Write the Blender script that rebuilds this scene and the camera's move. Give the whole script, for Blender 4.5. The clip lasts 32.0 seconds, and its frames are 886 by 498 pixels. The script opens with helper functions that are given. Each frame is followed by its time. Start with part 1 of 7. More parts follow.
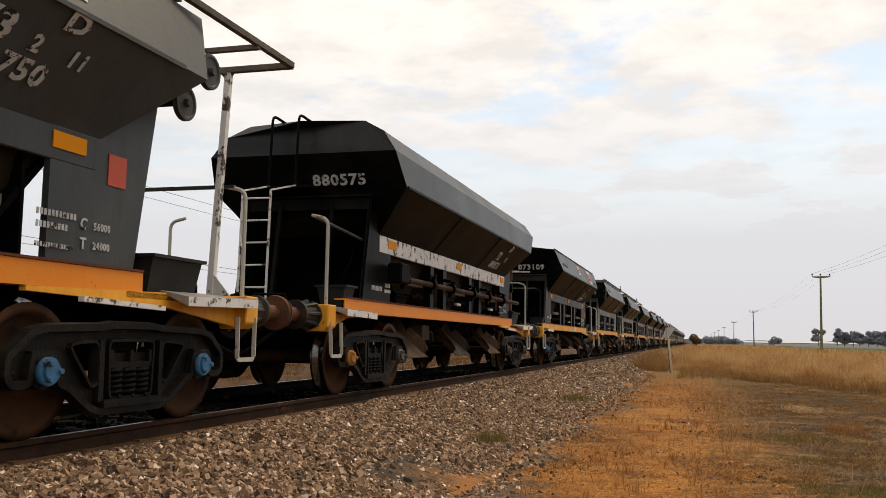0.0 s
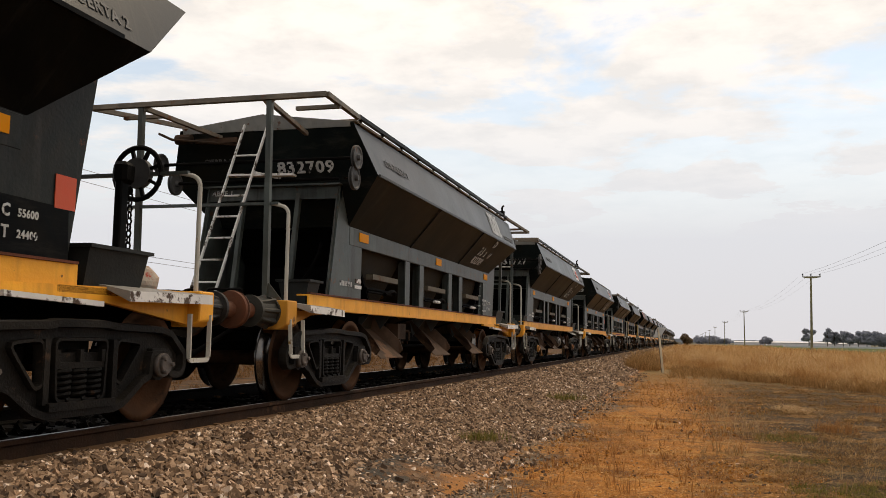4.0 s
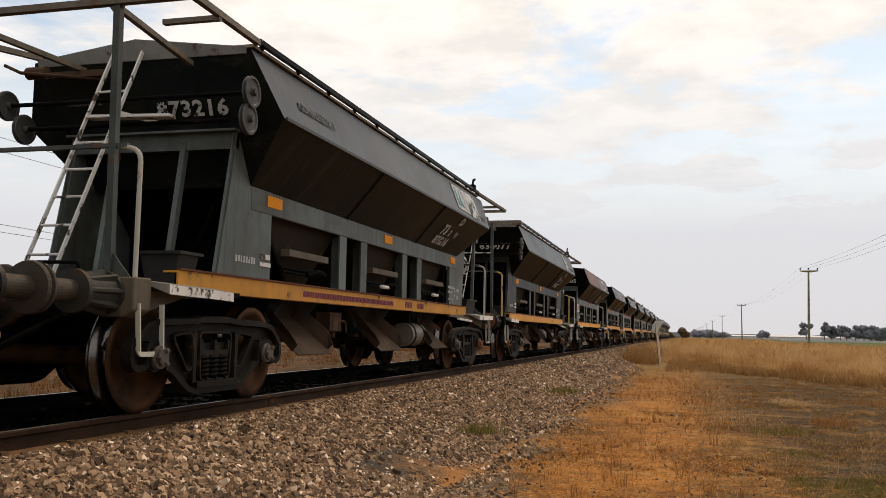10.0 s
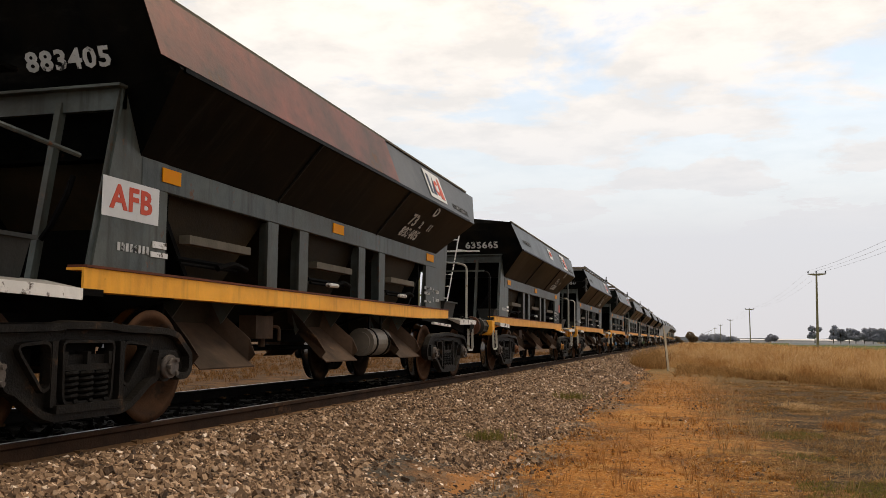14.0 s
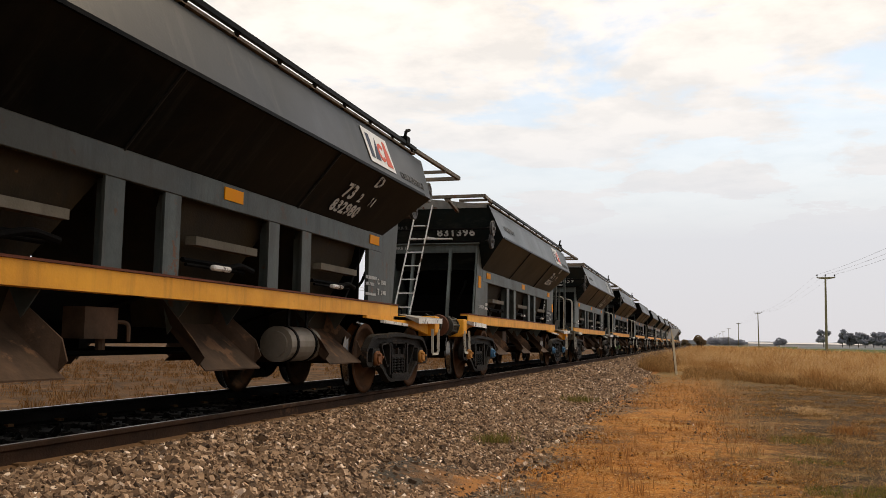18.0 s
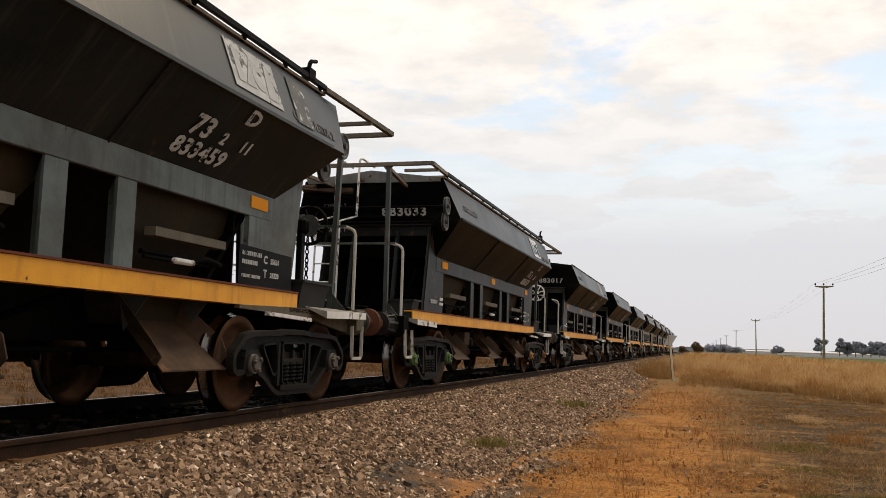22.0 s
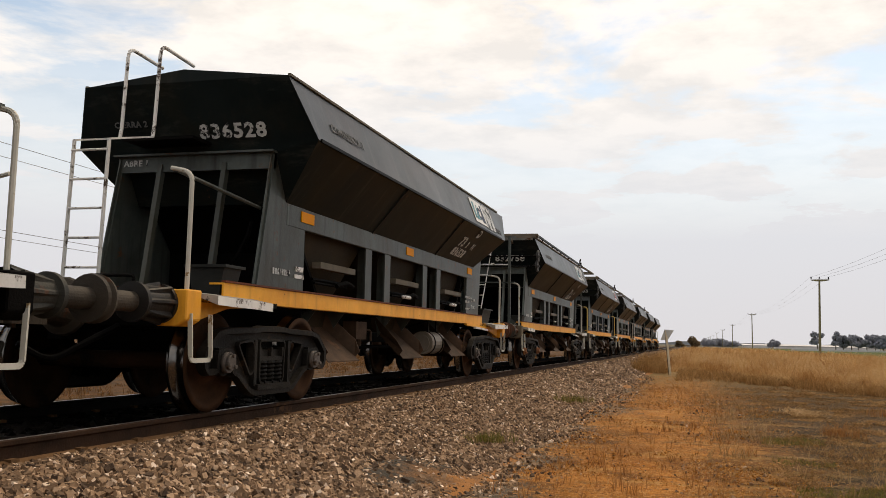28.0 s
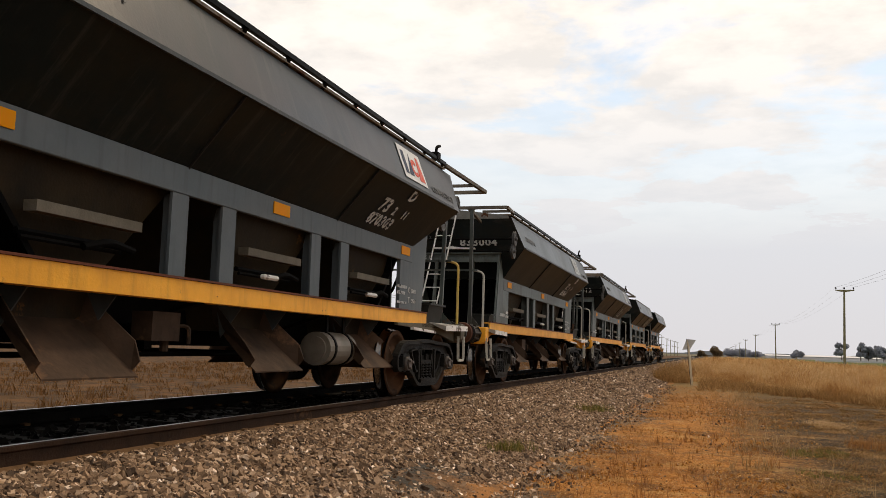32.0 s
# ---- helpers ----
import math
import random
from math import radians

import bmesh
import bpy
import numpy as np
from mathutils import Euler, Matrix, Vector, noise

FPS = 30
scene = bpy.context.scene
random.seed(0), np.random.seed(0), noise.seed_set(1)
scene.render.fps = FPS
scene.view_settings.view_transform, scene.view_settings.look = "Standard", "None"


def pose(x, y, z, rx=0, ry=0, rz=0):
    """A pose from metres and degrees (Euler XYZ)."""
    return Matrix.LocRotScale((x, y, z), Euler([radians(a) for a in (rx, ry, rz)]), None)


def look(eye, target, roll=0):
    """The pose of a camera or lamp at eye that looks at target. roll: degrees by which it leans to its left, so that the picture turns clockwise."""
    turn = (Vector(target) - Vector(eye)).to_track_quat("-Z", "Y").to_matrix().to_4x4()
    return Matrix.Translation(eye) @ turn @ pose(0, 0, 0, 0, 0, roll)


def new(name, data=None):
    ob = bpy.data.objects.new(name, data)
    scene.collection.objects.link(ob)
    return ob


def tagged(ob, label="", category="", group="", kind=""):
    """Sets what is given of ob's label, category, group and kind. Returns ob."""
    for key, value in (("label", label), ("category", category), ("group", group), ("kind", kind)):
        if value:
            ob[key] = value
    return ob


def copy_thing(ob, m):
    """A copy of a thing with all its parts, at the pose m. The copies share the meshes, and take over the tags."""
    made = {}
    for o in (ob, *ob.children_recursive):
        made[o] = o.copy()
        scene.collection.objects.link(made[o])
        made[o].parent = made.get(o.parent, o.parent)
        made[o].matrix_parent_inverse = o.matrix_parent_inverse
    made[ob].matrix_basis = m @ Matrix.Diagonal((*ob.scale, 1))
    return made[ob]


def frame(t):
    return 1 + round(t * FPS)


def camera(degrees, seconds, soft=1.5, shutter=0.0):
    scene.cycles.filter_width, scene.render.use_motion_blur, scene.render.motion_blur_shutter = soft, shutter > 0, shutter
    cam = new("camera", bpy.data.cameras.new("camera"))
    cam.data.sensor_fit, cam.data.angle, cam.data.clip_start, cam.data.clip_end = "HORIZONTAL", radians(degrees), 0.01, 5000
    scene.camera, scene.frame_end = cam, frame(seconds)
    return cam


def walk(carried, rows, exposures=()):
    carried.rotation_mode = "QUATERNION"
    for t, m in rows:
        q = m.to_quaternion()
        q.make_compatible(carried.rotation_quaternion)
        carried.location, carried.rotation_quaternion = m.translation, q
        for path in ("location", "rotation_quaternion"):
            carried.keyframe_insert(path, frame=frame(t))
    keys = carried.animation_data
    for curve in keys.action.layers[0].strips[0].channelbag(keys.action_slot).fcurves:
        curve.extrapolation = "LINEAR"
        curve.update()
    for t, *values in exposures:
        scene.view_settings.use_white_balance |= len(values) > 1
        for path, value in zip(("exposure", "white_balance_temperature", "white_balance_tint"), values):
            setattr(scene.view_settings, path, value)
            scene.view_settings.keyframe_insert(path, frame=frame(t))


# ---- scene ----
import itertools

RAIL = 0.55            # rail top over the field
TRACK = -4.79          # track's centre line
EYE = (0.0, 0.0, 1.195)
FOV = 52.78
TURNS = [(0, 15.76, 5.72, -0.84), (0.5, 15.95, 5.62, -0.94), (1, 15.58, 5.66, -0.95), (1.5, 15.48, 5.69, -1.10), (2, 15.44, 5.58, -1.24), (2.5, 15.08, 5.66, -1.08), (3, 14.53, 5.65, -0.75), (3.5, 14.91, 5.78, -0.85), (4, 15.23, 5.69, -0.91), (4.5, 14.98, 5.64, -0.97), (6.5, 14.78, 5.69, -0.03), (7, 14.63, 5.66, -0.13), (7.5, 14.77, 5.43, -0.36), (8, 15.22, 5.74, -0.63), (8.5, 14.91, 5.60, -0.52), (9, 14.85, 5.28, -1.16), (9.5, 15.04, 5.36, -1.31), (10, 15.09, 5.25, -1.06), (10.5, 15.09, 5.21, -1.29), (11, 15.13, 5.29, -1.25), (11.5, 14.92, 5.36, -1.27), (12, 14.34, 5.17, -0.73), (12.5, 14.35, 5.61, -0.33), (13, 15.04, 5.63, -0.14), (13.5, 15.47, 5.88, -0.03), (14, 15.56, 5.67, -0.54), (14.5, 15.11, 5.28, -1.14), (16.5, 15.46, 5.74, -1.37), (17, 15.76, 5.56, -1.40), (17.5, 15.81, 5.63, -1.27), (18, 16.03, 5.81, -0.78), (18.5, 16.17, 5.82, -0.60), (19, 16.24, 5.89, -1.17), (19.5, 16.00, 5.92, -1.40), (20, 16.05, 5.91, -1.45), (20.5, 15.85, 5.90, -1.59), (21, 15.87, 5.97, -1.45), (21.5, 15.79, 6.00, -1.80), (22, 15.87, 5.99, -1.66), (22.5, 15.82, 5.94, -1.72), (23, 15.75, 5.86, -1.76), (23.5, 15.48, 5.81, -1.50), (24, 15.67, 5.62, -1.32), (24.5, 15.59, 5.74, -1.09), (25, 15.46, 5.67, -1.22), (25.5, 15.54, 5.80, -1.15), (26, 15.70, 5.77, -1.07), (26.5, 15.79, 5.52, -1.06), (28.5, 15.66, 6.02, -1.29), (29, 16.01, 6.25, -1.29), (29.5, 16.20, 6.22, -1.31), (30, 16.71, 6.18, -1.23), (30.5, 16.40, 6.00, -1.46), (31, 16.70, 6.23, -1.45), (31.5, 16.98, 6.17, -1.63), (32, 16.97, 6.21, -1.73)]
cam = camera(FOV, 32.0, soft=0.65)
walk(cam, [(t, pose(*EYE, 90 + pitch, roll, yaw)) for t, yaw, pitch, roll in TURNS], exposures=[(0, 0.08, 7700, 10), (32, 0.08, 7700, 10)])

# ---- world and sun ----
SUN_EL, SUN_AZ = 52.0, 20.0     # azimuth clockwise from the track's direction
world = bpy.data.worlds.new("sky")
scene.world = world
world.use_nodes = True
wn, wl = world.node_tree.nodes, world.node_tree.links
wn.clear()


def wnode(kind, **values):
    n = wn.new(kind)
    for key, value in values.items():
        n.inputs[key].default_value = value
    return n


sky = wn.new("ShaderNodeTexSky")
sky.sky_type, sky.sun_disc = "NISHITA", False
sky.sun_elevation, sky.sun_rotation = radians(SUN_EL), radians(SUN_AZ)
sky.dust_density, sky.air_density, sky.ozone_density = 0.7, 1.2, 2.5
sky_bg = wnode("ShaderNodeBackground", Strength=0.15)
wl.new(sky.outputs[0], sky_bg.inputs["Color"])
tc = wn.new("ShaderNodeTexCoord")
sep = wn.new("ShaderNodeSeparateXYZ")
wl.new(tc.outputs["Generated"], sep.inputs[0])
# clouds lie on a flat layer: the direction over its height
hgt = wn.new("ShaderNodeMath"); hgt.operation = "ADD"; hgt.inputs[1].default_value = 0.10
wl.new(sep.outputs["Z"], hgt.inputs[0])
px = wn.new("ShaderNodeMath"); px.operation = "DIVIDE"
py = wn.new("ShaderNodeMath"); py.operation = "DIVIDE"
wl.new(sep.outputs["X"], px.inputs[0]); wl.new(hgt.outputs[0], px.inputs[1])
wl.new(sep.outputs["Y"], py.inputs[0]); wl.new(hgt.outputs[0], py.inputs[1])
comb = wn.new("ShaderNodeCombineXYZ")
wl.new(px.outputs[0], comb.inputs[0]); wl.new(py.outputs[0], comb.inputs[1])
cl = wnode("ShaderNodeTexNoise", Scale=1.3, Detail=9.0, Roughness=0.58, Distortion=0.25)
wl.new(comb.outputs[0], cl.inputs["Vector"])
ramp = wn.new("ShaderNodeValToRGB")
ramp.color_ramp.elements[0].position, ramp.color_ramp.elements[1].position = 0.395, 0.51
ramp.color_ramp.elements[0].color = (0.05, 0.05, 0.05, 1)
wl.new(cl.outputs["Fac"], ramp.inputs[0])
# towards the horizon the layer closes into an even pale haze
haze = wn.new("ShaderNodeMapRange")
haze.inputs["From Min"].default_value, haze.inputs["From Max"].default_value = 0.11, 0.36
haze.inputs["To Min"].default_value, haze.inputs["To Max"].default_value = 1.0, 0.0
wl.new(sep.outputs["Z"], haze.inputs["Value"])
cl2 = wnode("ShaderNodeTexNoise", Scale=3.2, Detail=6.0, Roughness=0.6)
wl.new(comb.outputs[0], cl2.inputs["Vector"])
tone = wn.new("ShaderNodeMix"); tone.data_type = "RGBA"
tone.inputs["A"].default_value, tone.inputs["B"].default_value = (0.86, 0.875, 0.935, 1), (1.08, 1.075, 1.12, 1)
puff = wn.new("ShaderNodeMapRange")
puff.inputs["From Min"].default_value, puff.inputs["From Max"].default_value = 0.38, 0.58
wl.new(cl2.outputs["Fac"], puff.inputs["Value"])
wl.new(puff.outputs[0], tone.inputs["Factor"])
low = wn.new("ShaderNodeMix"); low.data_type = "RGBA"
grade = wn.new("ShaderNodeMix"); grade.data_type = "RGBA"
grade.inputs["A"].default_value, grade.inputs["B"].default_value = (0.675, 0.715, 0.845, 1), (0.71, 0.805, 0.98, 1)
rise = wn.new("ShaderNodeMapRange")
rise.inputs["From Min"].default_value, rise.inputs["From Max"].default_value = 0.0, 0.20
wl.new(sep.outputs["Z"], rise.inputs["Value"]); wl.new(rise.outputs[0], grade.inputs["Factor"])
wl.new(grade.outputs["Result"], low.inputs["B"])
wl.new(haze.outputs[0], low.inputs["Factor"]); wl.new(tone.outputs["Result"], low.inputs["A"])
cloud_bg = wnode("ShaderNodeBackground", Strength=0.945)
wl.new(low.outputs["Result"], cloud_bg.inputs["Color"])
cover = wn.new("ShaderNodeMath"); cover.operation = "MAXIMUM"
wl.new(ramp.outputs[0], cover.inputs[0]); wl.new(haze.outputs[0], cover.inputs[1])
sky_mix = wn.new("ShaderNodeMixShader")
wl.new(cover.outputs[0], sky_mix.inputs[0]); wl.new(sky_bg.outputs[0], sky_mix.inputs[1]); wl.new(cloud_bg.outputs[0], sky_mix.inputs[2])
world_out = wn.new("ShaderNodeOutputWorld")
wl.new(sky_mix.outputs[0], world_out.inputs[0])
sun = new("sun", bpy.data.lights.new("sun", "SUN"))
sun.data.energy, sun.data.angle, sun.data.color = 1.5, radians(16), (1.0, 0.86, 0.68)
az, el = radians(SUN_AZ), radians(SUN_EL)
sun.matrix_world = look((0, 0, 30), (-math.sin(az) * math.cos(el), -math.cos(az) * math.cos(el), 30 - math.sin(el)))


# ---- materials ----
def material(name, a, b, scale=4.0, rough=0.6, metal=0.0, bump=0.15, fine=60.0, stain=None, stain_at=0.6, streak=0.0, vary=0.0, stain_scale=1.3, spec=0.2, dust=0.0, haze=None, drips=0.0):
    """Two tones over a coarse noise, fine grain as relief, stains with a shape of their own, vertical streaks, a shift from object to object."""
    m = bpy.data.materials.new(name)
    m.use_nodes = True
    n, l = m.node_tree.nodes, m.node_tree.links
    bsdf = n["Principled BSDF"]
    bsdf.inputs["Roughness"].default_value, bsdf.inputs["Metallic"].default_value = rough, metal
    bsdf.inputs["Specular IOR Level"].default_value = spec
    coord = n.new("ShaderNodeTexCoord")
    where = coord.outputs["Object"]
    info = n.new("ShaderNodeObjectInfo")
    off = n.new("ShaderNodeVectorMath"); off.operation = "ADD"
    jump = n.new("ShaderNodeMath"); jump.operation = "MULTIPLY"; jump.inputs[1].default_value = 37.0
    l.new(info.outputs["Random"], jump.inputs[0])
    l.new(where, off.inputs[0]); l.new(jump.outputs[0], off.inputs[1])
    where = off.outputs[0]
    coarse = n.new("ShaderNodeTexNoise")
    coarse.inputs["Scale"].default_value, coarse.inputs["Detail"].default_value, coarse.inputs["Roughness"].default_value = scale, 6, 0.65
    l.new(where, coarse.inputs["Vector"])
    mix = n.new("ShaderNodeMix"); mix.data_type = "RGBA"
    mix.inputs["A"].default_value, mix.inputs["B"].default_value = (*a, 1), (*b, 1)
    edge = n.new("ShaderNodeMapRange")
    edge.inputs["From Min"].default_value, edge.inputs["From Max"].default_value = 0.32, 0.68
    l.new(coarse.outputs["Fac"], edge.inputs["Value"])
    l.new(edge.outputs[0], mix.inputs["Factor"])
    colour = mix.outputs["Result"]
    if streak:
        stretch = n.new("ShaderNodeMapping")
        stretch.inputs["Scale"].default_value = (7.0, 7.0, 0.55)
        l.new(where, stretch.inputs["Vector"])
        runs = n.new("ShaderNodeTexNoise")
        runs.inputs["Scale"].default_value, runs.inputs["Detail"].default_value = 1.6, 5
        l.new(stretch.outputs[0], runs.inputs["Vector"])
        rr = n.new("ShaderNodeMapRange")
        rr.inputs["From Min"].default_value, rr.inputs["From Max"].default_value, rr.inputs["To Max"].default_value = 0.52, 0.72, streak
        l.new(runs.outputs["Fac"], rr.inputs["Value"])
        over = n.new("ShaderNodeMix"); over.data_type = "RGBA"
        over.inputs["B"].default_value = (0.017, 0.0155, 0.0135, 1)
        l.new(rr.outputs[0], over.inputs["Factor"]); l.new(colour, over.inputs["A"])
        colour = over.outputs["Result"]
    if stain:
        spots = n.new("ShaderNodeTexNoise")
        spots.inputs["Scale"].default_value, spots.inputs["Detail"].default_value, spots.inputs["Roughness"].default_value = stain_scale, 9, 0.7
        l.new(where, spots.inputs["Vector"])
        rs = n.new("ShaderNodeMapRange")
        rs.inputs["From Min"].default_value, rs.inputs["From Max"].default_value = stain_at, stain_at + 0.05
        l.new(spots.outputs["Fac"], rs.inputs["Value"])
        over = n.new("ShaderNodeMix"); over.data_type = "RGBA"
        over.inputs["B"].default_value = (*stain, 1)
        l.new(rs.outputs[0], over.inputs["Factor"]); l.new(colour, over.inputs["A"])
        colour = over.outputs["Result"]
    if dust:
        film_ = n.new("ShaderNodeTexNoise")
        film_.inputs["Scale"].default_value, film_.inputs["Detail"].default_value, film_.inputs["Roughness"].default_value, film_.inputs["Distortion"].default_value = 0.8, 10, 0.72, 0.6
        l.new(where, film_.inputs["Vector"])
        rd = n.new("ShaderNodeMapRange")
        rd.inputs["From Min"].default_value, rd.inputs["From Max"].default_value, rd.inputs["To Max"].default_value = 0.50, 0.72, dust
        l.new(film_.outputs["Fac"], rd.inputs["Value"])
        over = n.new("ShaderNodeMix"); over.data_type = "RGBA"
        over.inputs["B"].default_value = (0.070, 0.062, 0.049, 1)
        l.new(rd.outputs[0], over.inputs["Factor"]); l.new(colour, over.inputs["A"])
        colour = over.outputs["Result"]
    if haze:
        cloud = n.new("ShaderNodeTexNoise")
        cloud.inputs["Scale"].default_value, cloud.inputs["Detail"].default_value, cloud.inputs["Roughness"].default_value, cloud.inputs["Distortion"].default_value = 0.80, 8, 0.66, 0.5
        shift_ = n.new("ShaderNodeVectorMath"); shift_.operation = "ADD"; shift_.inputs[1].default_value = (11.3, 4.7, 2.9)
        l.new(where, shift_.inputs[0]); l.new(shift_.outputs[0], cloud.inputs["Vector"])
        rh = n.new("ShaderNodeMapRange")
        rh.inputs["From Min"].default_value, rh.inputs["From Max"].default_value, rh.inputs["To Max"].default_value = 0.45, 0.63, haze[1]
        l.new(cloud.outputs["Fac"], rh.inputs["Value"])
        over = n.new("ShaderNodeMix"); over.data_type = "RGBA"
        over.inputs["B"].default_value = (*haze[0], 1)
        l.new(rh.outputs[0], over.inputs["Factor"]); l.new(colour, over.inputs["A"])
        colour = over.outputs["Result"]
    if drips:
        thin = n.new("ShaderNodeMapping")
        thin.inputs["Scale"].default_value = (1.0, 6.5, 0.35)
        l.new(where, thin.inputs["Vector"])
        drip = n.new("ShaderNodeTexNoise")
        drip.inputs["Scale"].default_value, drip.inputs["Detail"].default_value, drip.inputs["Roughness"].default_value = 1.0, 7, 0.75
        l.new(thin.outputs[0], drip.inputs["Vector"])
        rd2 = n.new("ShaderNodeMapRange")
        rd2.inputs["From Min"].default_value, rd2.inputs["From Max"].default_value, rd2.inputs["To Max"].default_value = 0.54, 0.68, drips
        l.new(drip.outputs["Fac"], rd2.inputs["Value"])
        over = n.new("ShaderNodeMix"); over.data_type = "RGBA"
        over.inputs["B"].default_value = (0.085, 0.078, 0.064, 1)
        l.new(rd2.outputs[0], over.inputs["Factor"]); l.new(colour, over.inputs["A"])
        colour = over.outputs["Result"]
    if vary:
        hsv = n.new("ShaderNodeHueSaturation")
        rv = n.new("ShaderNodeMapRange")
        rv.inputs["To Min"].default_value, rv.inputs["To Max"].default_value = 1 - vary, 1 + vary
        l.new(info.outputs["Random"], rv.inputs["Value"]); l.new(rv.outputs[0], hsv.inputs["Value"]); l.new(colour, hsv.inputs["Color"])
        colour = hsv.outputs["Color"]
    l.new(colour, bsdf.inputs["Base Color"])
    rmap = n.new("ShaderNodeMapRange")
    rmap.inputs["To Min"].default_value, rmap.inputs["To Max"].default_value = max(0.05, rough - 0.13), min(1, rough + 0.13)
    l.new(coarse.outputs["Fac"], rmap.inputs["Value"]); l.new(rmap.outputs[0], bsdf.inputs["Roughness"])
    if bump:
        grain = n.new("ShaderNodeTexNoise")
        grain.inputs["Scale"].default_value, grain.inputs["Detail"].default_value = fine, 4
        l.new(where, grain.inputs["Vector"])
        both = n.new("ShaderNodeMath"); both.operation = "ADD"
        l.new(grain.outputs["Fac"], both.inputs[0]); l.new(coarse.outputs["Fac"], both.inputs[1])
        bp = n.new("ShaderNodeBump")
        bp.inputs["Strength"].default_value, bp.inputs["Distance"].default_value = bump, 0.02
        l.new(both.outputs[0], bp.inputs["Height"]); l.new(bp.outputs[0], bsdf.inputs["Normal"])
    return m


RUST = (0.11, 0.045, 0.02)
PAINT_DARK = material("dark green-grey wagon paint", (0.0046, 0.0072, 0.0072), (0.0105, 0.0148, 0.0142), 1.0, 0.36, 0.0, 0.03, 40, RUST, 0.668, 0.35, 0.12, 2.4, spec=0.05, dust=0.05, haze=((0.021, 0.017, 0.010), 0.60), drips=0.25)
# paler copy for the upper plates: sky light is put into the colour
SKYLIT_DARK = material("weathered green-grey top paint, sky light in its tone", (0.0068, 0.0100, 0.0102), (0.0155, 0.0200, 0.0196), 0.9, 0.36, 0.0, 0.04, 40, RUST, 0.685, 0.40, 0.12, 2.4, spec=0.24, dust=0.10, haze=((0.034, 0.024, 0.020), 0.70), drips=0.40)
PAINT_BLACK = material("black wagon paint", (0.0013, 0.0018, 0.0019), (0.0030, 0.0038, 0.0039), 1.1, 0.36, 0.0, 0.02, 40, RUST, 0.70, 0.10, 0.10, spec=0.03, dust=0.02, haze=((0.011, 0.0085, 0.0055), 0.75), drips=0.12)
# the black paint, lightened likewise as if lit by the sky
SKYLIT_BLACK = material("weathered black top paint, sky light in its tone", (0.0032, 0.0045, 0.0048), (0.0090, 0.0115, 0.0117), 0.9, 0.36, 0.0, 0.04, 40, RUST, 0.69, 0.35, 0.10, 2.4, spec=0.18, dust=0.06, haze=((0.024, 0.022, 0.019), 0.65), drips=0.28)
PAINT_GREY = material("faded grey wagon paint", (0.040, 0.048, 0.050), (0.070, 0.076, 0.074), 1.2, 0.5, 0.0, 0.1, 40, RUST, 0.72, 0.25, 0.05, haze=((0.055, 0.046, 0.036), 0.5), drips=0.15)
PAINT_RED = material("dark paint gone red-brown", (0.205, 0.050, 0.030), (0.060, 0.046, 0.042), 1.3, 0.5, 0.0, 0.1, 40, RUST, 0.62, 0.3, 0.05)
PAINT_SLATE = material("slate green-grey paint", (0.034, 0.044, 0.0410), (0.090, 0.104, 0.0950), 2.2, 0.45, 0.0, 0.1, 40, RUST, 0.60, 0.75, 0.25, 4.5, spec=0.25, dust=0.40, haze=((0.040, 0.034, 0.022), 0.75), drips=0.40)
PANEL_BLACK = material("grimy black-green panel paint", (0.0060, 0.0085, 0.0082), (0.0190, 0.0230, 0.0210), 2.2, 0.45, 0.0, 0.1, 40, RUST, 0.60, 0.50, 0.20, 4.5, spec=0.12, dust=0.20, haze=((0.022, 0.017, 0.010), 0.75), drips=0.20)
PAINT_OLIVE = material("olive dirt over dark paint", (0.075, 0.064, 0.045), (0.130, 0.105, 0.072), 1.5, 0.7, 0.0, 0.15, 50, RUST, 0.60, 0.3, 0.1)
ORANGE = material("orange sill paint", (0.90, 0.410, 0.040), (0.70, 0.300, 0.034), 2.2, 0.5, 0.0, 0.12, 50, (0.070, 0.034, 0.016), 0.650, 0.20, 0.10, 11.0)
ORANGE_DEEP = material("deep orange sill paint", (0.80, 0.235, 0.016), (0.84, 0.285, 0.028), 1.6, 0.5, 0.0, 0.08, 50, (0.10, 0.035, 0.012), 0.66, 0.05, 0.05, 7.0)
ORANGE_LINE = material("dirty orange paint", (0.66, 0.29, 0.035), (0.48, 0.225, 0.045), 2.5, 0.6, 0.0, 0.12, 50, (0.12, 0.05, 0.02), 0.60, 0.15, 0.12, 5.0)
REFLECT = material("orange reflector", (0.82, 0.27, 0.004), (0.76, 0.30, 0.012), 8, 0.5, 0.0, 0.05, 90, (0.25, 0.09, 0.02), 0.66, 0, 0, 6.0, spec=0.06)
REDPLATE = material("red plate", (0.55, 0.07, 0.03), (0.50, 0.09, 0.04), 6, 0.4, 0.0, 0.05, 60)
WHITE = material("worn white paint", (0.62, 0.60, 0.56), (0.74, 0.72, 0.68), 3.0, 0.55, 0.0, 0.1, 40, (0.07, 0.045, 0.03), 0.545, 0.1, 0.06, 7.0)
STENCIL = material("stencil paint", (0.55, 0.55, 0.53), (0.38, 0.38, 0.36), 9.0, 0.6, 0.0, 0.05, 60, (0.02, 0.02, 0.02), 0.545, 0, 0, 11.0)
LOGO_WHITE = material("logo ground", (0.72, 0.72, 0.70), (0.60, 0.60, 0.58), 3.0, 0.5, 0.0, 0.05, 60, (0.25, 0.25, 0.24), 0.66, 0, 0.05, 3.0)
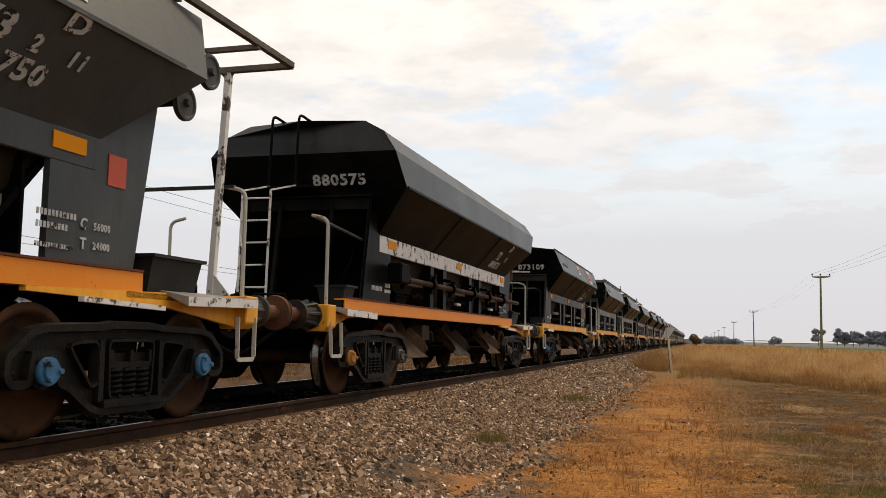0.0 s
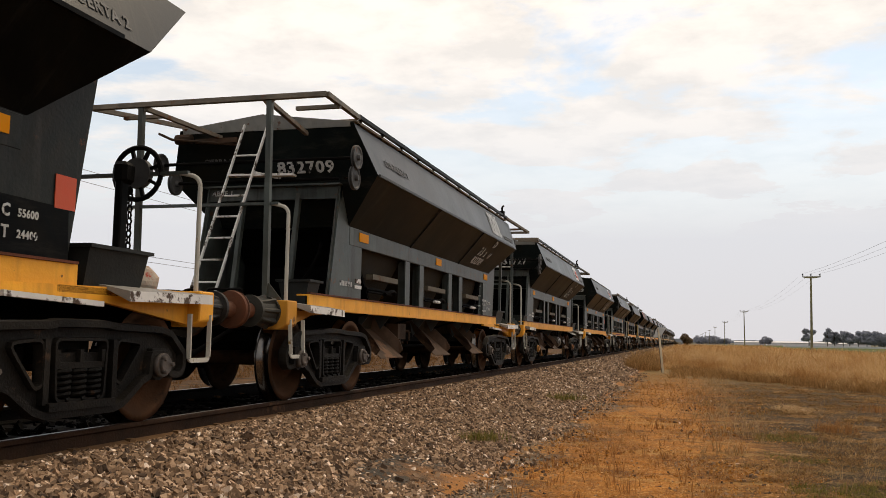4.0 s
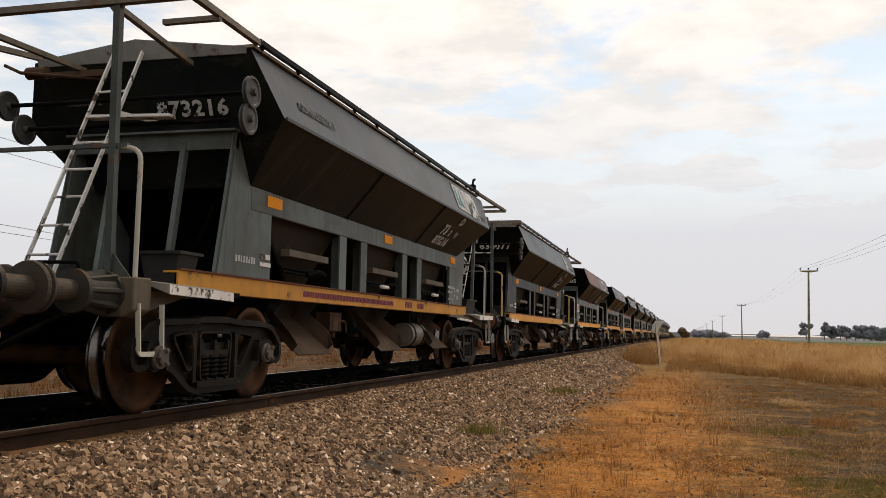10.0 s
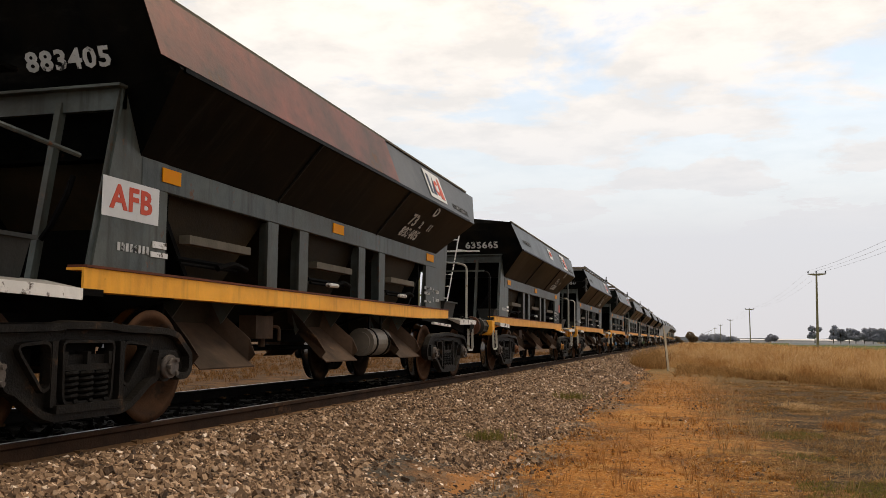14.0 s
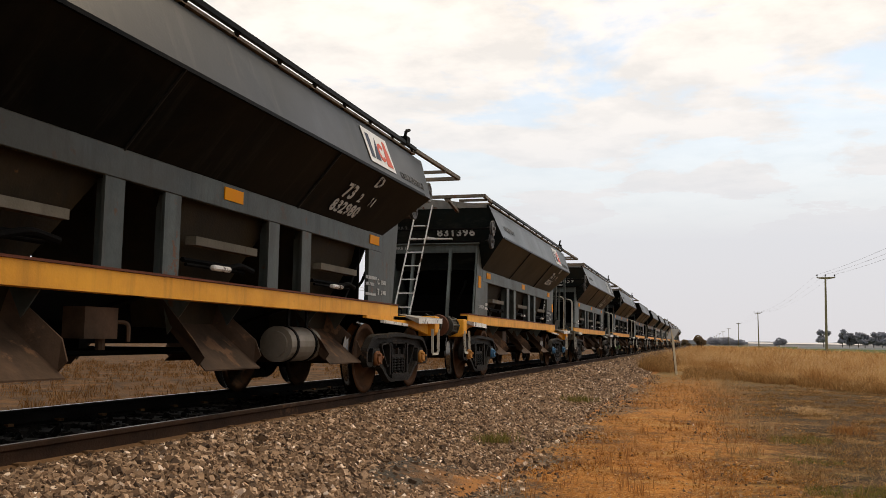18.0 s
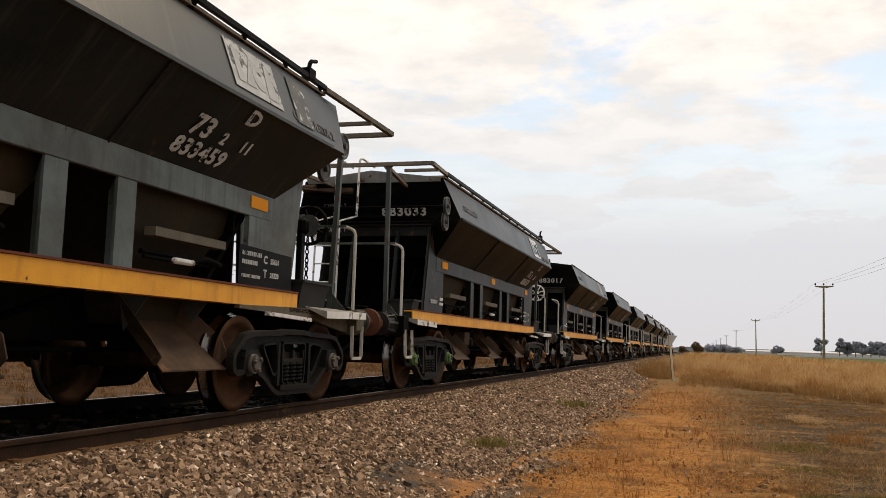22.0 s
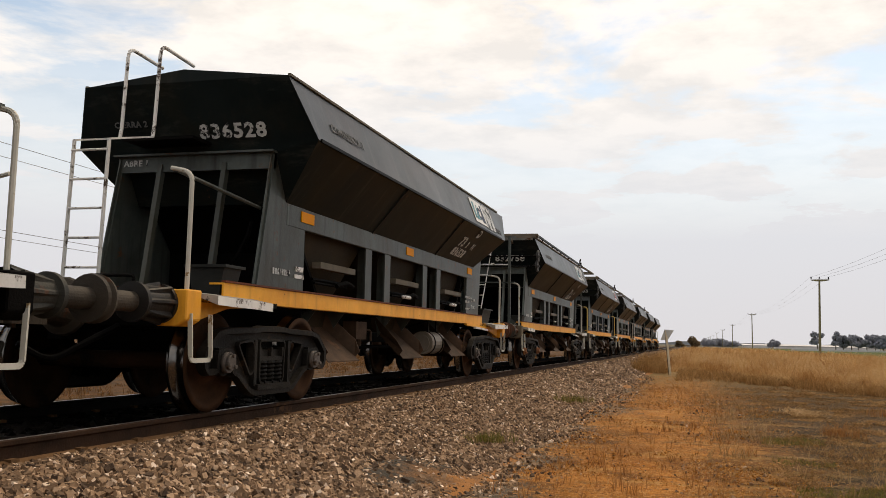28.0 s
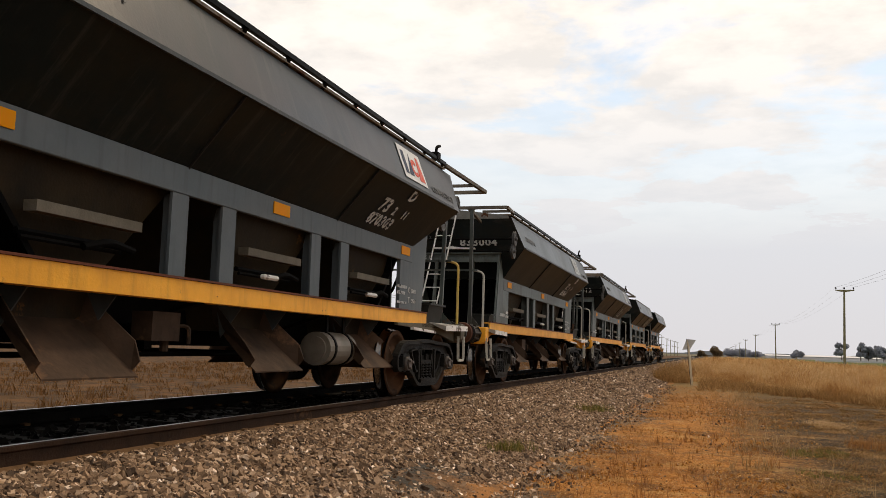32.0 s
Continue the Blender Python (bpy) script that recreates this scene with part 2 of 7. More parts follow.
LOGO_WORN = material("worn logo ground", (0.52, 0.53, 0.52), (0.30, 0.31, 0.31), 4.0, 0.55, 0.0, 0.05, 60, (0.06, 0.065, 0.066), 0.54, 0, 0.05, 7.0)
LOGO_BLUE = material("logo blue", (0.006, 0.014, 0.040), (0.009, 0.020, 0.055), 5.0, 0.5, 0.0, 0.05, 60)
LOGO_TEAL = material("logo teal", (0.03, 0.22, 0.25), (0.04, 0.16, 0.20), 5.0, 0.5, 0.0, 0.05, 60)
LOGO_RED = material("logo red", (0.60, 0.06, 0.03), (0.62, 0.10, 0.05), 5.0, 0.5, 0.0, 0.05, 60)
LOGO_FADED = material("logo faded grey", (0.30, 0.31, 0.31), (0.42, 0.42, 0.41), 5.0, 0.5, 0.0, 0.05, 60)
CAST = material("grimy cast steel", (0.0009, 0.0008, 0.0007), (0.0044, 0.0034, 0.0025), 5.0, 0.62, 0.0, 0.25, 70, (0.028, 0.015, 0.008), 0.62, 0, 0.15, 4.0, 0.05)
BOGIE_CAST = material("dusty black bogie casting", (0.0022, 0.0019, 0.0016), (0.0105, 0.0082, 0.0060), 4.0, 0.6, 0.0, 0.3, 60, (0.042, 0.023, 0.012), 0.61, 0, 0.25, 4.0, spec=0.10, dust=0.26)
WHEEL = material("rust-brown wheel steel", (0.066, 0.029, 0.013), (0.026, 0.014, 0.008), 3.0, 0.85, 0.0, 0.2, 60, (0.018, 0.011, 0.007), 0.57, 0, 0.25, 3.0, spec=0.08)
TREAD = material("polished tread steel", (0.16, 0.15, 0.14), (0.10, 0.092, 0.084), 8.0, 0.20, 1.0, 0.03, 80)
CAP_BLUE = material("blue axle cap", (0.03, 0.15, 0.28), (0.04, 0.10, 0.18), 9.0, 0.5, 0, 0.1, 80, (0.02, 0.02, 0.02), 0.6, 0, 0, 12.0)
CAP_RUST = material("rusty axle cap", (0.22, 0.085, 0.03), (0.12, 0.05, 0.025), 9.0, 0.7, 0, 0.2, 80)
CAP_OCHRE = material("ochre axle cap", (0.45, 0.20, 0.04), (0.28, 0.12, 0.03), 9.0, 0.6, 0, 0.2, 80)
CAP_DARK = material("dark axle cap", (0.06, 0.05, 0.045), (0.11, 0.09, 0.075), 9.0, 0.5, 0.2, 0.2, 80)
CAP_GREEN = material("green axle cap", (0.08, 0.16, 0.05), (0.05, 0.09, 0.04), 9.0, 0.6, 0, 0.2, 80)
CAP_PALE = material("pale axle cap", (0.45, 0.43, 0.38), (0.25, 0.22, 0.18), 9.0, 0.6, 0, 0.2, 80)
CHUTE = material("worn brown chute steel", (0.080, 0.046, 0.028), (0.026, 0.017, 0.011), 2.2, 0.7, 0.0, 0.15, 50, (0.120, 0.062, 0.033), 0.58, 0.2, 0.2, 1.9, spec=0.08)
FUNNEL = material("brown funnel steel", (0.014, 0.010, 0.006), (0.036, 0.024, 0.012), 1.6, 0.6, 0.0, 0.15, 50, (0.13, 0.058, 0.016), 0.65, 0.3, 0.15, 2.0, spec=0.08)
# grime, with the deep shade under and inside the wagons put into the colour
UNDER = material("black underframe grime and shade", (0.0012, 0.0012, 0.0012), (0.0038, 0.0032, 0.0027), 3.0, 0.8, 0, 0.2, 60, spec=0.05)
TANK = material("grey tank paint", (0.17, 0.145, 0.115), (0.10, 0.085, 0.066), 3.0, 0.5, 0, 0.1, 60, RUST, 0.66, 0, 0.15)
PLATE = material("chequered walkway plate", (0.20, 0.19, 0.17), (0.34, 0.32, 0.29), 3.0, 0.6, 0.1, 0.2, 50, (0.04, 0.035, 0.03), 0.62, 0, 0.1, 6.0)
ROOF_WOOD = material("weathered running board", (0.30, 0.25, 0.19), (0.17, 0.14, 0.11), 4.0, 0.8, 0, 0.3, 60, RUST, 0.6, 0, 0.1)
RAIL_RUST = material("rail rust", (0.044, 0.021, 0.0105), (0.017, 0.0095, 0.006), 3.0, 0.8, 0.0, 0.3, 60, (0.09, 0.045, 0.022), 0.63, 0, 0, 2.0, spec=0.1)
RAIL_FOOT = material("sandy rail foot", (0.17, 0.092, 0.042), (0.095, 0.050, 0.023), 4.0, 0.9, 0.0, 0.3, 60, (0.045, 0.024, 0.012), 0.60, 0, 0, 3.0, spec=0.1)
RAIL_TOP = material("polished rail head", (0.42, 0.41, 0.40), (0.30, 0.29, 0.28), 6.0, 0.38, 1.0, 0.05, 60)
# near-black: the train's shade over the far rail is put into the colour
SHADED_RAIL = material("greasy rail side with train shade painted in", (0.006, 0.0045, 0.0035), (0.003, 0.0025, 0.002), 3.0, 0.7, 0.0, 0.3, 60, spec=0.08)
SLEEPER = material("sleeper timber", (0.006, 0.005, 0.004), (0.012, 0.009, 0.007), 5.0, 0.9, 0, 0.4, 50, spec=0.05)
POLE_WOOD = material("greenish weathered pole", (0.20, 0.19, 0.10), (0.13, 0.12, 0.075), 2.0, 0.85, 0, 0.3, 40)
INSULATOR = material("dark insulator", (0.03, 0.03, 0.035), (0.05, 0.05, 0.055), 8, 0.3)
WIRE = material("wire", (0.16, 0.17, 0.19), (0.20, 0.21, 0.23), 5, 0.5, 0.3, 0)
SIGN_POST = material("cream post paint", (0.66, 0.57, 0.41), (0.52, 0.44, 0.31), 6, 0.7, 0, 0.2, 60, RUST, 0.62, 0.1)
SIGN_DARK = material("dark post steel", (0.03, 0.024, 0.02), (0.06, 0.045, 0.035), 6, 0.7, 0, 0.2, 60)
SIGN_WHITE = material("grey-white sign plate", (0.52, 0.52, 0.50), (0.42, 0.42, 0.40), 5, 0.6, 0, 0.1)
BAG = material("plastic bag", (0.40, 0.36, 0.28), (0.46, 0.30, 0.22), 7, 0.5, 0, 0.4, 20, (0.45, 0.07, 0.04), 0.60, 0, 0, 5.0)


# ---- mesh helpers ----
def link_mesh(name, bm, mat, parent=None, label="", at=None, smooth=False, kind=""):
    me = bpy.data.meshes.new(name)
    bm.normal_update()
    bm.to_mesh(me)
    bm.free()
    for m in (mat if isinstance(mat, (list, tuple)) else [mat]):
        me.materials.append(m)
    if smooth:
        for p in me.polygons:
            p.use_smooth = True
    ob = new(name, me)
    if parent:
        ob.parent = parent
    if at is not None:
        ob.matrix_basis = at
    return tagged(ob, label=label, kind=kind)


def part(name, bm, mat, parent, label="", at=None, bevel=0.0, smooth=False):
    """Links a bmesh as one mesh object under a thing or a part."""
    if bevel:
        bmesh.ops.bevel(bm, geom=list(bm.edges), offset=bevel, segments=1, affect="EDGES", clamp_overlap=True)
    return link_mesh(name, bm, mat, parent, label, at, smooth)


def twin(ob, parent=None, at=None):
    """A further object on the same mesh."""
    o = ob.copy()
    scene.collection.objects.link(o)
    if parent is not None:
        o.parent = parent
    if at is not None:
        o.matrix_basis = at
    return o


def box(bm, x0, x1, y0, y1, z0, z1, mat=0):
    v = [bm.verts.new((x, y, z)) for x in (x0, x1) for y in (y0, y1) for z in (z0, z1)]
    for q in ((0, 1, 3, 2), (4, 6, 7, 5), (0, 4, 5, 1), (2, 3, 7, 6), (0, 2, 6, 4), (1, 5, 7, 3)):
        bm.faces.new([v[i] for i in q]).material_index = mat
    return bm


def boxed(*a):
    return box(bmesh.new(), *a)


def prism(bm, outline, place, depth, mat=0):
    """A flat outline (2D points) made solid: place turns a 2D point and a depth into 3D."""
    a = [bm.verts.new(place(p, 0.0)) for p in outline]
    b = [bm.verts.new(place(p, depth)) for p in outline]
    n = len(outline)
    bm.faces.new(a).material_index = mat
    bm.faces.new(b[::-1]).material_index = mat
    for i in range(n):
        bm.faces.new((a[i], b[i], b[(i + 1) % n], a[(i + 1) % n])).material_index = mat
    bmesh.ops.recalc_face_normals(bm, faces=bm.faces)
    return bm


def tube(bm, points, r, n=8, mat=0, caps=True):
    """A round bar through points."""
    pts = [Vector(p) for p in points]
    rings = []
    up = Vector((0.13, 0.27, 0.95))
    for i, p in enumerate(pts):
        d = (pts[min(i + 1, len(pts) - 1)] - pts[max(i - 1, 0)]).normalized()
        s = d.cross(up).normalized()
        u = s.cross(d)
        rings.append([bm.verts.new(p + r * (math.cos(2 * math.pi * k / n) * s + math.sin(2 * math.pi * k / n) * u)) for k in range(n)])
    for a, b in zip(rings, rings[1:]):
        for k in range(n):
            bm.faces.new((a[k], a[(k + 1) % n], b[(k + 1) % n], b[k])).material_index = mat
    if caps:
        bm.faces.new(rings[0][::-1]).material_index = mat
        bm.faces.new(rings[-1]).material_index = mat
    return bm


def bar(bm, a, b, w, h, mat=0):
    """A square bar from a to b."""
    a, b = Vector(a), Vector(b)
    d = (b - a).normalized()
    ref = Vector((0, 0, 1)) if abs(d.z) < 0.9 else Vector((1, 0, 0))
    s = d.cross(ref).normalized() * w / 2
    u = s.cross(d).normalized() * h / 2
    v = [bm.verts.new(p + i * s + j * u) for p in (a, b) for i, j in ((-1, -1), (1, -1), (1, 1), (-1, 1))]
    for q in ((3, 2, 1, 0), (4, 5, 6, 7), (0, 1, 5, 4), (1, 2, 6, 5), (2, 3, 7, 6), (3, 0, 4, 7)):
        bm.faces.new([v[i] for i in q]).material_index = mat
    return bm


def lathe(bm, profile, n=32, mats=None):
    """Turns (x, r) points about the x axis."""
    rings = []
    for x, r in profile:
        rings.append([bm.verts.new((x, r * math.cos(2 * math.pi * k / n), r * math.sin(2 * math.pi * k / n))) for k in range(n)])
    for i, (a, b) in enumerate(zip(rings, rings[1:])):
        for k in range(n):
            bm.faces.new((a[k], b[k], b[(k + 1) % n], a[(k + 1) % n])).material_index = mats[i] if mats else 0
    bm.faces.new(rings[0][::-1]).material_index = mats[0] if mats else 0
    bm.faces.new(rings[-1]).material_index = mats[-1] if mats else 0
    return bm


_letters = {}


def lettering(text, size, mat, parent, at, name="lettering", label="", squash=1.0):
    """Flat letters of the built-in font, their middle at the pose."""
    key = (text, size, mat.name, squash)
    if key not in _letters:
        cu = bpy.data.curves.new("letters", "FONT")
        cu.body, cu.size, cu.align_x, cu.align_y, cu.extrude = text, size, "CENTER", "CENTER", 0.002
        cu.space_character = 1.1
        cu.offset = size * 0.03
        cu.resolution_u = 2
        tmp = bpy.data.objects.new("letters", cu)
        scene.collection.objects.link(tmp)
        bpy.context.view_layer.update()
        me = bpy.data.meshes.new_from_object(tmp.evaluated_get(bpy.context.evaluated_depsgraph_get()))
        bpy.data.objects.remove(tmp)
        me.transform(Matrix.Diagonal((squash, 1, 1, 1)))
        me.materials.clear()
        me.materials.append(mat)
        _letters[key] = me
    ob = new(name, _letters[key])
    ob.parent, ob.matrix_basis = parent, at
    return tagged(ob, label=label)


def facing(origin, right, up):
    """A pose whose x runs right and y up on a surface."""
    r = Vector(right).normalized()
    n = r.cross(Vector(up)).normalized()
    u = n.cross(r)
    return Matrix(((r.x, u.x, n.x, origin[0]), (r.y, u.y, n.y, origin[1]), (r.z, u.z, n.z, origin[2]), (0, 0, 0, 1)))


# ---- the hopper wagon: x across (towards the path), y along (away from the eye), z over the rails ----
RIDGE, SHOULDER, KNEE, LOW = (0.0, 3.215), (1.12, 3.09), (1.34, 2.52), (0.86, 1.96)
TOP_Y, KNEE_Y, LOW_Y, BAND_Y, BAND_Z = 4.50, 4.24, 3.92, 4.20, 2.42
SILL_FRONT, SILL_REAR, HEAD_Y, BOGIE_Y, AXLE, WHEEL_R = 5.20, 4.40, 5.96, 4.40, 0.87, 0.415


def end_y(z):
    """How far out the end wall stands at a height."""
    return BAND_Y + (TOP_Y - BAND_Y) * (z - BAND_Z) / (SHOULDER[1] - BAND_Z)


FAR = 0.38
REAR = 0.24      # the far end leans out a little more than the near one


def hopper_shell(hood=False, framed=True):
    bm = bmesh.new()
    ridge = (0.0, 3.37) if hood else RIDGE
    sh = (0.80, 3.37) if hood else SHOULDER
    mid = (1.27, 2.94) if hood else None
    curve = (1.09, 3.205)
    V = {}

    def v(key, x, y, z):
        V[key] = bm.verts.new((x, y, z))
    for e in (-1, 1):
        far_end = 0.0 if e < 0 else REAR if framed else 0.62 if hood else 0.75
        top_y = TOP_Y + far_end
        knee_y = KNEE_Y + (0.26 if e > 0 else 0.0)
        v(("r", e), 0, e * top_y, ridge[1])
        for s in (-1, 1):
            v(("s", e, s), s * sh[0], e * (top_y - (0.16 if hood else 0)), sh[1])
            if hood:
                v(("n", e, s), s * curve[0], e * (top_y - 0.06), curve[1])
                v(("m", e, s), s * mid[0], e * top_y, mid[1])
            v(("k", e, s), s * KNEE[0], e * knee_y, KNEE[1])
            v(("l", e, s), s * LOW[0], e * LOW_Y, LOW[1])
            v(("b", e, s), s * 0.87, e * BAND_Y + (FAR if e > 0 else 0), BAND_Z)
    chain = ["s", "n", "m", "k", "l"] if hood else ["s", "k", "l"]
    for s in (-1, 1):
        bm.faces.new((V["r", -1], V["s", -1, s], V["s", 1, s], V["r", 1]))
        for a, b in zip(chain, chain[1:]):
            bm.faces.new((V[a, -1, s], V[b, -1, s], V[b, 1, s], V[a, 1, s]))
    for e in (-1, 1):
        if hood:
            bm.faces.new((V["r", e], V["s", e, 1], V["n", e, 1], V["m", e, 1], V["m", e, -1], V["n", e, -1], V["s", e, -1]))
            bm.faces.new((V["m", e, 1], V["k", e, 1], V["b", e, 1], V["b", e, -1], V["k", e, -1], V["m", e, -1]))
        else:
            bm.faces.new((V["r", e], V["s", e, 1], V["k", e, 1], V["b", e, 1], V["b", e, -1], V["k", e, -1], V["s", e, -1]))
        for s in (-1, 1):
            bm.faces.new((V["k", e, s], V["l", e, s], V["b", e, s]))
        bm.faces.new((V["b", e, 1], V["b", e, -1], V["l", e, -1], V["l", e, 1]))
    bm.faces.new((V["l", -1, 1], V["l", 1, 1], V["l", 1, -1], V["l", -1, -1]))
    bmesh.ops.recalc_face_normals(bm, faces=bm.faces)
    long_edges = [e for e in bm.edges if abs((e.verts[0].co - e.verts[1].co).y) > 5 and e.verts[0].co.z > 2.4]
    bmesh.ops.subdivide_edges(bm, edges=long_edges, cuts=11)
    bm.normal_update()
    # upper plates take the paler copy, which paints the sky's light on them
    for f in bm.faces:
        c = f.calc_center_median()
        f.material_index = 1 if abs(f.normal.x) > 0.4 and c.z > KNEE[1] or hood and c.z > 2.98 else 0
    # plates are slightly dented between their ribs
    for q in bm.verts:
        if abs(q.co.y) < 4.2 and q.co.z < 3.3:
            q.co.x += 0.010 * noise.noise(Vector((q.co.y * 1.3, q.co.x * 3, q.co.z)))
            q.co.z += 0.008 * noise.noise(Vector((q.co.y * 1.7, q.co.x * 3, 4.0)))
    return bm


def trims(w, paint):
    """Weld straps across the plates and a folded strip along each knee."""
    for s in (-1, 1):
        part("knee_strip", bar(bmesh.new(), (s * (KNEE[0] + 0.004), -KNEE_Y + 0.05, KNEE[1]), (s * (KNEE[0] + 0.004), KNEE_Y - 0.05, KNEE[1]), 0.022, 0.03), paint, w)
        for y in (-1.45, 1.40):
            a, b = ((s * (p[0] + 0.002), y, p[1]) for p in (LOW, KNEE))
            part("weld_strap", bar(bmesh.new(), a, b, 0.012, 0.035), STRAP, w)


FRAME_STEEL = material("rusty frame steel", (0.085, 0.072, 0.055), (0.19, 0.155, 0.115), 3.0, 0.6, 0, 0.15, 50, (0.14, 0.062, 0.028), 0.57, 0.3, 0.2, 5.0)
FLANGE = material("rust-red flange", (0.14, 0.035, 0.015), (0.08, 0.028, 0.014), 3.0, 0.7, 0, 0.15, 50, (0.5, 0.2, 0.03), 0.68, 0, 0.1, 5.0)
COUPLER = material("rust-grey coupler casting", (0.030, 0.024, 0.018), (0.058, 0.046, 0.034), 4.0, 0.65, 0, 0.25, 50, (0.085, 0.034, 0.016), 0.56, 0, 0.25, 3.0)
BEAM = material("dusty beige gate beam", (0.10, 0.085, 0.06), (0.16, 0.135, 0.10), 3.0, 0.7, 0, 0.15, 50, RUST, 0.62, 0.2, 0.1)
STRAP = material("dusty weld strap", (0.010, 0.009, 0.008), (0.022, 0.018, 0.014), 3.0, 0.6, 0, 0.15, 50, RUST, 0.62, 0, 0.2)


def slope_sheet(e):
    """The slanting end floor of the hopper, deep behind the end frame."""
    bm = bmesh.new()
    prism(bm, [(e * (BAND_Y - 0.10), 2.36), (e * 2.9, 1.05), (e * 2.84, 1.05), (e * (BAND_Y - 0.16), 2.36)], lambda p, d: (-0.79 + d, p[0], p[1]), 1.58)
    return bm


def corner_panel(e, s):
    top, foot = (BAND_Y, BAND_Y + 0.28) if e < 0 else (BAND_Y + FAR, BAND_Y + 0.16)
    back = 3.46 if s > 0 else 2.95
    pts = [(e * top, BAND_Z), (e * foot, 1.10), (e * back, 1.10), (e * back, 1.97), (e * LOW_Y, 1.97)]
    return prism(bmesh.new(), pts, lambda p, d: (s * (0.87 - d), p[0], p[1]), 0.05)


def corner_flange(e, s):
    bm = bmesh.new()
    top, foot = (BAND_Y, BAND_Y + 0.28) if e < 0 else (BAND_Y + FAR, BAND_Y + 0.16)
    bar(bm, (s * 0.845, e * (top + 0.005), BAND_Z), (s * 0.845, e * (foot + 0.005), 1.10), 0.07, 0.012)
    return bm


def funnel(y):
    """One of three discharge funnels: four slanting sheets down to the gate."""
    bm = bmesh.new()
    top = [(-0.80, y - 1.12, 1.95), (0.80, y - 1.12, 1.95), (0.80, y + 1.12, 1.95), (-0.80, y + 1.12, 1.95)]
    mid = [(-0.60, y - 0.50, 1.15), (0.60, y - 0.50, 1.15), (0.60, y + 0.50, 1.15), (-0.60, y + 0.50, 1.15)]
    bot = [(-0.55, y - 0.40, 0.72), (0.55, y - 0.40, 0.72), (0.55, y + 0.40, 0.72), (-0.55, y + 0.40, 0.72)]
    rings = [[bm.verts.new(p) for p in r] for r in (top, mid, bot)]
    for a, b in zip(rings, rings[1:]):
        for k in range(4):
            bm.faces.new((a[k], a[(k + 1) % 4], b[(k + 1) % 4], b[k]))
    bm.faces.new(rings[2][::-1]); bm.faces.new(rings[0])
    bmesh.ops.recalc_face_normals(bm, faces=bm.faces)
    return bm


def chute(s):
    """A flared spout with turned-up lips, about its own middle."""
    bm = bmesh.new()
    w0, w1, t = 0.36, 0.46, 0.012
    a, b = (s * 0.50, 0.80), (s * 1.00, 0.38)
    for x0, x1, y0, y1 in ((a, b, (-w0, w0), (-w1, w1)),):
        v = [bm.verts.new(p) for p in ((x0[0], y0[0], x0[1]), (x0[0], y0[1], x0[1]), (x1[0], y1[1], x1[1]), (x1[0], y1[0], x1[1]),
                                       (x0[0], y0[0], x0[1] - t), (x0[0], y0[1], x0[1] - t), (x1[0], y1[1], x1[1] - t), (x1[0], y1[0], x1[1] - t))]
        for q in ((0, 1, 2, 3), (7, 6, 5, 4), (0, 4, 5, 1), (1, 5, 6, 2), (2, 6, 7, 3), (3, 7, 4, 0)):
            bm.faces.new([v[i] for i in q])
    for q in (-1, 1):
        lip = [(a[0], q * w0, a[1]), (b[0] - s * 0.06, q * w1, b[1] + 0.03), (b[0], q * (w1 + 0.01), b[1] + 0.10), (b[0] - s * 0.08, q * (w1 + 0.05), b[1] + 0.24), (a[0], q * (w0 + 0.04), a[1] + 0.20)]
        f0 = [bm.verts.new(p) for p in lip]
        f1 = [bm.verts.new((p[0], p[1] + q * 0.012, p[2])) for p in lip]
        bm.faces.new(f0); bm.faces.new(f1[::-1])
        for i in range(5):
            j = (i + 1) % 5
            bm.faces.new((f0[i], f1[i], f1[j], f0[j]))
    bmesh.ops.recalc_face_normals(bm, faces=bm.faces)
    return bm


def side_sill(s):
    """A rolled channel, open inwards."""
    pts = [(0.94, 0.928), (0.94, 1.085), (0.80, 1.085), (0.80, 1.068), (0.922, 1.068), (0.922, 0.945), (0.80, 0.945), (0.80, 0.928)]
    bm = prism(bmesh.new(), pts, lambda p, d: (s * p[0], -SILL_FRONT + d, p[1]), SILL_FRONT + SILL_REAR)
    return bm


def sill_cap(s):
    """The rusty upper flange of the sill."""
    return boxed(*sorted((s * 0.80, s * 0.955)), -SILL_FRONT + 0.01, SILL_REAR - 0.01, 1.087, 1.104)


def pierced(outer, holes, place, depth):
    """A flat outline with windows, made solid."""
    bm = bmesh.new()
    loops = []
    for loop in [outer] + holes:
        vs = [bm.verts.new(place(p, 0.0)) for p in loop]
        loops += [bm.edges.new((a, b)) for a, b in zip(vs, vs[1:] + vs[:1])]
    bmesh.ops.triangle_fill(bm, edges=loops, use_beauty=True)
    got = bmesh.ops.extrude_face_region(bm, geom=list(bm.faces))
    move = Vector(place((0, 0), depth)) - Vector(place((0, 0), 0.0))
    bmesh.ops.translate(bm, verts=[v for v in got["geom"] if isinstance(v, bmesh.types.BMVert)], vec=move)
    bmesh.ops.recalc_face_normals(bm, faces=bm.faces)
    return bm


def softened(points, r, n=3):
    """A closed 2D outline with rounded corners."""
    out = []
    for i, b in enumerate(points):
        a, c = points[i - 1], points[(i + 1) % len(points)]
        d0, d1 = Vector((a[0] - b[0], a[1] - b[1])), Vector((c[0] - b[0], c[1] - b[1]))
        k = min(r, d0.length * 0.42, d1.length * 0.42)
        p0, p1, m = Vector(b) + d0.normalized() * k, Vector(b) + d1.normalized() * k, Vector(b)
        for j in range(n + 1):
            t = j / n
            q = (1 - t) ** 2 * p0 + 2 * t * (1 - t) * m + t * t * p1
            out.append((q.x, q.y))
    return out


